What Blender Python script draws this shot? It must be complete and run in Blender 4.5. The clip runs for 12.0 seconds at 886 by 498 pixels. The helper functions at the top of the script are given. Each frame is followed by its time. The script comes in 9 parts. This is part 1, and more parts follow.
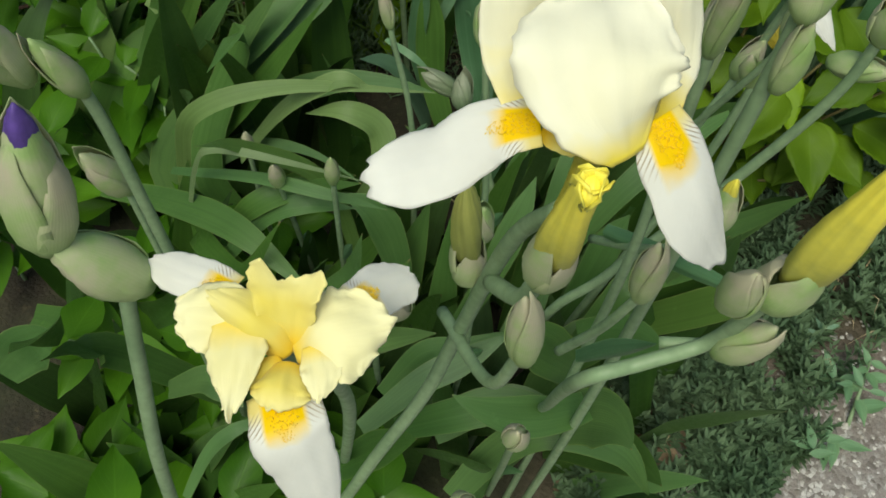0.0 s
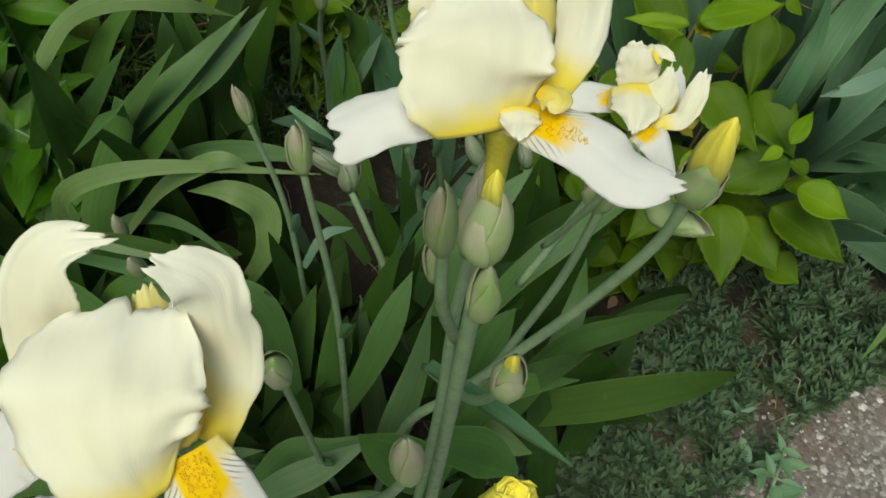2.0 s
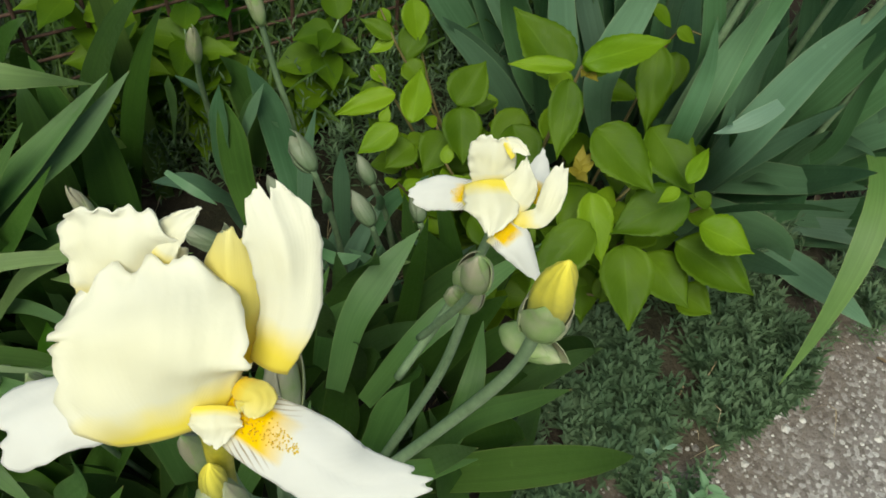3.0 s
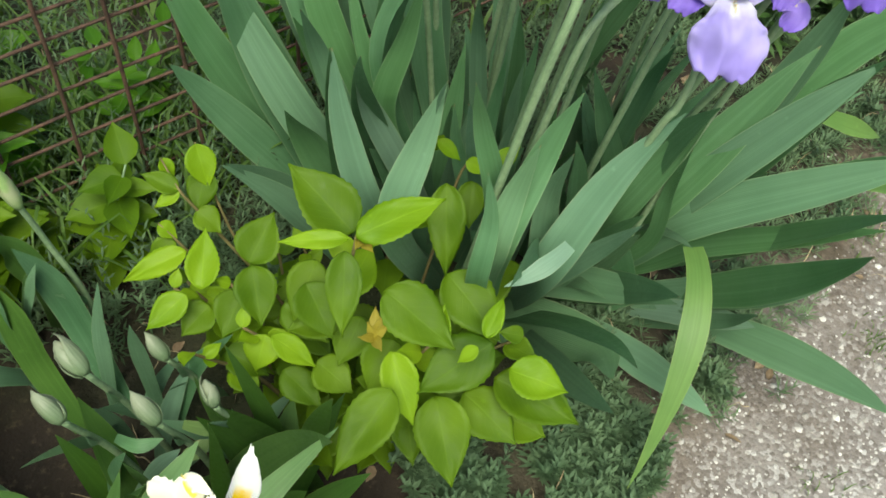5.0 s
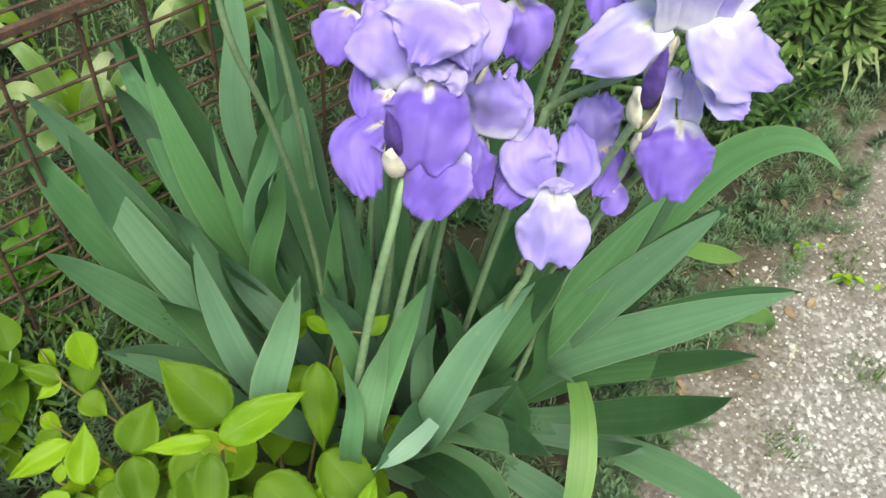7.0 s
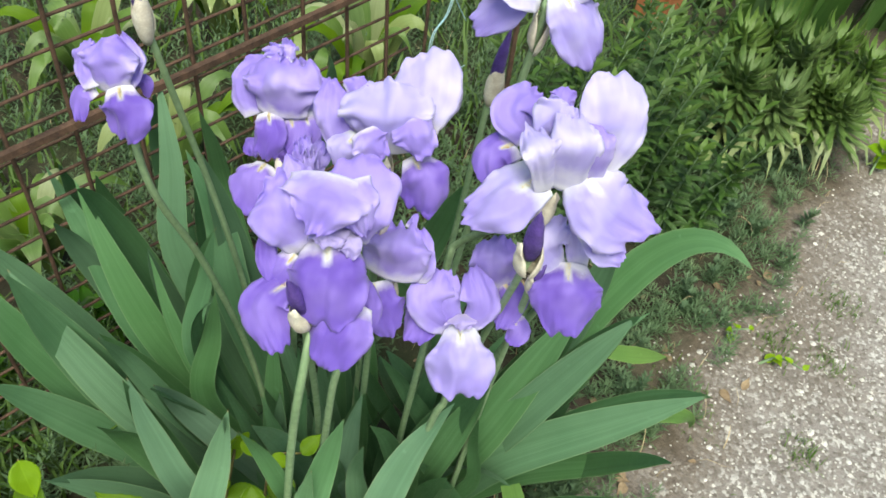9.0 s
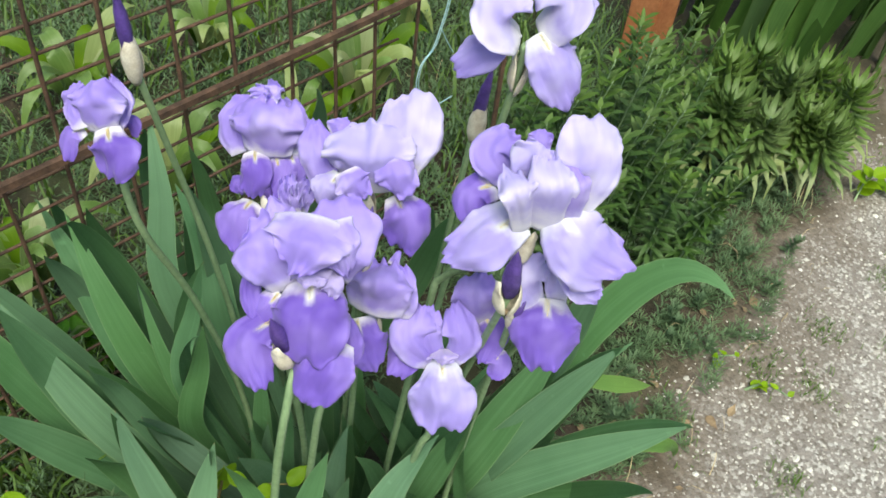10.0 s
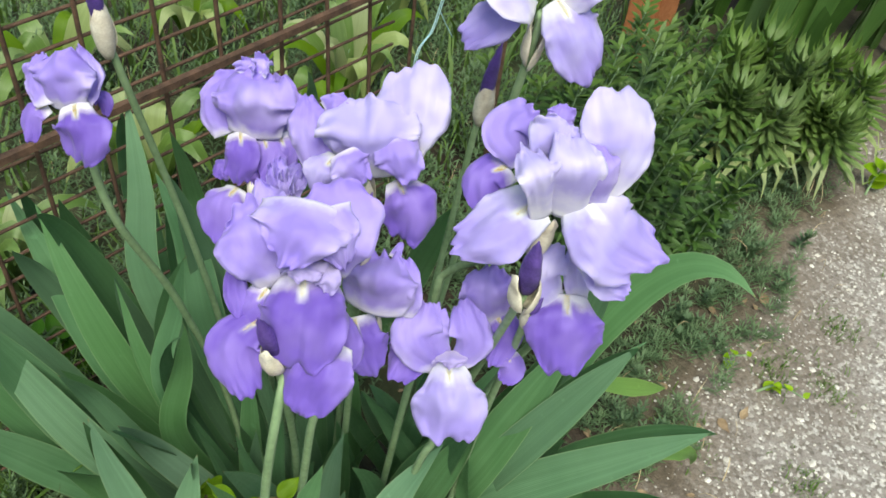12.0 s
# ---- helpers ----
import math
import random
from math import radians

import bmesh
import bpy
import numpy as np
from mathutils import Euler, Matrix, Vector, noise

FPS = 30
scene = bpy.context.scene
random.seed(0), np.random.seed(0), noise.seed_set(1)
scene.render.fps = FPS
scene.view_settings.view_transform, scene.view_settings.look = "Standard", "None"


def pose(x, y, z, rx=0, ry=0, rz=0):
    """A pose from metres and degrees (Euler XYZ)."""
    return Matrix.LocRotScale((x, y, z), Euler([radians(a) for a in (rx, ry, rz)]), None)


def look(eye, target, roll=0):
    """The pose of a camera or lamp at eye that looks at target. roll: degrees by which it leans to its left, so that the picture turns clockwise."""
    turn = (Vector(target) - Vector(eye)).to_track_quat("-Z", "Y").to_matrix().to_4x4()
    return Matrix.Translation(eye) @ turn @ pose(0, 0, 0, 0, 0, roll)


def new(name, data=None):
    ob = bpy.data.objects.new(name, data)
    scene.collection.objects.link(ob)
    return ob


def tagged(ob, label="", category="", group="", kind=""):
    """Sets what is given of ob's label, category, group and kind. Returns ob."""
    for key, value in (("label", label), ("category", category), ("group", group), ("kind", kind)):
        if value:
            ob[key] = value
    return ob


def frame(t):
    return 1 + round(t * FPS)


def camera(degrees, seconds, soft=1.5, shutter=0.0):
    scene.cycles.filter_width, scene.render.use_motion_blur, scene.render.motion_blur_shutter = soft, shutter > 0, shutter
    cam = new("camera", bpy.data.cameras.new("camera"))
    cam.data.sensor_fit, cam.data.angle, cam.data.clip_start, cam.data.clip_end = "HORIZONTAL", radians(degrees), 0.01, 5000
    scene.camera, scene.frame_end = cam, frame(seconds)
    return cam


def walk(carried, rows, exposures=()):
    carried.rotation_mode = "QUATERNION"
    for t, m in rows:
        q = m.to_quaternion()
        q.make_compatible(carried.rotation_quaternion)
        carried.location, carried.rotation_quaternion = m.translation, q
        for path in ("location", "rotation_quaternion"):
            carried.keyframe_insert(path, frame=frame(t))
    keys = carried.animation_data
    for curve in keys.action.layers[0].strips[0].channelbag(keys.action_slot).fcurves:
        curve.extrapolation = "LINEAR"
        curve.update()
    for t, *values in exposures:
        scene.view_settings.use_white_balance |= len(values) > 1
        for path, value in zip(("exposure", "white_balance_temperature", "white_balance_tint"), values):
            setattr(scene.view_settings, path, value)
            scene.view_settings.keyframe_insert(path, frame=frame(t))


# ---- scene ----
cam = camera(51.1, 12.0, soft=1.7)
PATH = [
    (0, (0.255, 0.216, 1.212), (0.365, 1.309, -0.459), 7.8),
    (0.5, (0.289, 0.227, 1.228), (0.315, 1.354, -0.423), 8.2),
    (1, (0.313, 0.222, 1.256), (0.332, 1.357, -0.391), 9.6),
    (1.5, (0.341, 0.243, 1.274), (0.406, 1.4, -0.356), 10.6),
    (2, (0.379, 0.313, 1.241), (0.486, 1.419, -0.422), 9.2),
    (2.5, (0.411, 0.363, 1.243), (0.582, 1.463, -0.419), 9.9),
    (4.5, (0.554, 0.552, 1.278), (0.885, 1.598, -0.394), 9.5),
    (5, (0.594, 0.582, 1.31), (0.997, 1.651, -0.332), 10.7),
    (5.5, (0.627, 0.605, 1.339), (1.052, 1.696, -0.283), 10.1),
    (6, (0.657, 0.616, 1.369), (1.109, 1.725, -0.233), 9.4),
    (6.5, (0.686, 0.634, 1.394), (1.173, 1.767, -0.181), 8.9),
    (7, (0.711, 0.642, 1.423), (1.216, 1.793, -0.133), 8.2),
    (9, (0.772, 0.645, 1.529), (1.35, 1.869, 0.057), 7.2),
    (9.5, (0.782, 0.641, 1.551), (1.373, 1.879, 0.096), 7.3),
    (10, (0.782, 0.641, 1.556), (1.379, 1.891, 0.113), 7.3),
    (10.5, (0.78, 0.635, 1.561), (1.376, 1.882, 0.116), 7.0),
    (11, (0.776, 0.644, 1.551), (1.388, 1.896, 0.117), 7.5),
    (11.5, (0.777, 0.674, 1.516), (1.423, 1.927, 0.098), 8.7),
    (12, (0.794, 0.7, 1.481), (1.411, 1.942, 0.039), 7.8),
]
EXPOSURES = [(0.0, -0.20, 7050, -5), (1.0, -0.40, 7050, -5), (2.0, -0.40, 7050, -5), (2.5, -0.31, 7050, -5), (4.5, 0.40, 7050, -5), (5.5, 0.76, 7050, -5), (7.0, 0.82, 7050, -5), (9.0, 0.64, 7050, -5), (12.0, 0.55, 7050, -5)]
walk(cam, [(t, look(eye, target, roll)) for t, eye, target, roll in PATH], EXPOSURES)

# ---- light ----
world = bpy.data.worlds.new("sky")
scene.world = world
world.use_nodes = True
wn = world.node_tree
sky = wn.nodes.new("ShaderNodeTexSky")
sky.sky_type = "NISHITA"
sky.sun_disc = False
sky.sun_elevation, sky.sun_rotation = radians(58), radians(200)
sky.air_density, sky.dust_density, sky.ozone_density = 1.0, 3.0, 1.0
wn.links.new(sky.outputs["Color"], wn.nodes["Background"].inputs["Color"])
wn.nodes["Background"].inputs["Strength"].default_value = 0.118
sun_data = bpy.data.lights.new("sun", "SUN")
sun_data.energy, sun_data.angle, sun_data.color = 2.85, radians(30), (1.0, 0.965, 0.92)
sun = new("sun", sun_data)
sun.matrix_world = look((0, 0, 5), (0.9, 2.4, 0.0))

UP = Vector((0, 0, 1))
rnd = random.Random(7)


# ---- mesh helpers ----
def mesh_of(name, verts, faces, uvs=None, smooth=True):
    me = bpy.data.meshes.new(name)
    me.from_pydata([tuple(v) for v in verts], [], faces)
    if uvs is not None:
        layer = me.uv_layers.new(name="UVMap")
        order = np.empty(len(me.loops), dtype=np.int32)
        me.loops.foreach_get("vertex_index", order)
        layer.data.foreach_set("uv", np.asarray(uvs, dtype=np.float32)[order].ravel())
    if smooth:
        me.polygons.foreach_set("use_smooth", [True] * len(me.polygons))
    me.update()
    return me


def thing(name, label, category, at=(0, 0, 0), group="", kind=""):
    ob = new(name)
    ob.empty_display_size = 0.02
    ob.location = at
    return tagged(ob, label, category, group, kind)


def part(name, me, material, parent, label=""):
    """One mesh object under a thing or a part; the mesh is given in world metres."""
    if material and not me.materials:
        me.materials.append(material)
    ob = new(name, me)
    ob.parent = parent
    root = Vector((0, 0, 0))
    p = parent
    while p:
        root += p.location
        p = p.parent
    ob.location = -root
    return tagged(ob, label) if label else ob


def solo(name, me, material, label, category, group="", kind=""):
    if material and not me.materials:
        me.materials.append(material)
    return tagged(new(name, me), label, category, group, kind)


def bezier(p0, p1, p2, s):
    return p0 * (1 - s) ** 2 + p1 * 2 * s * (1 - s) + p2 * s * s


def curve3(pts, n):
    """Catmull-Rom through a few points."""
    pts = [Vector(p) for p in pts]
    pts = [pts[0] * 2 - pts[1]] + pts + [pts[-1] * 2 - pts[-2]]
    out = []
    segs = len(pts) - 3
    for k in range(n + 1):
        u = k / n * segs
        i = min(int(u), segs - 1)
        t = u - i
        a, b, c, d = pts[i : i + 4]
        out.append(0.5 * (2 * b + (c - a) * t + (2 * a - 5 * b + 4 * c - d) * t * t + (3 * b - a - 3 * c + d) * t**3))
    return out


def tube(pts, radii, sides=8, cap=True):
    verts, faces, uvs = [], [], []
    side = None
    n = len(pts)
    for i, p in enumerate(pts):
        tan = (pts[min(i + 1, n - 1)] - pts[max(i - 1, 0)]).normalized()
        if side is None:
            side = tan.orthogonal().normalized()
        side = (side - tan * side.dot(tan)).normalized()
        oth = tan.cross(side)
        r = radii[i] if hasattr(radii, "__len__") else radii
        for k in range(sides):
            a = 2 * math.pi * k / sides
            verts.append(p + (side * math.cos(a) + oth * math.sin(a)) * r)
            uvs.append((k / sides, i / (n - 1)))
    for i in range(n - 1):
        for k in range(sides):
            k2 = (k + 1) % sides
            faces.append((i * sides + k, i * sides + k2, (i + 1) * sides + k2, (i + 1) * sides + k))
    if cap:
        faces.append(tuple(range(sides - 1, -1, -1)))
        faces.append(tuple((n - 1) * sides + k for k in range(sides)))
    return verts, faces, uvs


def join(*bits):
    verts, faces, uvs = [], [], []
    for v, f, u in bits:
        o = len(verts)
        verts += v
        uvs += u
        faces += [tuple(i + o for i in q) for q in f]
    return verts, faces, uvs


BLADE_SECTION = [(-1, 0), (-0.5, 0.8), (0, 1.2), (0.5, 0.8), (1, 0), (1, 0), (0.5, -0.8), (0, -1.2), (-0.5, -0.8), (-1, 0)]


def blade(pts, width, face, fold=0.15, thick=0.0008, shape=0.0, twist=0.0, base_w=0.7):
    """A sword-shaped leaf along the points, flat side towards face, lens-shaped in section."""
    verts, faces, uvs = [], [], []
    n = len(pts) - 1
    for i, p in enumerate(pts):
        s = i / n
        tan = (pts[min(i + 1, n)] - pts[max(i - 1, 0)]).normalized()
        nor = Vector(face) - tan * Vector(face).dot(tan)
        if nor.length < 1e-3:
            nor = tan.orthogonal()
        nor.normalize()
        side = tan.cross(nor).normalized()
        a = twist * s
        side, nor = side * math.cos(a) + nor * math.sin(a), nor * math.cos(a) - side * math.sin(a)
        grow = base_w + (1 - base_w) * min(1.0, s / (0.45 + shape)) ** 0.8
        end = max(0.0, (1 - s) / (0.58 - shape * 0.4))
        w = 0.5 * width * grow * (1 if end >= 1 else end * (1.65 - 0.65 * end))
        w = max(w, 0.0004)
        t = thick * (1.3 - 0.9 * s)
        wob = 0.05 * w * math.sin(9 * s + pts[0].x * 37) + 0.10 * w * noise.noise((6 * s, pts[0].x * 31, pts[0].y * 17))
        for u, h in BLADE_SECTION:
            lift = fold * w * (abs(u) - 0.5) + wob * u
            verts.append(p + side * (u * w) + nor * (lift + h * t))
            uvs.append((0.5 + 0.5 * u, s))
    for i in range(n):
        for k in (0, 1, 2, 3, 5, 6, 7, 8):
            faces.append((i * 10 + k, i * 10 + k + 1, (i + 1) * 10 + k + 1, (i + 1) * 10 + k))
    return verts, faces, uvs


# ---- material helpers ----
class Nodes:
    def __init__(self, name):
        self.mat = bpy.data.materials.new(name)
        self.mat.use_nodes = True
        self.t = self.mat.node_tree
        self.bsdf = self.t.nodes["Principled BSDF"]
        self.out = self.t.nodes["Material Output"]
        self.tc = self.t.nodes.new("ShaderNodeTexCoord")

    def add(self, kind, links=()):
        n = self.t.nodes.new(kind)
        for sock, src in dict(links).items():
            self.put(n.inputs[sock], src)
        return n

    def put(self, sock, src):
        if isinstance(src, bpy.types.NodeSocket):
            self.t.links.new(src, sock)
        elif isinstance(src, bpy.types.Node):
            self.t.links.new(src.outputs[0], sock)
        else:
            sock.default_value = src

    def coord(self, which="Object"):
        return self.tc.outputs[which]

    def noise(self, scale, detail=4.0, rough=0.55, vec=None, dist=0.0):
        n = self.add("ShaderNodeTexNoise", {"Vector": vec or self.coord(), "Scale": scale, "Detail": detail, "Roughness": rough, "Distortion": dist})
        return n.outputs["Fac"]

    def ramp(self, src, lo, hi, a=0.0, b=1.0):
        return self.add("ShaderNodeMapRange", {"Value": src, "From Min": lo, "From Max": hi, "To Min": a, "To Max": b}).outputs["Result"]

    def mix(self, fac, a, b, blend="MIX"):
        n = self.add("ShaderNodeMix")
        n.data_type, n.blend_type = "RGBA", blend
        self.put(n.inputs[0], fac)
        self.put(n.inputs[6], a)
        self.put(n.inputs[7], b)
        return n.outputs[2]

    def math(self, op, a, b=0.0, c=0.0):
        n = self.add("ShaderNodeMath")
        n.operation = op
        for k, v in enumerate((a, b, c)):
            self.put(n.inputs[k], v)
        return n.outputs[0]

    def bump(self, height, strength=0.3, dist=0.002):
        n = self.add("ShaderNodeBump", {"Height": height, "Strength": strength, "Distance": dist})
        self.put(self.bsdf.inputs["Normal"], n.outputs[0])
        return n.outputs[0]

    def translucent(self, colour, amount):
        tr = self.add("ShaderNodeBsdfTranslucent", {"Color": colour})
        mx = self.add("ShaderNodeMixShader", {0: amount, 1: self.bsdf.outputs[0], 2: tr.outputs[0]})
        self.t.links.new(mx.outputs[0], self.out.inputs["Surface"])


def c4(*c):
    return (*c, 1.0)


def leaf_material(name, dark, light, edge=None, rough=0.42, trans=0.22, veins=26.0, vein_bump=0.25, pinnate=False):
    m = Nodes(name)
    ran = m.add("ShaderNodeObjectInfo").outputs["Random"]
    isl = m.add("ShaderNodeNewGeometry").outputs["Random Per Island"]
    uv = m.add("ShaderNodeSeparateXYZ", {0: m.coord("UV")})
    big = m.noise(9.0, 3.0)
    fine = m.noise(160.0, 3.0)
    vary = m.math("ADD", m.math("MULTIPLY", ran, 0.35), m.math("MULTIPLY", isl, 0.35))
    vary = m.math("ADD", vary, m.ramp(big, 0.3, 0.7, -0.2, 0.5))
    col = m.mix(vary, c4(*dark), c4(*light))
    across = m.math("ABSOLUTE", m.math("SUBTRACT", uv.outputs[0], 0.5))
    if not pinnate:
        # from leaf to leaf the bloom of wax turns the green greyer or mossier
        turn = m.math("FRACT", m.math("MULTIPLY", ran, 7.31))
        wax = [0.30 * sum(light) / 3 + 0.70 * v for v in light]
        moss = [light[0] * 0.76, light[1] * 0.86, light[2] * 0.50]
        col = m.mix(m.ramp(turn, 0.55, 1.0, 0.0, 0.60), col, c4(wax[0], wax[1], wax[2] * 1.08))
        col = m.mix(m.ramp(turn, 0.45, 0.0, 0.0, 0.55), col, c4(*moss))
    if pinnate:
        rib = m.ramp(across, 0.0, 0.035, 1.0, 0.0)
        slant = m.math("SUBTRACT", m.math("MULTIPLY", uv.outputs[1], 9.0), m.math("MULTIPLY", across, 7.0))
        side = m.ramp(m.math("ABSOLUTE", m.math("SUBTRACT", m.math("FRACT", slant), 0.5)), 0.0, 0.09, 1.0, 0.0)
        vein = m.math("MAXIMUM", rib, m.math("MULTIPLY", side, 0.55))
        col = m.mix(m.math("MULTIPLY", vein, 0.14), col, c4(*[min(1, v * 1.8 + 0.02) for v in light]))
        height = m.math("SUBTRACT", m.math("MULTIPLY", fine, 0.4), vein)
    else:
        line = m.math("SINE", m.math("ADD", m.math("MULTIPLY", uv.outputs[0], veins * 6.283), m.math("MULTIPLY", fine, 1.5)))
        stretch = m.add("ShaderNodeMapping", {"Vector": m.coord("UV"), "Scale": (9.0, 0.7, 1.0)})
        m.put(stretch.inputs["Location"], m.add("ShaderNodeCombineXYZ", {0: m.math("MULTIPLY", ran, 40.0)}).outputs[0])
        streak = m.noise(1.0, 4.0, 0.6, vec=stretch.outputs[0])
        col = m.mix(m.ramp(streak, 0.38, 0.70, 0.0, 0.30), col, c4(*[v * 0.55 for v in dark]))
        col = m.mix(m.ramp(streak, 0.50, 0.25, 0.0, 0.28), col, c4(*[min(1, v * 1.25) for v in light]))
        col = m.mix(m.ramp(line, -1, 1, 0.0, 0.14), col, c4(*[v * 0.6 for v in dark]))
        height = m.math("ADD", m.math("MULTIPLY", line, 0.5), fine)
        if edge:
            col = m.mix(m.ramp(across, 0.47, 0.5, 0.0, 0.7), col, c4(*edge))
        tipped = m.math("MULTIPLY", m.ramp(uv.outputs[1], 0.985, 1.0), m.ramp(big, 0.45, 0.55))
        col = m.mix(tipped, col, c4(0.30, 0.22, 0.10))
    spots = m.ramp(m.noise(55.0, 2.0), 0.70, 0.78)
    col = m.mix(m.math("MULTIPLY", spots, 0.25), col, c4(*[min(1, v * 1.5) for v in light]))
    m.put(m.bsdf.inputs["Base Color"], col)
    m.put(m.bsdf.inputs["Roughness"], m.ramp(fine, 0.3, 0.7, rough - 0.06, rough + 0.12))
    m.bsdf.inputs["Specular IOR Level"].default_value = 0.22 if pinnate else 0.5
    m.bump(height, vein_bump, 0.0008)
    warm = m.mix(0.5, col, c4(light[0] * 1.6, light[1] * 1.5, light[2] * 0.5))
    m.translucent(warm, trans)
    return m.mat


def plain(name, a, b, scale=40.0, rough=0.7, bump=0.4, metal=0.0, scale2=None, dist=0.002):
    m = Nodes(name)
    n1, n2 = m.noise(scale, 5.0), m.noise(scale2 or scale * 7, 3.0)
    col = m.mix(m.ramp(n1, 0.3, 0.7), c4(*a), c4(*b))
    col = m.mix(m.ramp(n2, 0.35, 0.75, 0, 0.35), col, c4(*[v * 0.5 for v in a]))
    m.put(m.bsdf.inputs["Base Color"], col)
    m.put(m.bsdf.inputs["Roughness"], m.ramp(n2, 0.3, 0.7, rough - 0.1, rough + 0.1))
    m.bsdf.inputs["Metallic"].default_value = metal
    m.bump(m.math("ADD", n1, m.math("MULTIPLY", n2, 0.5)), bump, dist)
    return m.mat


def petal_material(name, body, base, base_to, vein=None, vein_from=0.1, vein_to=0.45, stripe=None, tip=None, trans=0.35, stripe_to=0.5, stripe_w=0.05, pale=None, hatch=False):
    """Petal: body colour, a throat colour up to base_to along it, dark veins, and a stripe on the midrib."""
    m = Nodes(name)
    uv = m.add("ShaderNodeSeparateXYZ", {0: m.coord("UV")})
    u, s = uv.outputs[0], uv.outputs[1]
    ran = m.add("ShaderNodeObjectInfo").outputs["Random"]
    soft = m.noise(38.0, 3.0)
    fine = m.noise(260.0, 3.0)
    across = m.math("ABSOLUTE", m.math("SUBTRACT", u, 0.5))
    col = m.mix(m.math("ADD", m.ramp(soft, 0.3, 0.7, 0.0, 0.6), m.math("MULTIPLY", ran, 0.3)), c4(*body), c4(*[min(1.0, v * 0.86) for v in body]))
    if pale:
        wide = m.noise(24.0, 2.0, 0.5)
        amount = m.math("ADD", m.ramp(wide, 0.44, 0.66, 0.0, 0.6), m.ramp(across, 0.34, 0.5, 0.0, 0.35))
        col = m.mix(amount, col, c4(*pale))
    if tip:
        col = m.mix(m.ramp(s, 0.55, 1.0, 0.0, 0.8), col, c4(*tip))
    wob = m.math("ADD", s, m.ramp(soft, 0.3, 0.7, -0.08, 0.08))
    col = m.mix(m.ramp(wob, 0.05, base_to, 1.0, 0.0), col, c4(*base))
    fan = m.math("DIVIDE", m.math("SUBTRACT", u, 0.5), m.math("ADD", s, 0.35))
    line = m.math("SINE", m.math("ADD", m.math("MULTIPLY", fan, 130.0), m.math("MULTIPLY", soft, 5.0)))
    if hatch:
        slant = m.math("SUBTRACT", m.math("MULTIPLY", s, 120.0), m.math("MULTIPLY", across, 70.0))
        line = m.math("SINE", m.math("ADD", slant, m.math("MULTIPLY", soft, 9.0)))
    height = m.math("ADD", m.math("MULTIPLY", line, 0.035), m.math("MULTIPLY", fine, 0.5))
    if vein:
        on = m.math("MULTIPLY", m.ramp(s, vein_from, vein_from + 0.06), m.ramp(m.math("ADD", wob, m.math("MULTIPLY", across, 0.2)), vein_to - 0.12, vein_to, 1.0, 0.0))
        off_mid = m.ramp(across, stripe_w, stripe_w + 0.08)
        amount = m.math("MULTIPLY", m.math("MULTIPLY", on, off_mid), m.ramp(line, 0.35, 0.95, 0.0, 0.8))
        col = m.mix(amount, col, c4(*vein))
    if stripe:
        st = m.math("MULTIPLY", m.ramp(across, stripe_w, stripe_w + 0.07, 1.0, 0.0), m.ramp(wob, stripe_to - 0.15, stripe_to, 1.0, 0.0))
        col = m.mix(st, col, c4(*stripe))
    m.put(m.bsdf.inputs["Base Color"], col)
    m.bsdf.inputs["Roughness"].default_value = 0.55
    m.bsdf.inputs["Specular IOR Level"].default_value = 0.25
    m.bsdf.inputs["Sheen Weight"].default_value = 0.15
    m.bump(height, 0.35, 0.0006)
    m.translucent(col, trans)
    return m.mat


# ---- materials ----
M_IRIS = leaf_material("iris_leaf_glaucous", (0.060, 0.165, 0.070), (0.165, 0.325, 0.172), edge=(0.31, 0.44, 0.23), trans=0.28)
M_IRIS_P = leaf_material("iris_leaf_pale", (0.135, 0.275, 0.165), (0.225, 0.385, 0.25), edge=(0.40, 0.48, 0.28), trans=0.28)
M_IRIS_W = leaf_material("iris_leaf_green", (0.040, 0.115, 0.020), (0.116, 0.235, 0.050), edge=(0.20, 0.28, 0.07), trans=0.24)
M_IRIS_Y = leaf_material("iris_leaf_young", (0.10, 0.22, 0.05), (0.20, 0.34, 0.09), edge=(0.35, 0.42, 0.14), trans=0.3)
M_IRIS_G = leaf_material("iris_leaf_mid_green", (0.054, 0.145, 0.034), (0.148, 0.285, 0.090), edge=(0.24, 0.33, 0.11), trans=0.28)
M_IRIS_L = leaf_material("iris_leaf_light", (0.14, 0.24, 0.07), (0.26, 0.38, 0.14), edge=(0.36, 0.44, 0.18), trans=0.32)
# dark green leaf, its colour also carrying the shade deep between leaves
M_IRIS_D = leaf_material("iris_leaf_dark_and_shaded", (0.018, 0.062, 0.009), (0.058, 0.130, 0.020), trans=0.18)
M_SHRUB = leaf_material("shrub_leaf", (0.050, 0.118, 0.004), (0.150, 0.258, 0.012), rough=0.5, trans=0.36, pinnate=True)
M_SHRUB_Y = leaf_material("shrub_leaf_young", (0.125, 0.25, 0.006), (0.27, 0.42, 0.020), rough=0.45, trans=0.36, pinnate=True)
M_SHRUB_R = leaf_material("shrub_leaf_bronze", (0.30, 0.26, 0.03), (0.42, 0.36, 0.06), rough=0.45, trans=0.36, pinnate=True)
M_BROAD = leaf_material("broad_leaf", (0.030, 0.104, 0.005), (0.098, 0.236, 0.014), trans=0.3, pinnate=True)
M_SAGE = leaf_material("groundcover_leaf", (0.045, 0.098, 0.045), (0.165, 0.250, 0.132), rough=0.65, trans=0.15)
M_WEED = leaf_material("weed_leaf", (0.034, 0.088, 0.018), (0.098, 0.195, 0.045), rough=0.45, trans=0.3)
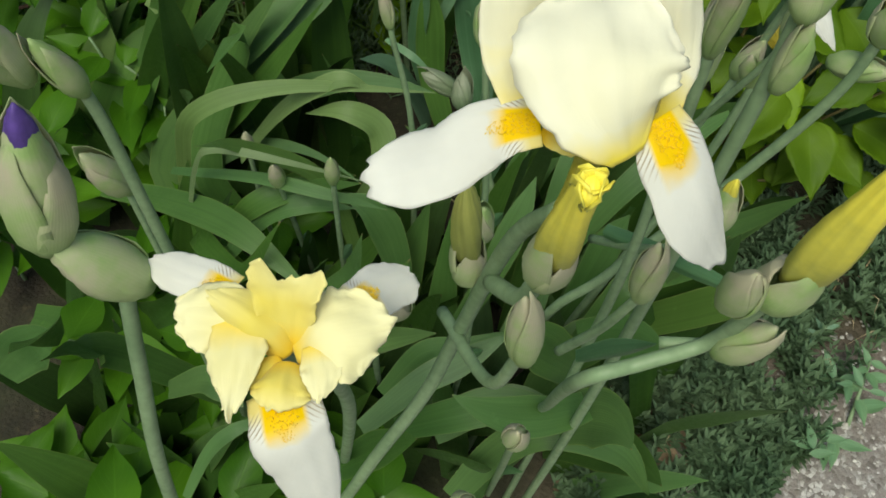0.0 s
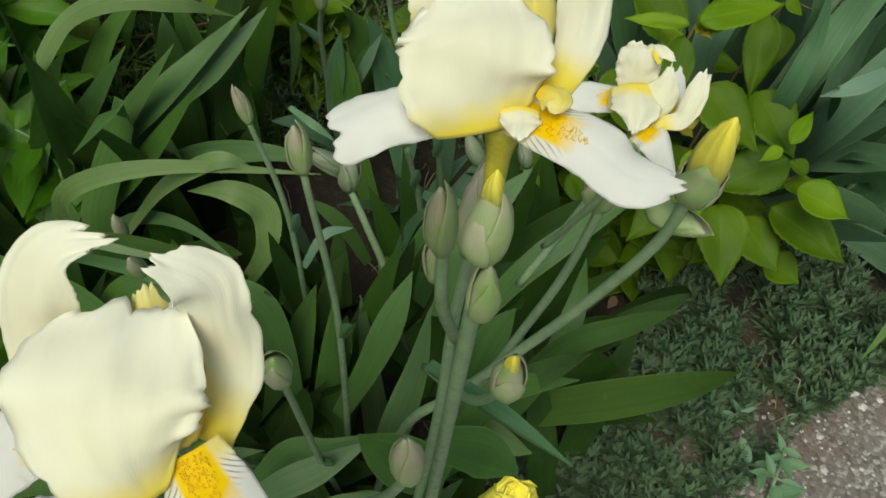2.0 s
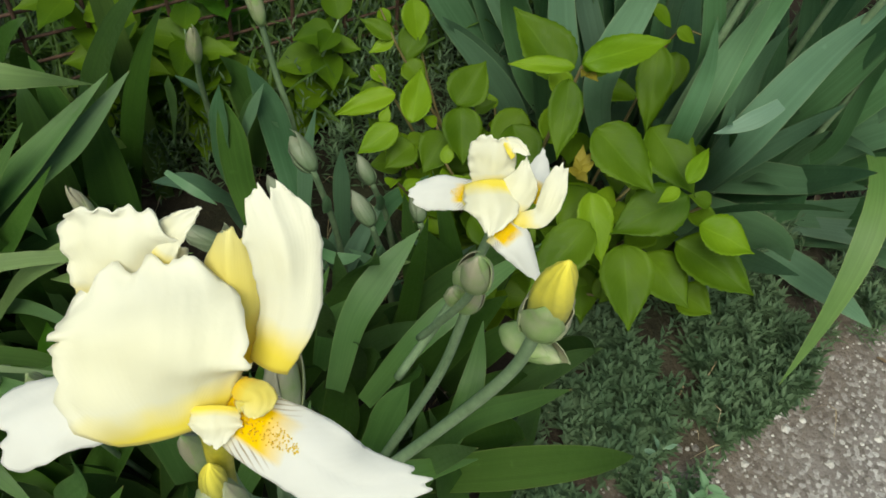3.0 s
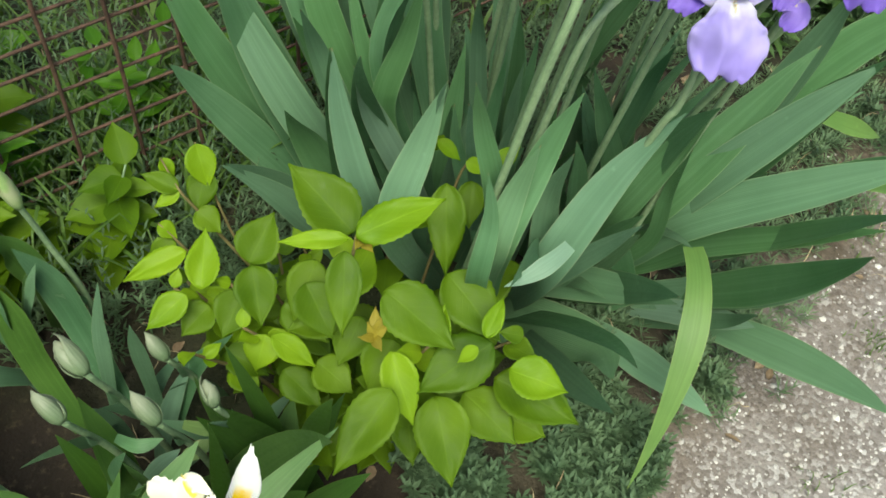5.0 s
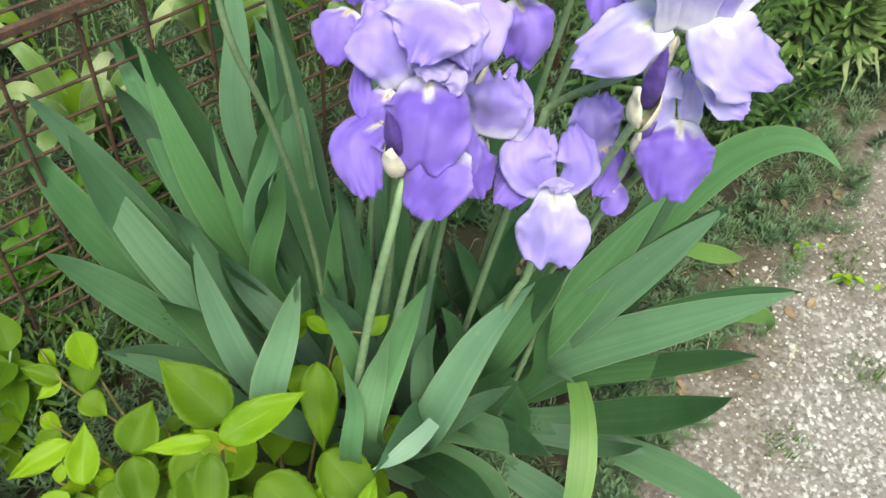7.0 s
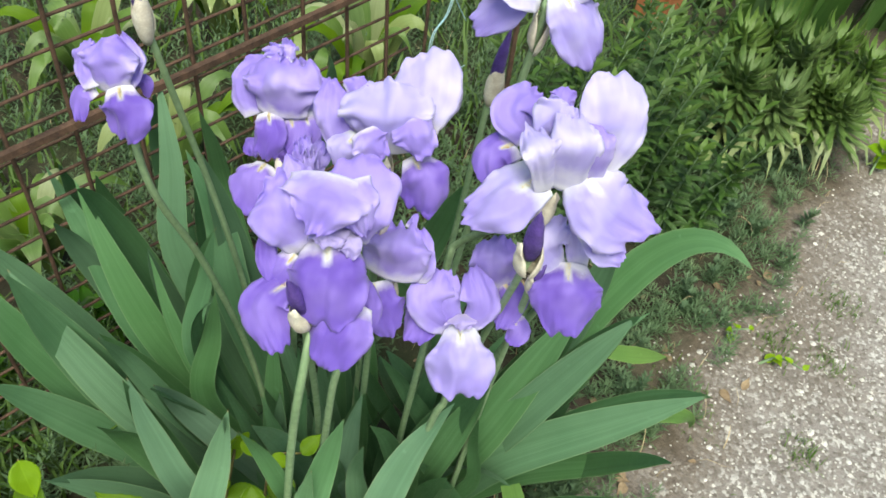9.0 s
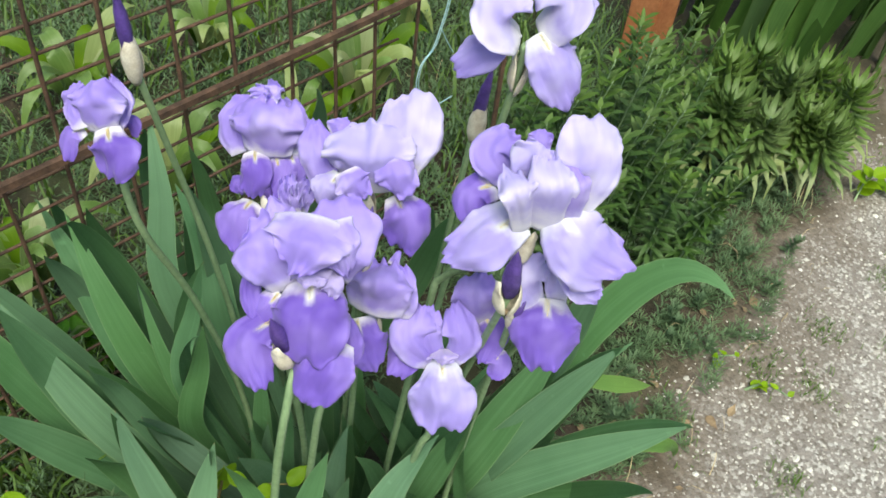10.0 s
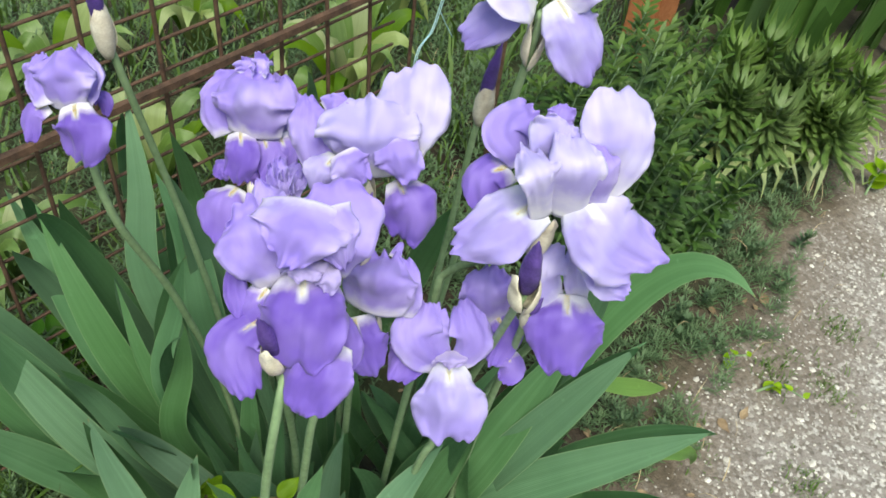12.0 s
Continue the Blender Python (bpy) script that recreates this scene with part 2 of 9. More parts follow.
M_LILY = leaf_material("lily_leaf", (0.070, 0.150, 0.026), (0.210, 0.320, 0.090), edge=(0.44, 0.50, 0.24), rough=0.36, trans=0.3)
M_LILY_L = leaf_material("lily_leaf_pale", (0.190, 0.260, 0.095), (0.360, 0.420, 0.190), edge=(0.48, 0.52, 0.28), rough=0.4, trans=0.3)
M_GRASS = leaf_material("grass_blade", (0.045, 0.110, 0.018), (0.140, 0.240, 0.045), rough=0.5, trans=0.3)
M_STEM = plain("iris_stem", (0.185, 0.285, 0.150), (0.275, 0.385, 0.215), 18, 0.5, 0.05)
M_TWIG = plain("shrub_twig", (0.14, 0.10, 0.04), (0.22, 0.20, 0.07), 60, 0.7, 0.3)
M_BUD = Nodes("bud_sheath")
M_STD_Y = petal_material("standard_pale_yellow", (0.955, 0.925, 0.70), (0.95, 0.79, 0.10), 0.24, tip=(0.96, 0.945, 0.82), trans=0.18, pale=(0.955, 0.935, 0.79))
M_STD_M = petal_material("standard_lemon", (0.95, 0.885, 0.47), (0.93, 0.70, 0.05), 0.40, tip=(0.955, 0.915, 0.60), trans=0.18, pale=(0.955, 0.91, 0.58))
M_STD_G = petal_material("standard_golden", (0.94, 0.80, 0.16), (0.90, 0.62, 0.02), 0.35, tip=(0.94, 0.88, 0.45), trans=0.25, pale=(0.94, 0.84, 0.30))
M_FALL_W = petal_material("fall_white", (0.96, 0.955, 0.915), (0.92, 0.80, 0.30), 0.18, vein=(0.34, 0.24, 0.10), vein_to=0.42, stripe=(0.99, 0.70, 0.004), trans=0.30, stripe_w=0.25, stripe_to=0.40, hatch=True)
M_STYLE_Y = petal_material("style_yellow", (0.92, 0.78, 0.18), (0.90, 0.60, 0.02), 0.5, trans=0.3)
M_STD_P = petal_material("standard_lavender", (0.344, 0.259, 0.769), (0.676, 0.639, 0.812), 0.18, tip=(0.327, 0.237, 0.769), trans=0.25, pale=(0.567, 0.484, 0.898), vein=(0.313, 0.228, 0.429), vein_from=0.02, vein_to=0.18)
M_STD_L = petal_material("standard_pale_lavender", (0.462, 0.401, 0.833), (0.803, 0.782, 0.864), 0.30, tip=(0.522, 0.467, 0.874), trans=0.25, pale=(0.763, 0.721, 0.935))
M_FALL_P = petal_material("fall_violet", (0.182, 0.105, 0.559), (0.727, 0.702, 0.816), 0.22, vein=(0.317, 0.230, 0.333), vein_to=0.30, stripe=(0.689, 0.691, 0.686), tip=(0.204, 0.123, 0.602), trans=0.25, stripe_to=0.36, stripe_w=0.03, pale=(0.363, 0.262, 0.752))
M_FALL_L = petal_material("fall_pale_lavender", (0.384, 0.323, 0.775), (0.732, 0.745, 0.806), 0.32, stripe=(0.767, 0.782, 0.768), tip=(0.344, 0.263, 0.755), trans=0.25, stripe_to=0.40, stripe_w=0.04, pale=(0.610, 0.557, 0.876))
M_STYLE_P = petal_material("style_lavender", (0.52, 0.44, 0.83), (0.66, 0.60, 0.80), 0.5, trans=0.35)
M_BEARD_Y = petal_material("beard_orange", (1.0, 0.74, 0.03), (1.0, 0.66, 0.02), 0.3, trans=0.12)
M_BEARD_W = plain("beard_cream", (0.85, 0.66, 0.16), (0.90, 0.86, 0.74), 120, 0.8, 0.2)
M_PAPER = plain("papery_spathe", (0.54, 0.47, 0.37), (0.80, 0.76, 0.66), 60, 0.8, 0.3)
M_TUBE_Y = plain("flower_tube", (0.35, 0.36, 0.05), (0.62, 0.52, 0.05), 60, 0.5, 0.1)
M_BUD_P = plain("bud_violet", (0.055, 0.030, 0.17), (0.13, 0.07, 0.36), 50, 0.5, 0.3)
M_RUST = plain("rusty_iron", (0.046, 0.027, 0.020), (0.150, 0.084, 0.056), 45, 0.85, 0.6, 0.2)
M_WOOD = plain("brown_painted_wood", (0.34, 0.115, 0.045), (0.48, 0.20, 0.09), 14, 0.6, 0.4)
M_TWINE = plain("blue_twine", (0.20, 0.38, 0.45), (0.45, 0.62, 0.66), 150, 0.8, 0.4)
M_DRY = plain("dry_leaf", (0.15, 0.095, 0.055), (0.36, 0.27, 0.17), 30, 0.8, 0.5)
M_STRAW = plain("dry_straw", (0.34, 0.25, 0.13), (0.55, 0.46, 0.30), 40, 0.8, 0.3)


def bud_sheath_material(m):
    uv = m.add("ShaderNodeSeparateXYZ", {0: m.coord("UV")})
    ran = m.add("ShaderNodeObjectInfo").outputs["Random"]
    n = m.noise(45.0, 4.0)
    f = m.noise(220.0, 3.0)
    col = m.mix(m.ramp(n, 0.3, 0.7), c4(0.24, 0.37, 0.12), c4(0.38, 0.50, 0.22))
    blush = m.math("MULTIPLY", m.ramp(uv.outputs[1], 0.10, 0.70), m.ramp(m.math("ADD", n, m.math("MULTIPLY", ran, 0.2)), 0.42, 0.68))
    col = m.mix(m.math("MULTIPLY", blush, 0.55), col, c4(0.46, 0.32, 0.34))
    line = m.math("SINE", m.math("MULTIPLY", uv.outputs[0], 150.0))
    m.put(m.bsdf.inputs["Base Color"], m.mix(m.ramp(line, 0, 1, 0, 0.06), col, c4(0.16, 0.20, 0.10)))
    m.bsdf.inputs["Roughness"].default_value = 0.55
    m.bump(m.math("ADD", m.math("MULTIPLY", line, 0.12), f), 0.2, 0.0006)
    return m.mat


M_BUD = bud_sheath_material(M_BUD)


def rolled_material(name, low, high, start=0.25, end=0.75):
    m = Nodes(name)
    uv = m.add("ShaderNodeSeparateXYZ", {0: m.coord("UV")})
    n = m.noise(60.0, 4.0)
    line = m.math("SINE", m.math("ADD", m.math("MULTIPLY", uv.outputs[0], 60.0), m.math("MULTIPLY", uv.outputs[1], 9.0)))
    g = m.ramp(m.math("ADD", uv.outputs[1], m.ramp(n, 0.3, 0.7, -0.15, 0.15)), start, end)
    col = m.mix(g, c4(*low), c4(*high))
    m.put(m.bsdf.inputs["Base Color"], m.mix(m.ramp(line, 0.2, 1.0, 0.0, 0.12), col, c4(*[v * 0.6 for v in low])))
    m.bsdf.inputs["Roughness"].default_value = 0.5
    m.bump(m.math("ADD", line, n), 0.2, 0.0008)
    return m.mat


M_BUD_Y = rolled_material("bud_olive_to_yellow", (0.36, 0.36, 0.07), (0.92, 0.80, 0.10), 0.22, 0.90)
M_BUD_G = rolled_material("bud_pale_green", (0.115, 0.175, 0.088), (0.215, 0.240, 0.160), 0.1, 0.9)
M_BUD_O = rolled_material("bud_olive", (0.24, 0.27, 0.07), (0.50, 0.52, 0.14), 0.2, 0.9)


def ground_material():
    m = Nodes("garden_ground")
    pos = m.add("ShaderNodeSeparateXYZ", {0: m.coord("Object")})
    # distance from the path's edge, wavering
    d = m.math("SUBTRACT", m.math("MULTIPLY_ADD", pos.outputs[0], 0.53, 0.17), m.math("MULTIPLY", pos.outputs[1], 0.809))
    waver = m.ramp(m.noise(2.6, 4.0), 0.25, 0.75, -0.16, 0.16)
    d = m.math("ADD", d, waver)
    gravel = m.math("MULTIPLY", m.ramp(d, -0.10, 0.14), m.ramp(d, 1.3, 1.5, 1.0, 0.0))
    n1, n2, n3 = m.noise(7.0, 6.0, 0.65), m.noise(70.0, 5.0, 0.7), m.noise(400.0, 3.0, 0.7)
    soil = m.mix(m.ramp(n1, 0.3, 0.7), c4(0.014, 0.010, 0.007), c4(0.045, 0.032, 0.022))
    soil = m.mix(m.ramp(n2, 0.55, 0.75, 0, 0.7), soil, c4(0.13, 0.095, 0.06))
    soil = m.mix(m.ramp(m.noise(1.7, 5.0), 0.42, 0.62, 0.0, 0.7), soil, m.mix(n2, c4(0.018, 0.032, 0.008), c4(0.045, 0.075, 0.020)))
    dusty = m.mix(m.ramp(n2, 0.3, 0.7), c4(0.075, 0.055, 0.040), c4(0.18, 0.14, 0.11))
    soil = m.mix(m.math("MULTIPLY", m.ramp(d, -0.24, -0.02), m.ramp(d, 1.5, 1.8, 1.0, 0.0)), soil, dusty)
    cell = m.add("ShaderNodeTexVoronoi", {"Vector": m.coord("Object"), "Scale": 150.0, "Randomness": 1.0})
    tint = m.add("ShaderNodeSeparateColor", {0: cell.outputs["Color"]})
    sand = m.mix(m.ramp(n1, 0.3, 0.7), c4(0.185, 0.162, 0.152), c4(0.325, 0.298, 0.288))
    chips = m.mix(m.ramp(tint.outputs[0], 0.2, 0.9), c4(0.13, 0.112, 0.104), c4(0.66, 0.64, 0.63))
    sand = m.mix(m.ramp(tint.outputs[1], 0.45, 0.6, 0.0, 0.75), sand, chips)
    sand = m.mix(m.ramp(n3, 0.5, 0.7, 0.0, 0.5), sand, c4(0.13, 0.105, 0.085))
    col = m.mix(m.math("MULTIPLY", gravel, m.ramp(n2, 0.25, 0.5, 0.6, 1.0)), soil, sand)
    m.put(m.bsdf.inputs["Base Color"], col)
    m.bsdf.inputs["Roughness"].default_value = 0.92
    h = m.math("ADD", m.math("MULTIPLY", n2, 0.8), m.math("MULTIPLY", m.math("SUBTRACT", 1.0, cell.outputs["Distance"]), 0.5))
    m.bump(m.math("ADD", h, m.math("MULTIPLY", n3, 0.4)), 0.7, 0.006)
    return m.mat


M_GROUND = ground_material()


def stone_material():
    m = Nodes("gravel_stone")
    isl = m.add("ShaderNodeNewGeometry").outputs["Random Per Island"]
    n = m.noise(300.0, 3.0)
    col = m.mix(isl, c4(0.13, 0.115, 0.10), c4(0.72, 0.70, 0.67))
    col = m.mix(m.ramp(n, 0.4, 0.7, 0, 0.5), col, c4(0.29, 0.25, 0.235))
    m.put(m.bsdf.inputs["Base Color"], col)
    m.bsdf.inputs["Roughness"].default_value = 0.8
    m.bump(n, 0.4, 0.001)
    return m.mat


M_STONE = stone_material()


# ---- ground ----
def path_side(x, y):
    """Metres beyond the path's edge, towards the gravel."""
    return 0.53 * x - 0.809 * y + 0.17


def ground_height(x, y):
    d = path_side(x, y)
    bed = 1.0 / (1.0 + math.exp(14 * (d + 0.06)))
    h = 0.012 * noise.noise((x * 3, y * 3, 0)) + 0.006 * noise.noise((x * 11, y * 11, 4))
    return h * (0.35 + bed) + 0.012 * bed


def build_ground():
    xs = sorted(set([-300, -60, -15, -5, -2.5] + [round(-1.6 + 0.05 * i, 3) for i in range(105)] + [4.5, 7, 15, 60, 300]))
    ys = sorted(set([-300, -60, -15, -5, -2.0, -1.0] + [round(-0.4 + 0.05 * i, 3) for i in range(105)] + [6, 8, 15, 60, 300]))
    verts = [(x, y, ground_height(x, y) if abs(x) < 4 and abs(y) < 5 else 0.0) for y in ys for x in xs]
    w = len(xs)
    faces = [(j * w + i, j * w + i + 1, (j + 1) * w + i + 1, (j + 1) * w + i) for j in range(len(ys) - 1) for i in range(w - 1)]
    solo("ground", mesh_of("ground", verts, faces), M_GROUND, "dark garden soil beside a pale gravel path", "ground", kind="structure")


build_ground()


def build_gravel():
    """Loose chips on the path, joined."""
    r = random.Random(3)
    verts, faces = [], []
    shapes = [(1, 0, 0), (0.3, 0.95, 0), (-0.8, 0.6, 0), (-0.75, -0.65, 0), (0.35, -0.9, 0), (0.1, 0.05, 0.75)]
    for _ in range(34000):
        x, y = r.uniform(0.7, 3.4), r.uniform(0.2, 2.9)
        d = path_side(x, y) + 0.12 * noise.noise((x * 2.6, y * 2.6, 2))
        if d < -0.12 or d > 0.9 or r.random() > (d + 0.14) / 0.16:
            continue
        size = r.uniform(0.0018, 0.0042) if r.random() < 0.93 else r.uniform(0.005, 0.009)
        a = r.uniform(0, 6.28)
        o = len(verts)
        z = ground_height(x, y)
        for sx, sy, sz in shapes:
            sx, sy = sx * size * r.uniform(0.7, 1.2), sy * size * r.uniform(0.7, 1.2)
            verts.append((x + sx * math.cos(a) - sy * math.sin(a), y + sx * math.sin(a) + sy * math.cos(a), z - 0.0004 + sz * size * r.uniform(0.7, 1.3)))
        faces += [(o + k, o + (k + 1) % 5, o + 5) for k in range(5)]
    solo("gravel", mesh_of("gravel", verts, faces, smooth=False), M_STONE, "loose pale stone chips scattered on the path", "gravel", kind="stuff")


build_gravel()


# ---- fence ----
FX, FY, FA = 0.366, 1.533, radians(25)


def on_fence(u, z, out=0.0):
    return Vector((FX + u * math.cos(FA) + out * math.sin(FA), FY + u * math.sin(FA) - out * math.cos(FA), z))


def build_fence():
    fence = thing("wire_fence", "rusty welded steel mesh fence panel with a flat rail", "fence", on_fence(0, 0))
    r = random.Random(5)
    for k in range(-8, 12):
        u = 0.0 + 0.0965 * k - 0.008
        sway = r.uniform(-0.012, 0.012)
        pts = [on_fence(u + 0.01 * (0.5 - z) + sway * math.sin(z * 4 + k), z, -0.016) for z in (0.0, 0.2, 0.4, 0.6, 0.8, 1.0)]
        part("vertical_wire", mesh_of("vertical_wire", *tube(curve3(pts, 10), 0.0034, 6)), M_RUST, fence)
    for j in range(1, 21):
        z = 0.047 * j - 0.008
        pts = [on_fence(u, z + r.uniform(-0.004, 0.004), -0.023) for u in (-0.8, -0.5, -0.2, 0.1, 0.4, 0.7, 1.02)]
        part("horizontal_wire", mesh_of("horizontal_wire", *tube(curve3(pts, 18), 0.0026, 6)), M_RUST, fence)
    bar = [on_fence(-0.85, 0.690, 0.000), on_fence(0.2, 0.688, 0.001), on_fence(1.35, 0.690, 0.000)]
    v, f, u = tube(curve3(bar, 12), 0.0074, 4)
    part("rail", mesh_of("rail", v, f, u, smooth=False), M_RUST, fence, "flat rusty iron rail")
    for u, thick in ((-0.8, 0.014), (1.33, 0.006)):
        v, f, uv = tube([on_fence(u, -0.05, -0.012), on_fence(u, 0.5, -0.012), on_fence(u, 1.05, -0.012)], thick, 4)
        part("post", mesh_of("post", v, f, uv, smooth=False), M_RUST, fence)
    hang = [(1.379, 1.983, 0.724), (1.368, 1.978, 0.661), (1.357, 1.973, 0.621), (1.343, 1.966, 0.582), (1.316, 1.954, 0.554), (1.313, 1.952, 0.502), (1.354, 1.972, 0.444), (1.402, 1.994, 0.440)]
    loose = [(1.357, 1.973, 0.621), (1.374, 1.981, 0.587), (1.396, 1.991, 0.547)]
    strands = [tube(curve3(hang, 48), 0.0013, 5), tube(curve3([Vector(p) + Vector((0.004, 0, 0.002)) for p in hang], 40), 0.0009, 5), tube(curve3(loose, 12), 0.0010, 5)]
    solo("twine", mesh_of("twine", *join(*strands)), M_TWINE, "frayed pale blue twine hanging on the fence", "twine")


build_fence()


def build_post():
    post = thing("wooden_post", "reddish brown painted square wooden post", "post", (2.23, 2.52, 0))
    bm = bmesh.new()
    bmesh.ops.create_cube(bm, size=1.0)
    bmesh.ops.scale(bm, vec=(0.11, 0.09, 1.4), verts=bm.verts)
    bmesh.ops.bevel(bm, geom=list(bm.edges), offset=0.004, segments=2, affect="EDGES")
    bmesh.ops.rotate(bm, matrix=Matrix.Rotation(radians(25), 3, "Z"), verts=bm.verts)
    bmesh.ops.translate(bm, vec=(2.23, 2.52, 0.6), verts=bm.verts)
    me = bpy.data.meshes.new("shaft")
    bm.to_mesh(me)
    part("shaft", me, M_WOOD, post)


build_post()


# ---- iris flowers ----
def petal(at, axis, azimuth, length, width, angles, cup=0.3, ruffle=0.06, waves=3.0, seed=0, claw=0.35, blunt=2.6, early=0.55, notch=0.0, nu=16, nv=12, roll=0.0, flat=0.0):
    """A petal from the flower's centre; angles: its slope over the horizontal, in degrees, from claw to tip."""
    r = random.Random(seed)
    axis = Vector(axis).normalized()
    ref = Vector((1, 0, 0)) - axis * axis.x
    ref.normalize()
    oth = axis.cross(ref)
    a = radians(azimuth)
    out = ref * math.cos(a) + oth * math.sin(a)
    side = axis.cross(out).normalized()
    p = Vector(at)
    rows, step = [], length / nu
    ph1, ph2, ph3 = r.uniform(0, 6.28), r.uniform(0, 6.28), r.uniform(0, 6.28)
    for i in range(nu + 1):
        s = i / nu
        g = s * (len(angles) - 1)
        k = min(int(g), len(angles) - 2)
        t = g - k
        t = t * t * (3 - 2 * t)
        e = radians(angles[k] + (angles[k + 1] - angles[k]) * t)
        tan = out * math.cos(e) + axis * math.sin(e)
        nor = axis * math.cos(e) - out * math.sin(e)
        rows.append((s, p.copy(), tan, nor))
        p = p + tan * step
    verts, faces, uvs = [], [], []
    for s, q, tan, nor in rows:
        prof = claw + (1 - claw) * min(1.0, s / early) ** 1.3
        if s > 0.62:
            x = (s - 0.62) / 0.38
            prof *= math.sqrt(max(0.0, 1 - x**blunt)) if s < 1 else 0.0
        w = 0.5 * width * max(prof, 0.10 if s > 0.9 else 0.05)
        tw = roll * s
        sd = side * math.cos(tw) + nor * math.sin(tw)
        nr = nor * math.cos(tw) - side * math.sin(tw)
        for j in range(nv + 1):
            v = 2 * j / nv - 1
            edge = abs(v) ** 2
            ruf = ruffle * width * edge * s**0.7 * (math.sin(waves * 6.28 * s + ph1 + v * 1.2) * 0.6 + math.sin(waves * 2.3 * 6.28 * s + ph2 - v) * 0.3)
            lift = cup * w * (v * v) * (1 - flat * s)
            trim = 1 + 0.05 * math.sin(17 * s + ph3 + 3 * v) * edge
            back = -notch * length * math.exp(-((v / 0.22) ** 2)) * max(0, (s - 0.8) / 0.2)
            crown = 0.03 * length * s**4 * math.sin(5 * v + ph2)
            verts.append(q + sd * (v * w * trim * math.cos(min(1.2, abs(cup) * abs(v) * 0.6))) + nr * (lift + ruf) + tan * (back + crown))
            uvs.append((0.5 + 0.5 * v, s))
    m = nv + 1
    for i in range(nu):
        for j in range(nv):
            faces.append((i * m + j, i * m + j + 1, (i + 1) * m + j + 1, (i + 1) * m + j))
    mid = [rows[i][1] + rows[i][3] * 0.0006 for i in range(nu + 1)]
    nors = [row[3] for row in rows]
    return (verts, faces, uvs), mid, nors, side


def beard(mid, nors, side, s0, s1, width, tall, seed, count=150):
    """A caterpillar of short hairs on the midrib of a fall."""
    r = random.Random(seed)
    verts, faces, uvs = [], [], []
    n = len(mid) - 1
    for _ in range(count):
        s = r.uniform(s0, s1)
        g = s * n
        k = min(int(g), n - 1)
        p = mid[k].lerp(mid[k + 1], g - k)
        nor = nors[k]
        tan = (mid[k + 1] - mid[k]).normalized()
        fade = min(1.0, (s1 - s) / 0.2 + 0.25)
        p = p + side * (r.uniform(-1, 1) * width * 0.5 * fade)
        d = (nor + side * r.uniform(-0.5, 0.5) + tan * r.uniform(0.1, 0.9)).normalized() * tall * r.uniform(0.6, 1.1) * fade
        b = max(0.0003, tall * 0.16)
        e = d.orthogonal().normalized() * b
        f = d.cross(e).normalized() * b
        o = len(verts)
        verts += [p + e, p - e * 0.5 + f * 0.87, p - e * 0.5 - f * 0.87, p + d]
        uvs += [(0, 0), (0, 0), (0, 0), (1, 1)]
        faces += [(o, o + 1, o + 3), (o + 1, o + 2, o + 3), (o + 2, o, o + 3)]
    return verts, faces, uvs


def solid(ob, t=0.0005):
    m = ob.modifiers.new("thickness", "SOLIDIFY")
    m.thickness, m.offset = t, 0.0
    return ob


YELLOW = dict(standard=M_STD_Y, fall=M_FALL_W, style=M_STYLE_Y, beard=M_BEARD_Y, pale=M_FALL_W, pale_standard=M_STD_G)
LEMON = {**YELLOW, "standard": M_STD_M}
VIOLET = dict(standard=M_STD_P, fall=M_FALL_P, style=M_STYLE_P, beard=M_BEARD_W, pale=M_FALL_L, pale_standard=M_STD_L)


def spindle(base, tip, radius, profile, sides=12, bend=(0, 0, 0), ridge=0.0, twist=0.0):
    """A closed bud-like body from base to tip; profile: radii along it, 0 to 1."""
    base, tip = Vector(base), Vector(tip)
    n = 14
    pts, radii = [], []
    for i in range(n + 1):
        s = i / n
        pts.append(base.lerp(tip, s) + Vector(bend) * math.sin(math.pi * s))
        g = s * (len(profile) - 1)
        k = min(int(g), len(profile) - 2)
        t = g - k
        radii.append(max(0.0004, radius * (profile[k] + (profile[k + 1] - profile[k]) * (t * t * (3 - 2 * t)))))
    v, f, u = tube(pts, radii, sides)
    if ridge:
        for i in range(n + 1):
            for k in range(sides):
                q = v[i * sides + k]
                v[i * sides + k] = pts[i] + (q - pts[i]) * (1 + ridge * math.sin(3 * 6.283 * k / sides + twist * i / n))
    return v, f, u


BLUNT = [0.55, 0.86, 1.0, 0.98, 0.82, 0.54, 0.10]


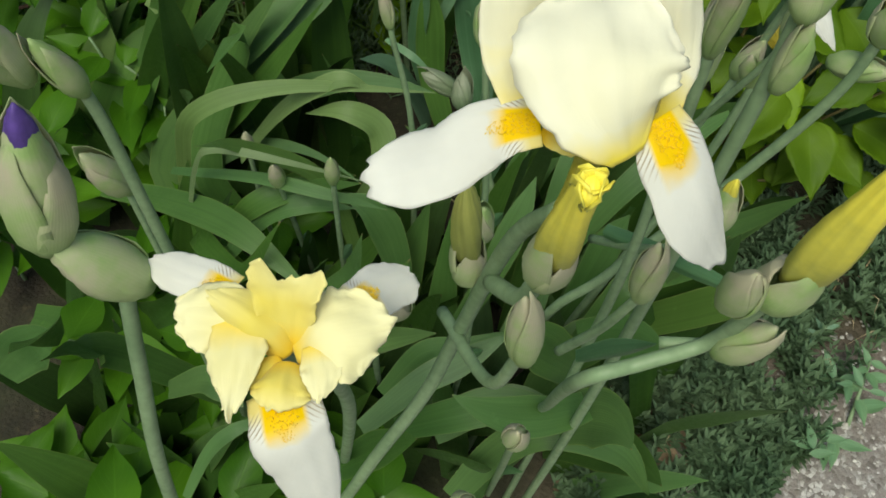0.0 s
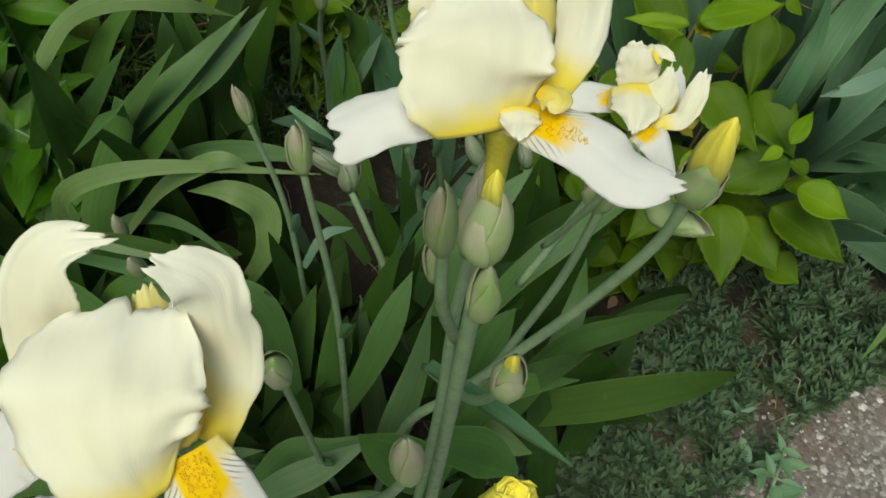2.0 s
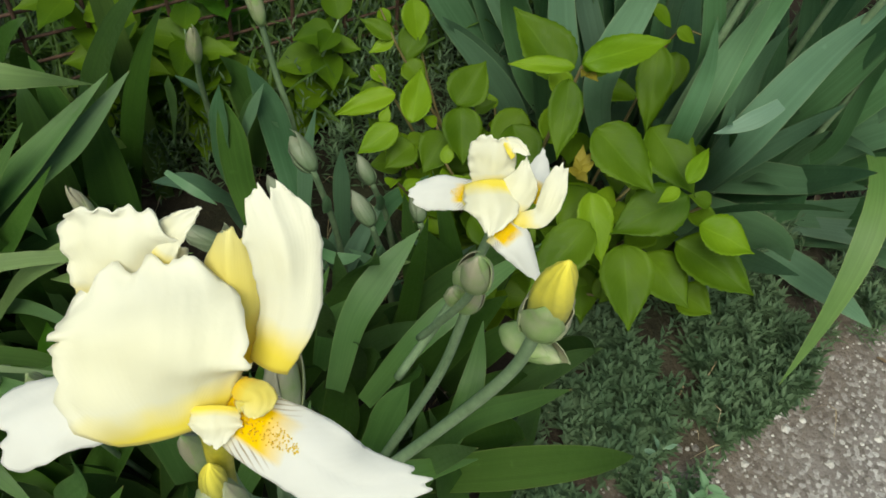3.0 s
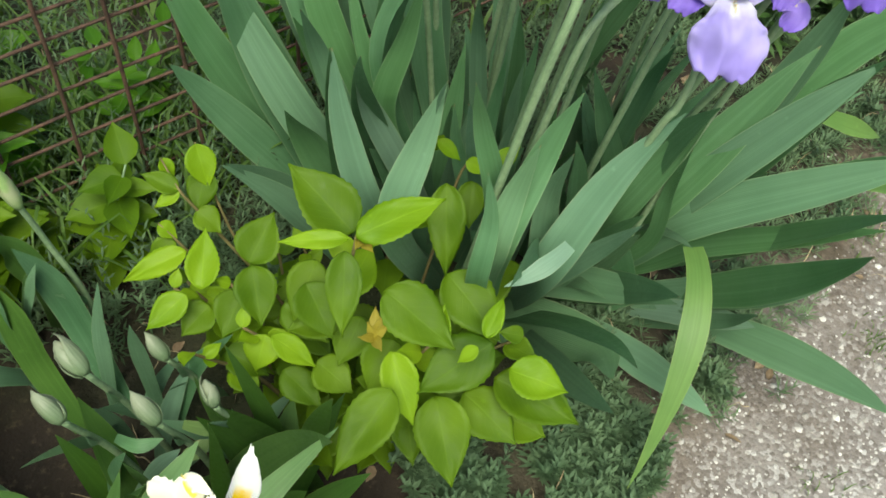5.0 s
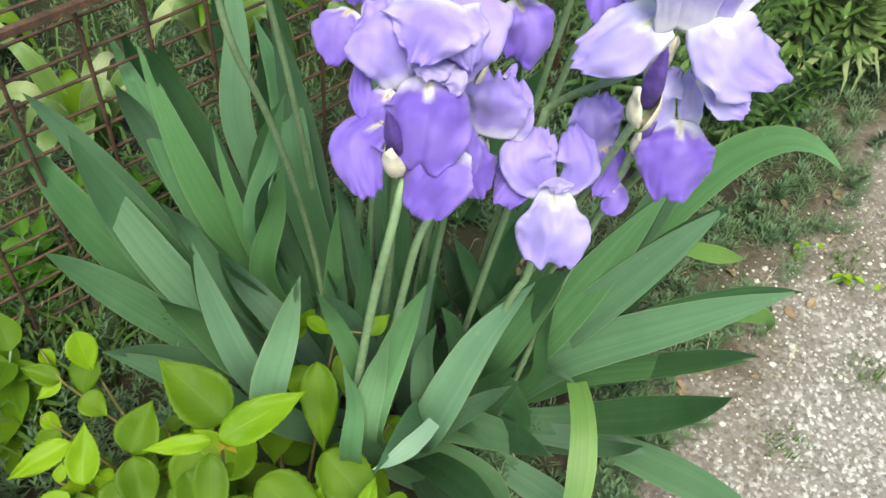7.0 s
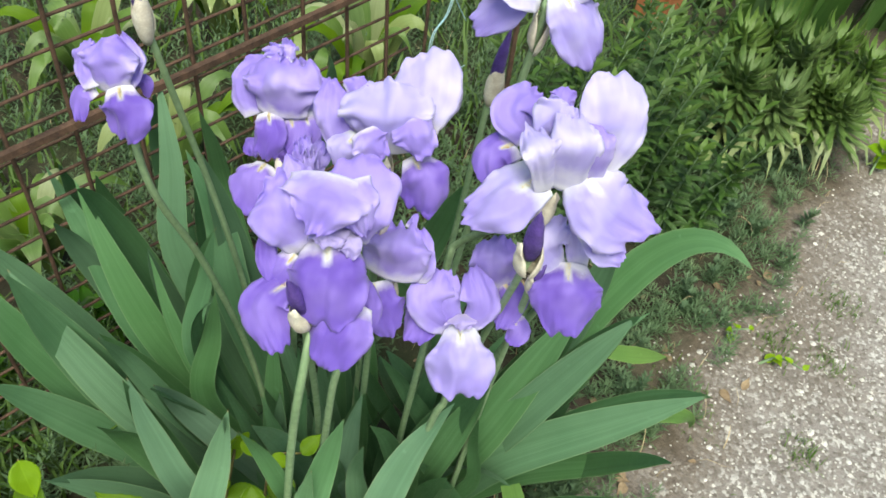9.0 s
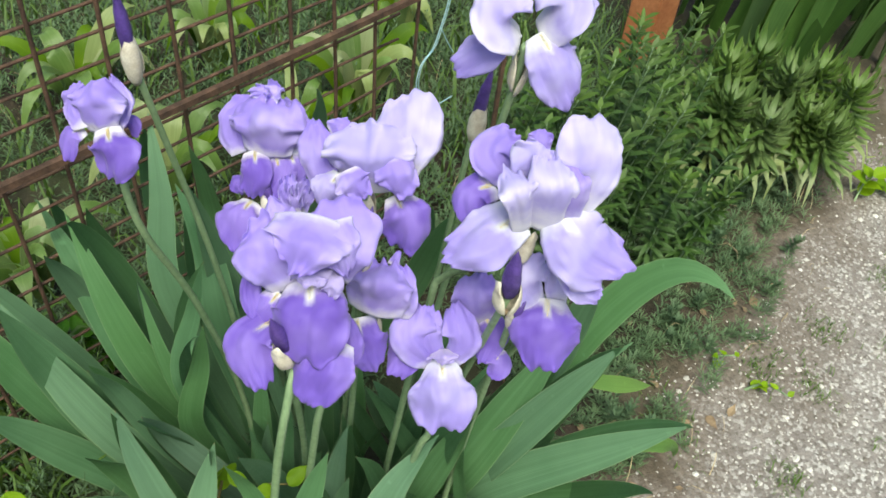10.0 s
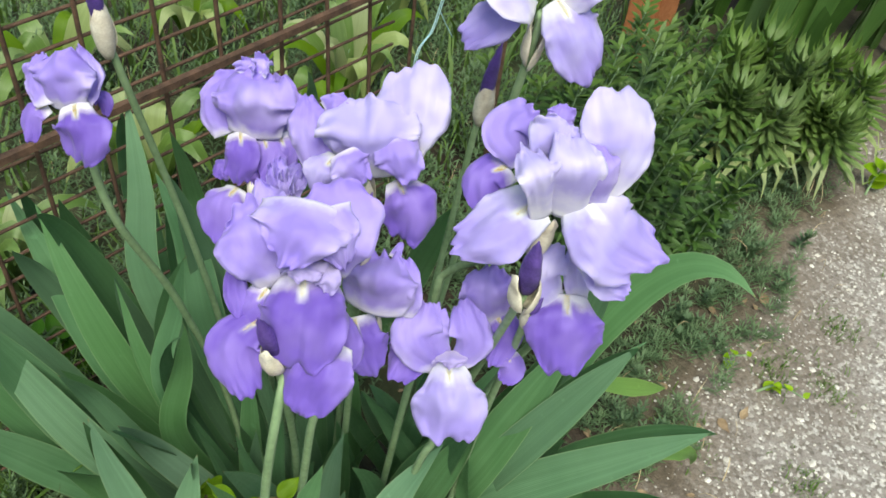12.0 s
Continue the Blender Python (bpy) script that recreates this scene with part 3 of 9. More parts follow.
def lobe(parent, base, tip, radius, turn, arc, reach=1.0, flare=0.0, mat=None, name="bract", label=""):
    """One pointed bract of a bud, cupped round its axis."""
    d = tip - base
    n = d.normalized()
    e = n.cross(Vector((0.3, 1.0, 0.2))).normalized()
    g = n.cross(e)
    nu, nv = 12, 8
    girth = [0.42, 0.86, 1.03, 1.05, 0.95, 0.72 + 0.6 * flare, 0.26 + flare]
    verts, faces, uvs = [], [], []
    for i in range(nu + 1):
        s = i / nu
        k = min(int(s * 6), 5)
        r = radius * (girth[k] + (girth[k + 1] - girth[k]) * (s * 6 - k))
        half = arc * max(0.03, 1 - s ** 2.4) ** 0.75
        for j in range(nv + 1):
            v = 2 * j / nv - 1
            w = turn + half * v + 0.25 * s
            rr = r * (1 + 0.07 * noise.noise((3 * s, 2 * v, turn * 3 + radius * 900)) + 0.05 * math.exp(-(v / 0.2) ** 2))
            verts.append(base + d * (s * reach) + (e * math.cos(w) + g * math.sin(w)) * rr)
            uvs.append((0.5 + 0.5 * v, s))
    m = nv + 1
    for i in range(nu):
        for j in range(nv):
            faces.append((i * m + j, i * m + j + 1, (i + 1) * m + j + 1, (i + 1) * m + j))
    return solid(part(name, mesh_of(name, verts, faces, uvs), mat or M_BUD, parent, label), 0.0005)


def bud(stalk, base, tip, radius, colour=None, out=0.0, open_tip=False, flare=0.0):
    """A bud in its bracts; with a colour, a rolled petal tip reaches out of them by that share of its length."""
    base, tip = Vector(base), Vector(tip)
    turn = (base.x * 37.0 + base.z * 91.0) % 6.283
    if colour is None:
        core = part("bud", mesh_of("bud", *spindle(base, base.lerp(tip, 0.90), radius, BLUNT, ridge=0.06, twist=1.5)), M_BUD, stalk)
        lobe(core, base, tip, radius, turn, 1.5, 1.0)
        lobe(core, base, tip, radius * 1.05, turn + 2.6, 1.3, 0.80, 0.10)
        return core
    low = base.lerp(tip, 0.12 if out < 0.3 else 0.25)
    prof = [0.7, 0.95, 1.0, 0.92, 0.76, 0.66, 0.58] if open_tip else [0.7, 0.95, 1.0, 0.96, 0.80, 0.50, 0.08]
    if out < 0.3:
        low = base.lerp(tip, 0.6)
        part("bud_sheath", mesh_of("bud_sheath", *spindle(base, base.lerp(tip, 1 - 0.7 * out), radius, BLUNT, ridge=0.05, twist=1.5)), M_BUD, stalk, "greenish mauve sheath")
        radius *= 0.55
    core = part("rolled_petals", mesh_of("rolled_petals", *spindle(low, tip, radius * 0.92, prof, sides=18, ridge=0.13, twist=3.0)), colour, stalk)
    if out < 0.3:
        radius /= 0.55
    for k, share in enumerate((1.08, 0.92, 0.80)):
        lobe(core, base, tip, radius * (1.04 + 0.03 * k), turn + 2.09 * k, 1.35, (1 - out) * share, flare)
    if open_tip:
        d = (tip - low).normalized()
        for k in range(3):
            (v, f, u), *_ = petal(tip - d * 0.012, d, 120 * k + 20, 0.015, 0.013, [84, 84, 70, 42], 0.5, 0.22, 2, k + int(base.x * 1000), claw=0.7, nu=8, nv=6)
            solid(part("petal_lip", mesh_of("petal_lip", v, f, u), colour, core))
    return core


def stem_part(stalk, pts, r0=0.0050, r1=0.0036, name="stem"):
    c = curve3(pts, 6 * len(pts))
    n = len(c) - 1
    rad = [r0 + (r1 - r0) * i / n for i in range(n + 1)]
    return part(name, mesh_of(name, *tube(c, rad, 10)), M_STEM, stalk)


def bract(stalk, base, tip, width, face=(-0.3, -0.8, 0.6), mat=None):
    base, tip = Vector(base), Vector(tip)
    mid = (base + tip) / 2 + Vector((0, 0, 0.004))
    pts = [bezier(base, mid, tip, i / 8) for i in range(9)]
    return part("bract", mesh_of("bract", *blade(pts, width, face, fold=-0.8, thick=0.0006, base_w=0.7)), mat or M_IRIS, stalk)


def spathe(stalk, base, tip, radius):
    """Two dry pointed bracts, one wrapped round the stem, one standing off it."""
    base, tip = Vector(base), Vector(tip)
    d = tip - base
    turn = (base.x * 53.0 + base.z * 17.0) % 6.283
    lobe(stalk, base - d * 0.15, tip, radius * 1.05, turn, 2.2, 1.12, 0.0, M_PAPER, "spathe", "dry papery spathe")
    return lobe(stalk, base - d * 0.05, tip, radius * 1.25, turn + 2.6, 1.3, 1.0, 0.5, M_PAPER, "spathe", "dry papery spathe")


def leaf(clump, base, ctrl, tip, width, face=(-0.35, -0.75, 0.55), mat=None, twist=0.0, fold=0.20, n=14, name="leaf"):
    base, ctrl, tip = Vector(base), Vector(ctrl), Vector(tip)
    pts = [bezier(base, ctrl, tip, i / n) for i in range(n + 1)]
    return part(name, mesh_of(name, *blade(pts, width, face, fold=fold, twist=twist)), mat or M_IRIS, clump)


def sword(clump, pts, width, face, mat=None):
    """A long leaf through a few points from the soil to its tip."""
    c = curve3(pts, 22)
    return part("leaf", mesh_of("leaf", *blade(c, width, face, fold=0.20, base_w=0.55, shape=0.22)), mat or M_IRIS, clump)


def sheet(stalk, name, mats, spine, widths, face, seed, cup=-0.3, ruffle=0.05, round=0.4, notch=0.0, horn=0.0, inner=False, pale=False, roll=0.0):
    """A petal along a spine of a few points, with its widths from claw to tip; its upper side looks towards face."""
    r = random.Random(seed)
    fall, yellow = name == "fall", mats["beard"] is M_BEARD_Y
    nu, nv = 30, 22
    pts = curve3(spine, nu)
    face = Vector(face)
    length = sum((pts[i + 1] - pts[i]).length for i in range(nu))
    broad = max(widths)
    ph = [r.uniform(0, 6.28) for _ in range(6)]
    nors, sides = [], []
    for i in range(nu + 1):
        tan = (pts[min(i + 1, nu)] - pts[max(i - 1, 0)]).normalized()
        nor = (face - tan * face.dot(tan)).normalized()
        side = tan.cross(nor).normalized()
        a = roll * i / nu
        nors.append(nor * math.cos(a) - side * math.sin(a))
        sides.append(side * math.cos(a) + nor * math.sin(a))
    stations = [Vector((w * (1.10 if yellow else 1.05), 0, 0)) for w in widths]
    wide = [max(0.0008, p.x) for p in curve3(stations, nu)]
    verts, faces, uvs = [], [], []
    for i in range(nu + 1):
        for j in range(nv + 1):
            v = 2 * j / nv - 1
            s, vv = i / nu, v
            if s > 1 - round:
                x = (s - 1 + round) / round
                s = 1 - round + round * x * math.sqrt(1 - 0.5 * v * v)
                vv = v * math.sqrt(1 - 0.5 * x * x)
            g = min(s, 0.99999) * nu
            k = int(g)
            f = g - k
            p = pts[k].lerp(pts[k + 1], f)
            nor = nors[k].lerp(nors[k + 1], f)
            side = sides[k].lerp(sides[k + 1], f)
            tan = (pts[k + 1] - pts[k]).normalized()
            w = 0.5 * (wide[k] + (wide[k + 1] - wide[k]) * f)
            hand = 2.0 if v > 0 else -2.0
            rim = max(abs(v) ** 3, max(0.0, (i / nu - 0.75) / 0.25) ** 2)
            wave = 0.6 * math.sin(9 * s + ph[0] + hand) + 0.45 * math.sin(21 * s + ph[1] - 3 * v) + 0.9 * noise.noise((8 * s, 5 * vv, seed * 2.3))
            fine = noise.noise((26 * s, 11 * vv, seed * 1.1))
            lift = cup * w * vv * vv + ruffle * broad * rim * min(1.0, 0.25 + s * 1.5) * (wave + 0.3 * fine) * (1.0 if yellow else 1.35)
            soft = (0.4 if fall and yellow else 1.0) * broad * min(1.0, s * 2) * ((0.07 if yellow else 0.13) * noise.noise((2.4 * s, 1.6 * vv, seed * 3.7)) + (0.022 if yellow else 0.045) * noise.noise((3.5 * s, 6 * vv, seed * 5.1)) + (0.010 if yellow else 0.012) * math.sin(9 * vv + ph[2] + 2.5 * s))
            groove = -0.04 * broad * math.exp(-((vv / 0.16) ** 2)) * math.sin(math.pi * min(1.0, s * 1.1)) * (0.35 if fall and yellow else 1.0 if fall else -0.6)
            ragged = (0.17 if yellow else 0.24) * noise.noise((2.8 * s, hand, seed * 1.9)) + (0.09 if yellow and not fall else 0.05) * noise.noise((15 * s, hand, seed * 0.7))
            across = vv * w * (1 + ragged * v * v) * math.cos(min(1.1, abs(cup) * abs(v) * 0.5))
            end = max(0.0, (i / nu - 0.65) / 0.35) ** 2
            along = end * length * (-notch * math.exp(-(((vv - 0.12 * math.sin(ph[3])) / 0.25) ** 2)) + (0.05 if yellow else 0.07) * noise.noise((2.2 * v, seed * 1.3, 0.5)) + (0.05 if yellow and not fall else 0.012) * noise.noise((6 * v, seed * 2.1, 1.5)) + 0.018 * math.sin(10 * v + ph[4]))
            along += horn * length * max(0.0, s - 0.45) * (abs(v) ** 2.5 - 0.25)
            verts.append(p + side * across + nor * (lift + soft + groove) + tan * along)
            uvs.append((0.5 + 0.5 * vv, s))
    m = nv + 1
    for i in range(nu):
        for j in range(nv):
            faces.append((i * m + j, i * m + j + 1, (i + 1) * m + j + 1, (i + 1) * m + j))
    mat = mats["pale_standard"] if inner and yellow else mats["style"] if name == "style_arm" else mats["pale" if fall else "pale_standard"] if pale else mats[name]
    ob = solid(part(name, mesh_of(name, verts, faces, uvs), mat, stalk), 0.0004)
    if fall and length > 0.03:
        mid = [p + n * 0.0003 for p, n in zip(pts, nors)]
        hairs = beard(mid, nors, sides[4], 0.02, 0.36 if yellow else 0.30, widths[0] * (0.50 if yellow else 0.14), 0.0009 if yellow else 0.0020, seed, 200 if yellow else 130)
        part("beard", mesh_of("beard", *hairs, smooth=False), mats["beard"], ob, "fuzzy beard")
    return ob


# ---- violet iris: leaves ----
violet_leaves = thing("iris_leaf_clump", "dense fan of grey-green sword-shaped iris leaves", "iris leaves", (1.0, 1.4, 0))
leaf(violet_leaves, (0.776, 1.440, 0.030), (0.806, 1.329, 0.391), (0.803, 1.209, 0.650), 0.054, face=(0.228, -0.440, 0.869))
leaf(violet_leaves, (0.761, 1.512, 0.030), (0.614, 1.566, 0.391), (0.587, 1.527, 0.598), 0.074, face=(0.025, -0.599, 0.800))
leaf(violet_leaves, (0.749, 1.498, 0.030), (0.571, 1.539, 0.293), (0.515, 1.514, 0.401), 0.059, face=(-0.022, -0.569, 0.822))
leaf(violet_leaves, (0.744, 1.528, 0.030), (0.534, 1.608, 0.352), (0.503, 1.661, 0.520), 0.065, face=(0.324, -0.541, 0.777))
leaf(violet_leaves, (0.778, 1.556, 0.030), (0.591, 1.671, 0.434), (0.535, 1.632, 0.580), 0.053, face=(-0.085, -0.652, 0.753))
leaf(violet_leaves, (0.794, 1.381, 0.030), (0.708, 1.398, 0.352), (0.703, 1.336, 0.582), 0.050, face=(0.170, -0.478, 0.862))
leaf(violet_leaves, (0.850, 1.467, 0.030), (0.757, 1.435, 0.387), (0.732, 1.305, 0.597), 0.053, face=(-0.266, -0.552, 0.790))
leaf(violet_leaves, (0.907, 1.499, 0.030), (0.738, 1.574, 0.399), (0.849, 1.497, 0.641), 0.039, face=(0.237, -0.540, 0.808))
leaf(violet_leaves, (0.888, 1.504, 0.030), (0.757, 1.530, 0.443), (0.821, 1.364, 0.656), 0.033, face=(0.170, -0.543, 0.823))
leaf(violet_leaves, (0.923, 1.570, 0.030), (0.893, 1.639, 0.451), (0.848, 1.572, 0.709), 0.058, face=(-0.014, -0.627, 0.779))
leaf(violet_leaves, (0.845, 1.491, 0.030), (0.731, 1.530, 0.332), (0.677, 1.480, 0.500), 0.044, face=(-0.080, -0.571, 0.817))
leaf(violet_leaves, (0.845, 1.640, 0.030), (0.712, 1.745, 0.509), (0.690, 1.593, 0.660), 0.051, face=(0.120, -0.652, 0.749))
leaf(violet_leaves, (0.816, 1.596, 0.030), (0.656, 1.714, 0.463), (0.650, 1.602, 0.600), 0.049, face=(-0.129, -0.664, 0.737))
leaf(violet_leaves, (1.252, 1.365, 0.030), (1.352, 1.330, 0.396), (1.347, 1.236, 0.601), 0.062, face=(-0.521, -0.439, 0.732), mat=M_IRIS)
leaf(violet_leaves, (1.314, 1.410, 0.030), (1.581, 1.542, 0.552), (1.627, 1.333, 0.495), 0.065, face=(-0.388, -0.505, 0.771))
leaf(violet_leaves, (1.218, 1.362, 0.030), (1.403, 1.239, 0.404), (1.405, 1.122, 0.550), 0.051, face=(-0.231, -0.387, 0.892))
leaf(violet_leaves, (1.230, 1.335, 0.030), (1.358, 1.161, 0.374), (1.311, 1.057, 0.540), 0.036, face=(-0.260, -0.353, 0.899))
leaf(violet_leaves, (1.219, 1.281, 0.030), (1.301, 1.098, 0.315), (1.279, 1.035, 0.497), 0.058, face=(-0.414, -0.332, 0.847))
leaf(violet_leaves, (1.060, 1.323, 0.030), (1.104, 1.301, 0.368), (1.117, 1.195, 0.589), 0.073, face=(-0.343, -0.450, 0.825))
leaf(violet_leaves, (1.073, 1.330, 0.030), (1.128, 1.358, 0.274), (1.132, 1.297, 0.420), 0.052, face=(-0.214, -0.447, 0.869))
leaf(violet_leaves, (1.040, 1.322, 0.030), (1.077, 1.152, 0.298), (1.053, 1.037, 0.459), 0.053, face=(-0.456, -0.379, 0.805))
leaf(violet_leaves, (1.002, 1.382, 0.030), (0.996, 1.362, 0.314), (0.988, 1.278, 0.515), 0.046, face=(-0.240, -0.480, 0.844))
leaf(violet_leaves, (0.933, 1.345, 0.030), (0.949, 1.286, 0.320), (0.917, 1.199, 0.526), 0.053, face=(-0.057, -0.433, 0.899))
leaf(violet_leaves, (1.199, 1.426, 0.030), (1.118, 1.436, 0.266), (1.057, 1.401, 0.420), 0.047, face=(-0.014, -0.466, 0.885))
leaf(violet_leaves, (1.279, 1.407, 0.030), (1.334, 1.402, 0.308), (1.355, 1.353, 0.500), 0.068, face=(-0.562, -0.453, 0.693))
leaf(violet_leaves, (1.318, 1.422, 0.030), (1.463, 1.460, 0.403), (1.418, 1.413, 0.550), 0.055, face=(-0.601, -0.469, 0.648))
leaf(violet_leaves, (0.937, 1.456, 0.030), (0.899, 1.458, 0.250), (0.877, 1.400, 0.400), 0.032, face=(-0.349, -0.519, 0.780))
leaf(violet_leaves, (1.259, 1.245, 0.030), (1.350, 1.038, 0.221), (1.374, 0.924, 0.273), 0.058, face=(-0.615, -0.297, 0.730), mat=M_IRIS_P)
leaf(violet_leaves, (0.981, 1.275, 0.030), (0.993, 1.075, 0.352), (0.942, 0.925, 0.536), 0.061, face=(-0.055, -0.335, 0.941))
leaf(violet_leaves, (0.978, 1.265, 0.030), (0.972, 1.045, 0.251), (0.963, 0.941, 0.389), 0.046, face=(-0.280, -0.337, 0.899))
leaf(violet_leaves, (1.106, 1.239, 0.030), (1.166, 1.099, 0.115), (1.214, 1.018, 0.120), 0.053, face=(-0.383, -0.320, 0.867), mat=M_IRIS_P)
leaf(violet_leaves, (1.175, 1.268, 0.030), (1.269, 1.155, 0.157), (1.287, 1.110, 0.200), 0.043, face=(-0.296, -0.341, 0.892), mat=M_IRIS_P)
leaf(violet_leaves, (1.038, 1.307, 0.030), (1.024, 1.252, 0.212), (1.038, 1.134, 0.300), 0.030, face=(-0.243, -0.412, 0.878), mat=M_IRIS_P)
leaf(violet_leaves, (1.056, 1.303, 0.030), (1.095, 1.243, 0.217), (1.093, 1.195, 0.350), 0.041, face=(-0.272, -0.416, 0.868), mat=M_IRIS_P)
leaf(violet_leaves, (0.838, 1.761, 0.030), (0.802, 1.893, 0.514), (0.813, 1.740, 0.680), 0.047, face=(-0.076, -0.688, 0.722))
leaf(violet_leaves, (0.884, 1.719, 0.030), (0.859, 1.766, 0.401), (0.854, 1.673, 0.620), 0.065, face=(0.137, -0.603, 0.786))
leaf(violet_leaves, (0.782, 1.750, 0.030), (0.668, 1.790, 0.419), (0.667, 1.695, 0.620), 0.056, face=(0.258, -0.596, 0.761))
leaf(violet_leaves, (0.812, 1.741, 0.030), (0.712, 1.777, 0.402), (0.712, 1.681, 0.600), 0.052, face=(0.027, -0.636, 0.771))
leaf(violet_leaves, (0.863, 1.619, 0.030), (0.761, 1.664, 0.340), (0.760, 1.599, 0.520), 0.041, face=(-0.066, -0.591, 0.804))
leaf(violet_leaves, (1.115, 1.996, 0.030), (1.127, 1.957, 0.528), (1.067, 1.745, 0.700), 0.050, face=(0.026, -0.688, 0.725))
leaf(violet_leaves, (1.202, 1.743, 0.030), (1.256, 1.691, 0.361), (1.248, 1.581, 0.550), 0.053, face=(-0.304, -0.580, 0.756))
leaf(violet_leaves, (1.236, 1.733, 0.030), (1.267, 1.721, 0.380), (1.214, 1.603, 0.550), 0.036, face=(-0.306, -0.588, 0.749))
leaf(violet_leaves, (1.180, 1.471, 0.030), (1.094, 1.445, 0.259), (1.044, 1.394, 0.420), 0.052, face=(-0.364, -0.479, 0.799))
leaf(violet_leaves, (1.132, 1.461, 0.030), (1.043, 1.468, 0.272), (1.009, 1.394, 0.420), 0.034, face=(0.050, -0.451, 0.891))
leaf(violet_leaves, (1.259, 1.409, 0.030), (1.300, 1.392, 0.275), (1.305, 1.337, 0.450), 0.080, face=(-0.513, -0.435, 0.740))
leaf(violet_leaves, (1.264, 1.395, 0.030), (1.303, 1.319, 0.214), (1.314, 1.273, 0.350), 0.046, face=(-0.271, -0.395, 0.878))

# ---- pale iris: leaves ----
pale_leaves = thing("iris_leaf_clump", "dark green sword-shaped iris leaves growing thickly together", "iris leaves", (0.4, 0.85, 0))
leaf(pale_leaves, (0.460, 0.830, 0.030), (0.696, 0.730, 0.376), (0.674, 0.664, 0.564), 0.046, face=(-0.170, -0.338, 0.926), mat=M_IRIS_Y)
leaf(pale_leaves, (0.587, 0.900, 0.030), (0.692, 0.895, 0.260), (0.718, 0.848, 0.391), 0.036, face=(-0.357, -0.422, 0.834), mat=M_IRIS_W)
leaf(pale_leaves, (0.251, 0.856, 0.030), (0.210, 0.895, 0.246), (0.196, 0.827, 0.380), 0.069, face=(0.408, -0.324, 0.853), mat=M_IRIS_W)
leaf(pale_leaves, (0.169, 0.956, 0.030), (0.230, 0.969, 0.265), (0.208, 0.876, 0.420), 0.053, face=(-0.021, -0.491, 0.871), mat=M_IRIS_W)
leaf(pale_leaves, (0.331, 0.810, 0.030), (0.360, 0.867, 0.292), (0.389, 0.825, 0.480), 0.036, face=(-0.169, -0.438, 0.883), mat=M_IRIS_W)
leaf(pale_leaves, (0.459, 0.846, 0.030), (0.516, 0.890, 0.247), (0.527, 0.829, 0.380), 0.071, face=(0.202, -0.346, 0.916), mat=M_IRIS_W)
leaf(pale_leaves, (0.418, 0.895, 0.030), (0.481, 0.934, 0.245), (0.486, 0.852, 0.360), 0.039, face=(-0.243, -0.451, 0.859), mat=M_IRIS_W)
leaf(pale_leaves, (0.082, 0.835, 0.030), (0.012, 0.855, 0.150), (-0.007, 0.835, 0.200), 0.046, face=(0.426, -0.298, 0.854), mat=M_IRIS_W)
leaf(pale_leaves, (0.244, 0.785, 0.030), (0.179, 0.778, 0.191), (0.175, 0.750, 0.300), 0.037, face=(0.152, -0.327, 0.933), mat=M_IRIS_W)
leaf(pale_leaves, (0.295, 0.786, 0.030), (0.316, 0.861, 0.229), (0.337, 0.803, 0.350), 0.050, face=(0.372, -0.292, 0.881), mat=M_IRIS_W)
leaf(pale_leaves, (0.387, 0.750, 0.030), (0.412, 0.754, 0.179), (0.419, 0.725, 0.300), 0.042, face=(0.289, -0.238, 0.927), mat=M_IRIS_W)
leaf(pale_leaves, (0.106, 0.744, 0.030), (0.093, 0.788, 0.189), (0.103, 0.735, 0.300), 0.052, face=(0.116, -0.343, 0.932), mat=M_IRIS_W)
leaf(pale_leaves, (0.090, 1.007, 0.030), (0.019, 0.898, 0.225), (0.066, 0.798, 0.300), 0.063, face=(0.359, -0.372, 0.856), mat=M_IRIS_W)
leaf(pale_leaves, (0.263, 0.747, 0.030), (0.300, 0.787, 0.194), (0.336, 0.751, 0.300), 0.050, face=(0.304, -0.268, 0.914), mat=M_IRIS_W)
leaf(pale_leaves, (0.324, 0.892, 0.030), (0.248, 0.898, 0.279), (0.251, 0.843, 0.450), 0.033, face=(0.149, -0.418, 0.896), mat=M_IRIS_W)
leaf(pale_leaves, (0.287, 0.874, 0.030), (0.302, 0.916, 0.251), (0.329, 0.857, 0.400), 0.037, face=(-0.201, -0.465, 0.862), mat=M_IRIS_W)
leaf(pale_leaves, (0.169, 0.956, 0.030), (0.073, 0.966, 0.233), (0.095, 0.941, 0.350), 0.045, face=(0.174, -0.460, 0.870), mat=M_IRIS_W)
leaf(pale_leaves, (0.514, 0.969, 0.030), (0.538, 1.014, 0.273), (0.534, 0.972, 0.450), 0.029, face=(-0.340, -0.506, 0.793), mat=M_IRIS_W)
leaf(pale_leaves, (0.530, 0.898, 0.030), (0.627, 0.886, 0.185), (0.637, 0.827, 0.250), 0.039, face=(0.014, -0.361, 0.932), mat=M_IRIS_W)
leaf(pale_leaves, (0.368, 0.952, 0.030), (0.475, 0.986, 0.343), (0.475, 0.891, 0.500), 0.053, face=(0.153, -0.503, 0.851), mat=M_IRIS_W)
leaf(pale_leaves, (0.470, 1.009, 0.030), (0.616, 1.014, 0.326), (0.650, 0.933, 0.450), 0.056, face=(-0.162, -0.547, 0.821), mat=M_IRIS_W)
leaf(pale_leaves, (0.424, 0.921, 0.030), (0.471, 0.925, 0.244), (0.459, 0.860, 0.380), 0.051, face=(-0.123, -0.495, 0.860), mat=M_IRIS_W)
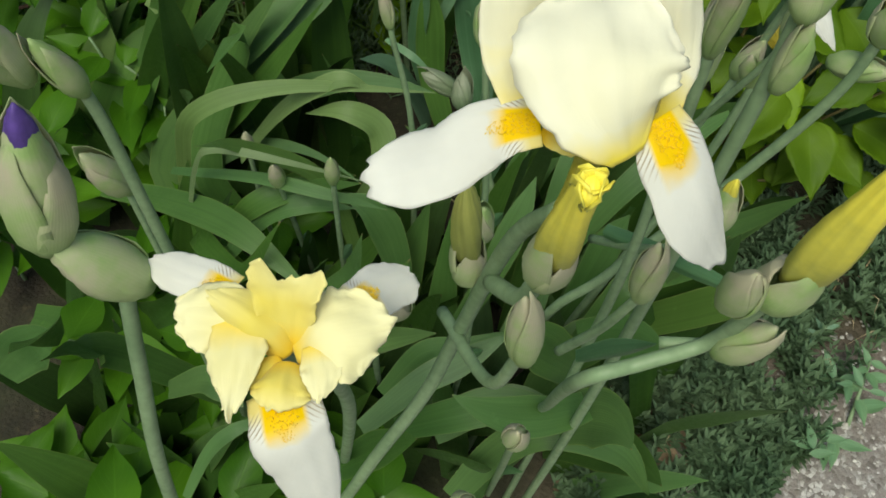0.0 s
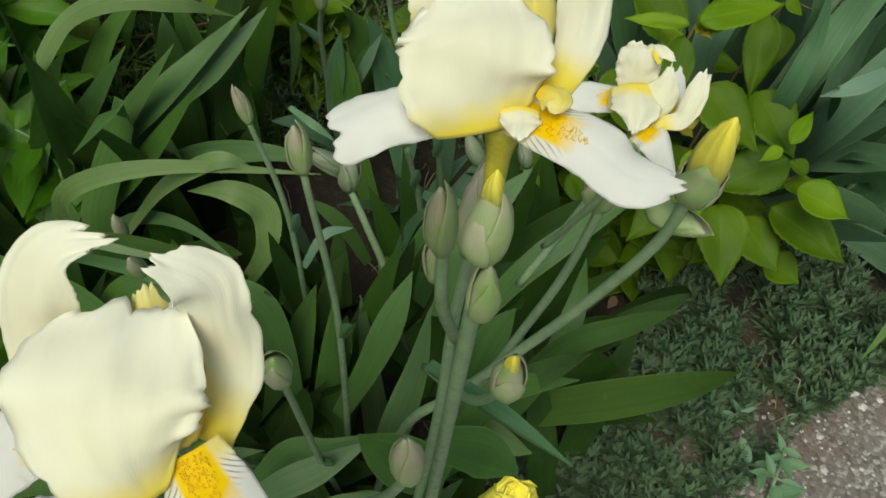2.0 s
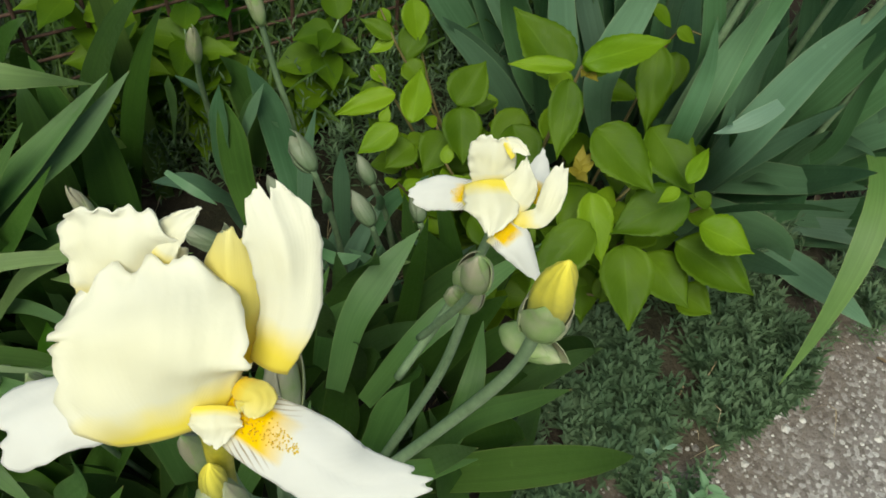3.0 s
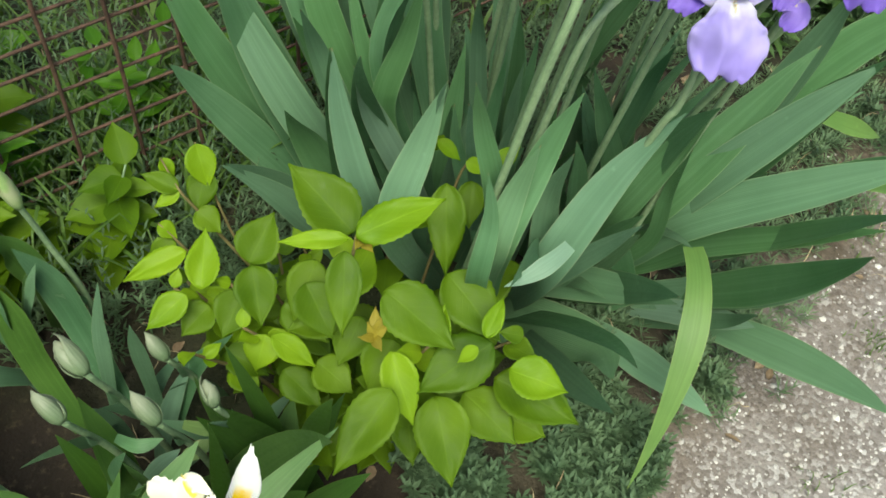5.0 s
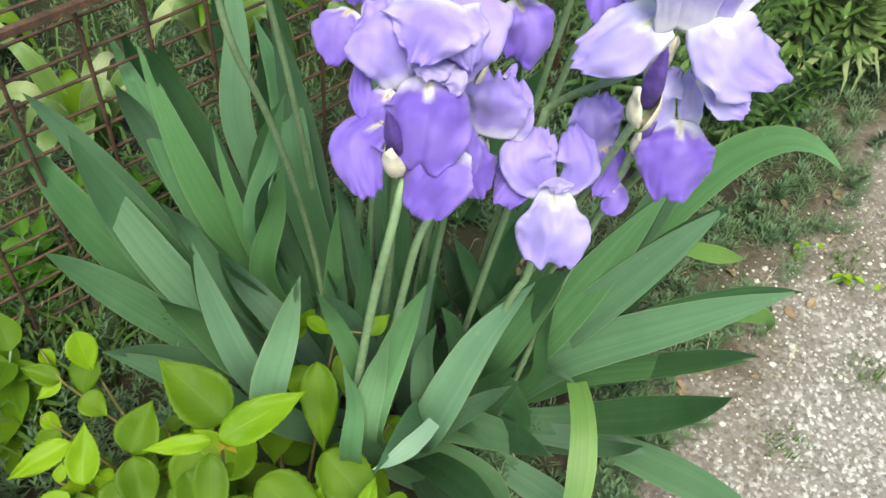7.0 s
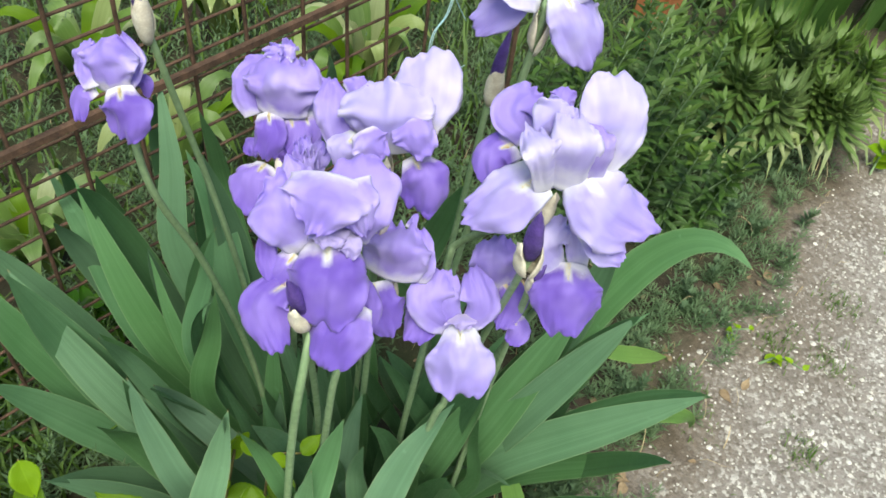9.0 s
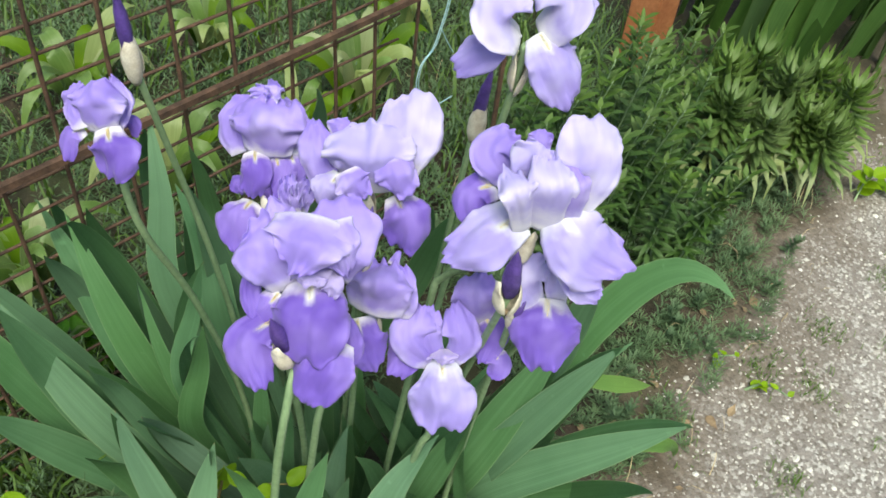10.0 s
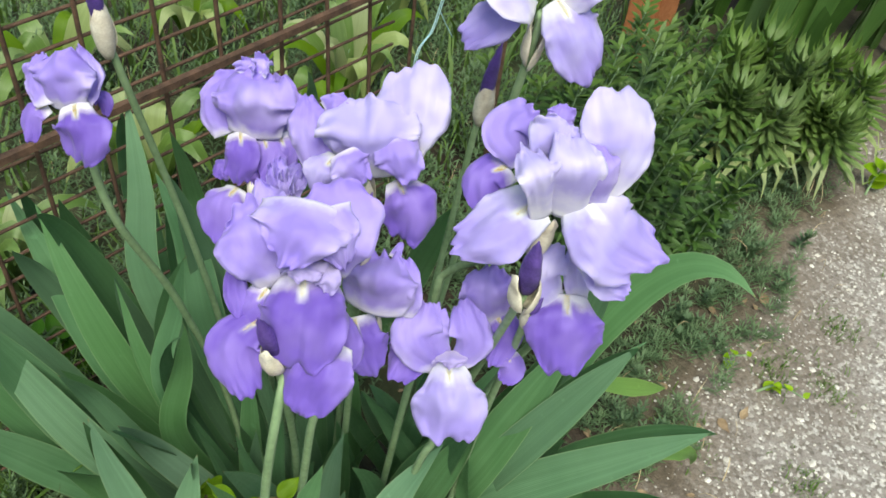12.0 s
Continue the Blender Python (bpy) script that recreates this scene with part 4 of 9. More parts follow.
leaf(pale_leaves, (0.339, 0.908, 0.030), (0.386, 0.906, 0.275), (0.400, 0.849, 0.450), 0.041, face=(0.179, -0.454, 0.873), mat=M_IRIS_W)
leaf(pale_leaves, (0.412, 0.959, 0.030), (0.442, 0.956, 0.332), (0.419, 0.838, 0.500), 0.026, face=(-0.155, -0.537, 0.829), mat=M_IRIS_W)
leaf(pale_leaves, (0.528, 0.937, 0.030), (0.593, 0.955, 0.262), (0.621, 0.906, 0.400), 0.047, face=(-0.029, -0.489, 0.872), mat=M_IRIS_W)
leaf(pale_leaves, (0.564, 0.903, 0.030), (0.645, 0.907, 0.210), (0.656, 0.860, 0.300), 0.038, face=(-0.185, -0.461, 0.868), mat=M_IRIS_W)
leaf(pale_leaves, (0.283, 0.824, 0.030), (0.336, 0.828, 0.243), (0.337, 0.781, 0.400), 0.040, face=(-0.149, -0.464, 0.873), mat=M_IRIS_W)
leaf(pale_leaves, (0.431, 0.846, 0.030), (0.458, 0.896, 0.206), (0.445, 0.856, 0.320), 0.055, face=(-0.291, -0.478, 0.829), mat=M_IRIS_W)
leaf(pale_leaves, (0.318, 0.709, 0.030), (0.414, 0.634, 0.242), (0.448, 0.579, 0.380), 0.048, face=(-0.090, -0.353, 0.931), mat=M_IRIS_W)
leaf(pale_leaves, (0.452, 0.761, 0.030), (0.524, 0.765, 0.256), (0.547, 0.653, 0.350), 0.055, face=(-0.309, -0.425, 0.851), mat=M_IRIS_W)
leaf(pale_leaves, (0.472, 0.687, 0.030), (0.544, 0.640, 0.187), (0.560, 0.553, 0.250), 0.068, face=(-0.392, -0.344, 0.853), mat=M_IRIS_W)
leaf(pale_leaves, (0.289, 0.671, 0.030), (0.344, 0.570, 0.244), (0.356, 0.510, 0.400), 0.038, face=(0.243, -0.248, 0.938), mat=M_IRIS_W)
leaf(pale_leaves, (0.512, 0.844, 0.030), (0.636, 0.836, 0.261), (0.634, 0.763, 0.350), 0.062, face=(-0.307, -0.463, 0.831), mat=M_IRIS_W)
leaf(pale_leaves, (0.679, 0.980, 0.030), (0.751, 0.929, 0.288), (0.706, 0.837, 0.400), 0.032, face=(-0.485, -0.501, 0.717), mat=M_IRIS_W)
leaf(pale_leaves, (0.257, 0.867, 0.030), (0.251, 0.870, 0.251), (0.250, 0.802, 0.400), 0.053, face=(-0.081, -0.514, 0.854), mat=M_IRIS_W)
leaf(pale_leaves, (-0.242, 0.840, 0.030), (0.009, 0.722, 0.177), (0.034, 0.748, 0.350), 0.053, face=(0.395, -0.361, 0.844), mat=M_IRIS_W)
leaf(pale_leaves, (-0.105, 0.820, 0.030), (-0.160, 0.833, 0.238), (-0.168, 0.772, 0.350), 0.063, face=(0.535, -0.354, 0.767), mat=M_IRIS_W)
leaf(pale_leaves, (0.254, 0.760, 0.030), (0.302, 0.758, 0.250), (0.307, 0.692, 0.400), 0.041, face=(-0.161, -0.452, 0.878), mat=M_IRIS_W)
leaf(pale_leaves, (-0.005, 0.598, 0.030), (0.075, 0.585, 0.246), (0.127, 0.544, 0.400), 0.039, face=(-0.038, -0.354, 0.935), mat=M_IRIS_W)
leaf(pale_leaves, (0.011, 1.000, 0.030), (0.133, 0.955, 0.237), (0.208, 0.883, 0.340), 0.055, face=(0.289, -0.493, 0.821), mat=M_IRIS_W)
leaf(pale_leaves, (0.046, 0.932, 0.030), (-0.007, 0.912, 0.188), (0.011, 0.883, 0.300), 0.056, face=(0.398, -0.434, 0.808), mat=M_IRIS_W)
leaf(pale_leaves, (0.019, 1.020, 0.220), (0.139, 1.044, 0.379), (0.298, 1.002, 0.360), 0.035, face=(0.102, -0.625, 0.774), mat=M_IRIS_G)
leaf(pale_leaves, (-0.030, 1.067, 0.220), (0.059, 1.074, 0.359), (0.121, 0.997, 0.360), 0.036, face=(0.120, -0.637, 0.761), mat=M_IRIS_G)
leaf(pale_leaves, (-0.017, 0.971, 0.180), (0.091, 0.957, 0.377), (0.217, 0.841, 0.380), 0.017, face=(0.402, -0.493, 0.771), mat=M_IRIS_G)
leaf(pale_leaves, (-0.124, 0.606, 0.350), (-0.077, 0.610, 0.417), (-0.041, 0.602, 0.450), 0.056, face=(0.518, -0.301, 0.801), mat=M_IRIS_G)

# ---- young leaves standing in the violet clump ----
sword(violet_leaves, [(0.927, 1.407, 0.020), (0.865, 1.398, 0.149), (0.814, 1.391, 0.290), (0.760, 1.386, 0.427), (0.734, 1.357, 0.530)], 0.045, (0.080, -0.579, 0.811), M_IRIS_P)
sword(violet_leaves, [(0.894, 1.414, 0.020), (0.809, 1.410, 0.104), (0.739, 1.407, 0.210), (0.684, 1.404, 0.351), (0.653, 1.370, 0.450)], 0.064, (-0.318, -0.562, 0.764))
sword(violet_leaves, [(0.959, 1.321, 0.020), (0.918, 1.255, 0.171), (0.885, 1.201, 0.330), (0.902, 1.193, 0.458), (0.905, 1.175, 0.570)], 0.042, (-0.251, -0.481, 0.840), M_IRIS_P)
sword(violet_leaves, [(0.991, 1.352, 0.020), (0.971, 1.306, 0.160), (0.955, 1.268, 0.310), (0.967, 1.270, 0.438), (0.976, 1.257, 0.550)], 0.040, (-0.499, -0.481, 0.720), M_IRIS_P)
sword(violet_leaves, [(1.032, 1.361, 0.020), (1.040, 1.322, 0.132), (1.047, 1.290, 0.260), (1.019, 1.271, 0.394), (0.982, 1.239, 0.500)], 0.036, (-0.196, -0.499, 0.844))
sword(violet_leaves, [(0.996, 1.319, 0.020), (0.979, 1.251, 0.149), (0.966, 1.196, 0.290), (0.958, 1.214, 0.420), (0.960, 1.197, 0.530)], 0.044, (-0.496, -0.448, 0.744), M_IRIS_P)
sword(violet_leaves, [(0.990, 1.303, 0.020), (0.970, 1.224, 0.187), (0.954, 1.159, 0.360), (1.011, 1.180, 0.497), (1.066, 1.182, 0.600)], 0.057, (-0.541, -0.440, 0.717), M_IRIS_P)
sword(violet_leaves, [(1.048, 1.343, 0.020), (1.067, 1.292, 0.171), (1.083, 1.250, 0.330), (1.116, 1.236, 0.465), (1.125, 1.210, 0.570)], 0.048, (-0.287, -0.493, 0.821))
sword(violet_leaves, [(1.006, 1.325, 0.020), (0.997, 1.261, 0.121), (0.990, 1.209, 0.240), (1.023, 1.165, 0.372), (1.034, 1.124, 0.480)], 0.037, (-0.530, -0.397, 0.749), M_IRIS_P)
sword(violet_leaves, [(1.014, 1.349, 0.020), (1.009, 1.301, 0.077), (1.006, 1.262, 0.160), (1.059, 1.145, 0.300), (1.079, 1.059, 0.400)], 0.062, (-0.344, -0.385, 0.857), M_IRIS_P)
sword(violet_leaves, [(0.996, 1.350, 0.020), (0.979, 1.303, 0.022), (0.966, 1.264, 0.060), (1.033, 1.115, 0.208), (1.011, 1.018, 0.300)], 0.098, (-0.251, -0.347, 0.904), M_IRIS_P)
sword(violet_leaves, [(1.077, 1.338, 0.020), (1.116, 1.282, 0.132), (1.147, 1.237, 0.260), (1.134, 1.231, 0.389), (1.120, 1.209, 0.500)], 0.026, (-0.584, -0.418, 0.696))
sword(violet_leaves, [(0.918, 1.433, 0.020), (0.850, 1.443, 0.176), (0.794, 1.450, 0.340), (0.819, 1.455, 0.473), (0.831, 1.441, 0.580)], 0.040, (-0.035, -0.636, 0.771))
sword(violet_leaves, [(0.918, 1.450, 0.020), (0.849, 1.470, 0.215), (0.793, 1.486, 0.410), (0.825, 1.496, 0.546), (0.845, 1.486, 0.650)], 0.034, (-0.356, -0.656, 0.665))
sword(violet_leaves, [(0.898, 1.436, 0.020), (0.816, 1.446, 0.165), (0.749, 1.455, 0.320), (0.706, 1.454, 0.460), (0.681, 1.425, 0.560)], 0.039, (-0.084, -0.637, 0.766))
sword(violet_leaves, [(0.891, 1.426, 0.020), (0.805, 1.430, 0.066), (0.734, 1.433, 0.140), (0.635, 1.397, 0.282), (0.574, 1.352, 0.380)], 0.042, (-0.033, -0.547, 0.836))
sword(violet_leaves, [(0.979, 1.428, 0.020), (0.951, 1.433, 0.187), (0.928, 1.437, 0.360), (0.906, 1.427, 0.501), (0.883, 1.385, 0.600)], 0.029, (-0.459, -0.586, 0.668))
sword(violet_leaves, [(1.086, 1.357, 0.020), (1.130, 1.314, 0.160), (1.166, 1.279, 0.310), (1.250, 1.296, 0.450), (1.318, 1.315, 0.550)], 0.072, (-0.639, -0.442, 0.630))
sword(violet_leaves, [(1.058, 1.391, 0.020), (1.084, 1.371, 0.160), (1.105, 1.355, 0.310), (1.124, 1.355, 0.445), (1.127, 1.333, 0.550)], 0.039, (-0.575, -0.494, 0.653))
sword(violet_leaves, [(1.127, 1.347, 0.020), (1.198, 1.298, 0.099), (1.257, 1.258, 0.200), (1.328, 1.166, 0.343), (1.362, 1.101, 0.440)], 0.043, (-0.460, -0.381, 0.802))
sword(violet_leaves, [(1.057, 1.369, 0.020), (1.082, 1.335, 0.157), (1.102, 1.307, 0.305), (1.059, 1.315, 0.439), (1.015, 1.310, 0.545)], 0.041, (-0.546, -0.486, 0.682))
sword(violet_leaves, [(0.973, 1.391, 0.020), (0.942, 1.371, 0.160), (0.916, 1.355, 0.310), (0.919, 1.357, 0.436), (0.917, 1.346, 0.550)], 0.026, (-0.465, -0.532, 0.708))
sword(violet_leaves, [(1.001, 1.410, 0.020), (0.988, 1.403, 0.132), (0.978, 1.398, 0.260), (0.960, 1.390, 0.385), (0.953, 1.374, 0.500)], 0.027, (-0.205, -0.563, 0.801))
sword(violet_leaves, [(1.125, 1.325, 0.020), (1.195, 1.262, 0.066), (1.253, 1.210, 0.140), (1.307, 1.127, 0.270), (1.349, 1.085, 0.380)], 0.058, (-0.648, -0.315, 0.694))
sword(violet_leaves, [(1.104, 1.336, 0.020), (1.160, 1.279, 0.011), (1.206, 1.233, 0.040), (1.251, 1.140, 0.176), (1.251, 1.090, 0.280)], 0.036, (-0.609, -0.314, 0.728))
sword(violet_leaves, [(0.977, 1.366, 0.020), (0.948, 1.329, 0.104), (0.924, 1.299, 0.210), (0.882, 1.352, 0.352), (0.865, 1.357, 0.450)], 0.032, (-0.437, -0.511, 0.740))
sword(violet_leaves, [(1.077, 1.341, 0.020), (1.116, 1.288, 0.050), (1.147, 1.245, 0.110), (1.108, 1.256, 0.244), (1.057, 1.257, 0.350)], 0.054, (-0.549, -0.403, 0.732))
sword(violet_leaves, [(1.103, 1.351, 0.020), (1.159, 1.304, 0.179), (1.205, 1.266, 0.345), (1.294, 1.255, 0.489), (1.355, 1.247, 0.585)], 0.063, (-0.468, -0.477, 0.744))
sword(violet_leaves, [(1.100, 1.341, 0.020), (1.154, 1.288, 0.154), (1.198, 1.244, 0.300), (1.319, 1.175, 0.448), (1.406, 1.130, 0.540)], 0.069, (-0.484, -0.413, 0.771))
sword(violet_leaves, [(0.899, 1.367, 0.020), (0.818, 1.331, 0.171), (0.751, 1.302, 0.330), (0.718, 1.333, 0.462), (0.707, 1.348, 0.570)], 0.046, (-0.027, -0.576, 0.817), M_IRIS_P)
sword(violet_leaves, [(0.871, 1.451, 0.020), (0.770, 1.471, 0.151), (0.688, 1.488, 0.294), (0.619, 1.544, 0.432), (0.576, 1.597, 0.534)], 0.065, (-0.278, -0.654, 0.703))
sword(violet_leaves, [(0.921, 1.515, 0.020), (0.854, 1.580, 0.242), (0.800, 1.632, 0.460), (0.816, 1.690, 0.590), (0.821, 1.753, 0.700)], 0.049, (-0.084, -0.720, 0.689))
sword(violet_leaves, [(0.953, 1.485, 0.020), (0.907, 1.529, 0.209), (0.870, 1.565, 0.400), (0.864, 1.612, 0.532), (0.837, 1.657, 0.640)], 0.061, (-0.052, -0.668, 0.743))
sword(violet_leaves, [(0.886, 1.503, 0.020), (0.796, 1.558, 0.176), (0.722, 1.604, 0.340), (0.679, 1.679, 0.483), (0.645, 1.741, 0.580)], 0.051, (0.147, -0.664, 0.733))
sword(violet_leaves, [(0.897, 1.483, 0.020), (0.815, 1.525, 0.187), (0.747, 1.560, 0.360), (0.710, 1.612, 0.487), (0.683, 1.679, 0.600)], 0.053, (-0.009, -0.656, 0.755))
sword(violet_leaves, [(0.926, 1.454, 0.020), (0.863, 1.476, 0.143), (0.811, 1.495, 0.280), (0.774, 1.537, 0.407), (0.760, 1.589, 0.520)], 0.032, (0.014, -0.591, 0.807))
sword(violet_leaves, [(1.013, 1.524, 0.020), (1.009, 1.595, 0.264), (1.005, 1.652, 0.500), (1.015, 1.655, 0.627), (1.023, 1.650, 0.740)], 0.033, (-0.450, -0.658, 0.604))
sword(violet_leaves, [(0.966, 1.574, 0.020), (0.930, 1.678, 0.220), (0.900, 1.763, 0.420), (0.885, 1.747, 0.556), (0.867, 1.714, 0.660)], 0.039, (-0.371, -0.688, 0.624))
sword(violet_leaves, [(0.966, 1.359, 0.020), (0.930, 1.318, 0.187), (0.900, 1.285, 0.360), (0.864, 1.259, 0.493), (0.833, 1.221, 0.600)], 0.044, (-0.155, -0.540, 0.827), M_IRIS_P)
leaf(violet_leaves, (0.923, 1.082, 0.520), (0.886, 1.053, 0.519), (0.847, 1.054, 0.500), 0.021, face=(-0.192, -0.409, 0.892), mat=M_IRIS_P)
leaf(violet_leaves, (1.358, 1.297, 0.440), (1.422, 1.276, 0.424), (1.484, 1.292, 0.380), 0.027, face=(-0.513, -0.454, 0.729), mat=M_IRIS_Y)
leaf(violet_leaves, (1.349, 1.178, 0.440), (1.448, 1.161, 0.446), (1.464, 1.177, 0.360), 0.024, face=(-0.536, -0.387, 0.750), mat=M_IRIS_Y)
sword(violet_leaves, [(0.903, 1.322, 0.020), (0.824, 1.256, 0.220), (0.760, 1.202, 0.420), (0.789, 1.227, 0.533), (0.811, 1.236, 0.620)], 0.048, (-0.053, -0.561, 0.826), M_IRIS_P)
sword(violet_leaves, [(0.950, 1.303, 0.020), (0.903, 1.225, 0.264), (0.864, 1.161, 0.500), (0.835, 1.172, 0.614), (0.812, 1.156, 0.700)], 0.029, (-0.361, -0.543, 0.758))
sword(violet_leaves, [(0.947, 1.283, 0.020), (0.897, 1.190, 0.253), (0.857, 1.115, 0.480), (0.899, 1.148, 0.601), (0.921, 1.151, 0.680)], 0.042, (-0.175, -0.532, 0.828))
sword(violet_leaves, [(0.944, 1.282, 0.020), (0.893, 1.189, 0.242), (0.851, 1.113, 0.460), (0.867, 1.128, 0.560), (0.878, 1.124, 0.640)], 0.038, (-0.139, -0.502, 0.854), M_IRIS_P)
sword(violet_leaves, [(0.937, 1.275, 0.020), (0.881, 1.178, 0.231), (0.835, 1.098, 0.440), (0.843, 1.117, 0.528), (0.832, 1.128, 0.600)], 0.028, (-0.243, -0.480, 0.843))

# ---- broad low leaves of the pale clump ----
leaf(pale_leaves, (0.434, 0.550, 0.460), (0.364, 0.505, 0.501), (0.310, 0.528, 0.520), 0.037, face=(-0.172, -0.359, 0.917), mat=M_IRIS_G)
leaf(pale_leaves, (0.445, 0.613, 0.400), (0.391, 0.607, 0.462), (0.362, 0.612, 0.500), 0.052, face=(-0.119, -0.422, 0.899), mat=M_IRIS_W)
leaf(pale_leaves, (0.440, 0.639, 0.420), (0.482, 0.615, 0.480), (0.498, 0.586, 0.500), 0.046, face=(-0.205, -0.425, 0.882), mat=M_IRIS_G)
leaf(pale_leaves, (0.419, 0.557, 0.400), (0.460, 0.552, 0.467), (0.465, 0.503, 0.480), 0.057, face=(-0.502, -0.340, 0.795), mat=M_IRIS_W)
leaf(pale_leaves, (0.206, 0.573, 0.500), (0.254, 0.554, 0.566), (0.291, 0.541, 0.600), 0.021, face=(-0.326, -0.429, 0.843), mat=M_IRIS_Y)
sword(pale_leaves, [(0.421, 0.753, 0.020), (0.462, 0.736, 0.182), (0.496, 0.721, 0.350), (0.536, 0.704, 0.464), (0.553, 0.678, 0.550)], 0.033, (-0.254, -0.490, 0.834), M_IRIS_W)
sword(pale_leaves, [(0.449, 0.770, 0.020), (0.509, 0.763, 0.209), (0.558, 0.758, 0.400), (0.609, 0.744, 0.490), (0.635, 0.728, 0.550)], 0.028, (-0.322, -0.520, 0.791), M_IRIS_W)
leaf(pale_leaves, (-0.018, 0.579, 0.500), (-0.009, 0.548, 0.564), (-0.012, 0.509, 0.600), 0.034, face=(-0.042, -0.444, 0.895), mat=M_IRIS_W)
sword(pale_leaves, [(0.205, 0.699, 0.020), (0.101, 0.644, 0.220), (0.016, 0.599, 0.420), (-0.002, 0.564, 0.495), (-0.008, 0.528, 0.550)], 0.036, (-0.077, -0.432, 0.898), M_IRIS_W)
sword(pale_leaves, [(0.281, 0.798, 0.020), (0.228, 0.810, 0.209), (0.184, 0.820, 0.400), (0.108, 0.784, 0.504), (0.077, 0.737, 0.560)], 0.022, (-0.208, -0.598, 0.774), M_IRIS_Y)
sword(pale_leaves, [(0.204, 0.857, 0.020), (0.099, 0.908, 0.127), (0.013, 0.950, 0.250), (0.072, 0.991, 0.446), (0.057, 0.882, 0.500)], 0.047, (-0.208, -0.680, 0.703), M_IRIS_G)
sword(pale_leaves, [(0.191, 0.872, 0.020), (0.077, 0.934, 0.099), (-0.016, 0.985, 0.200), (0.089, 0.984, 0.379), (0.168, 0.975, 0.520)], 0.042, (-0.226, -0.647, 0.728), M_IRIS_W)
sword(pale_leaves, [(0.174, 0.870, 0.020), (0.049, 0.930, 0.099), (-0.053, 0.979, 0.200), (0.040, 1.014, 0.369), (0.124, 1.045, 0.500)], 0.050, (-0.195, -0.660, 0.725), M_IRIS_W)
sword(pale_leaves, [(0.156, 0.899, 0.020), (0.018, 0.979, 0.099), (-0.094, 1.044, 0.200), (0.004, 1.052, 0.374), (0.074, 1.035, 0.500)], 0.045, (-0.174, -0.681, 0.711), M_IRIS_G)
sword(pale_leaves, [(0.153, 0.898, 0.020), (0.013, 0.978, 0.099), (-0.101, 1.043, 0.200), (-0.051, 1.041, 0.365), (-0.018, 1.017, 0.500)], 0.052, (-0.136, -0.677, 0.723), M_IRIS_G)
sword(pale_leaves, [(0.276, 0.752, 0.020), (0.220, 0.733, 0.154), (0.174, 0.717, 0.300), (0.214, 0.706, 0.405), (0.227, 0.694, 0.500)], 0.034, (-0.304, -0.487, 0.819), M_IRIS_G)
sword(pale_leaves, [(0.211, 0.798, 0.020), (0.110, 0.809, 0.154), (0.028, 0.819, 0.300), (0.100, 0.713, 0.387), (0.151, 0.702, 0.500)], 0.032, (-0.211, -0.499, 0.841), M_IRIS_W)
sword(pale_leaves, [(0.281, 0.724, 0.020), (0.228, 0.687, 0.154), (0.185, 0.656, 0.300), (0.233, 0.661, 0.407), (0.272, 0.669, 0.500)], 0.037, (-0.318, -0.454, 0.833), M_IRIS_W)
sword(pale_leaves, [(0.375, 0.740, 0.020), (0.385, 0.713, 0.154), (0.393, 0.691, 0.300), (0.412, 0.718, 0.408), (0.418, 0.742, 0.500)], 0.041, (-0.458, -0.464, 0.758), M_IRIS_G)
leaf(pale_leaves, (0.214, 0.504, 0.400), (0.261, 0.508, 0.466), (0.283, 0.497, 0.500), 0.034, face=(-0.333, -0.338, 0.880), mat=M_IRIS_W)

sword(pale_leaves, [(-0.038, 1.031, 0.440), (0.006, 1.065, 0.500), (0.069, 1.075, 0.530), (0.123, 1.086, 0.520), (0.175, 1.127, 0.470)], 0.036, (-0.090, -0.287, 0.954), M_IRIS_L)
sword(pale_leaves, [(-0.032, 0.990, 0.260), (0.046, 1.023, 0.360), (0.108, 1.061, 0.420), (0.190, 1.135, 0.480)], 0.042, (-0.090, -0.287, 0.954), M_IRIS_G)
sword(pale_leaves, [(0.064, 0.930, 0.300), (0.119, 0.920, 0.400), (0.169, 0.920, 0.450), (0.198, 0.922, 0.460), (0.225, 0.926, 0.440)], 0.026, (-0.090, -0.287, 0.954), M_IRIS_L)
sword(pale_leaves, [(0.014, 0.830, 0.400), (0.113, 0.789, 0.450), (0.182, 0.767, 0.460), (0.248, 0.765, 0.440)], 0.016, (-0.090, -0.287, 0.954), M_IRIS_G)
sword(pale_leaves, [(0.276, 0.769, 0.220), (0.258, 0.792, 0.320), (0.234, 0.803, 0.380), (0.198, 0.812, 0.400)], 0.043, (-0.090, -0.287, 0.954), M_IRIS_G)
sword(pale_leaves, [(0.205, 0.873, 0.280), (0.237, 0.880, 0.360), (0.234, 0.905, 0.400), (0.194, 0.912, 0.420), (0.148, 0.922, 0.400)], 0.035, (-0.090, -0.287, 0.954), M_IRIS_L)
sword(pale_leaves, [(0.071, 0.755, 0.340), (0.120, 0.775, 0.400), (0.161, 0.780, 0.420), (0.215, 0.786, 0.410)], 0.027, (-0.090, -0.287, 0.954), M_IRIS_G)
sword(pale_leaves, [(0.333, 0.728, 0.260), (0.364, 0.745, 0.360), (0.385, 0.774, 0.420), (0.400, 0.803, 0.460)], 0.035, (-0.090, -0.287, 0.954), M_IRIS_G)
sword(pale_leaves, [(0.459, 0.755, 0.220), (0.483, 0.775, 0.320), (0.497, 0.791, 0.370), (0.513, 0.805, 0.400)], 0.039, (-0.090, -0.287, 0.954), M_IRIS_G)
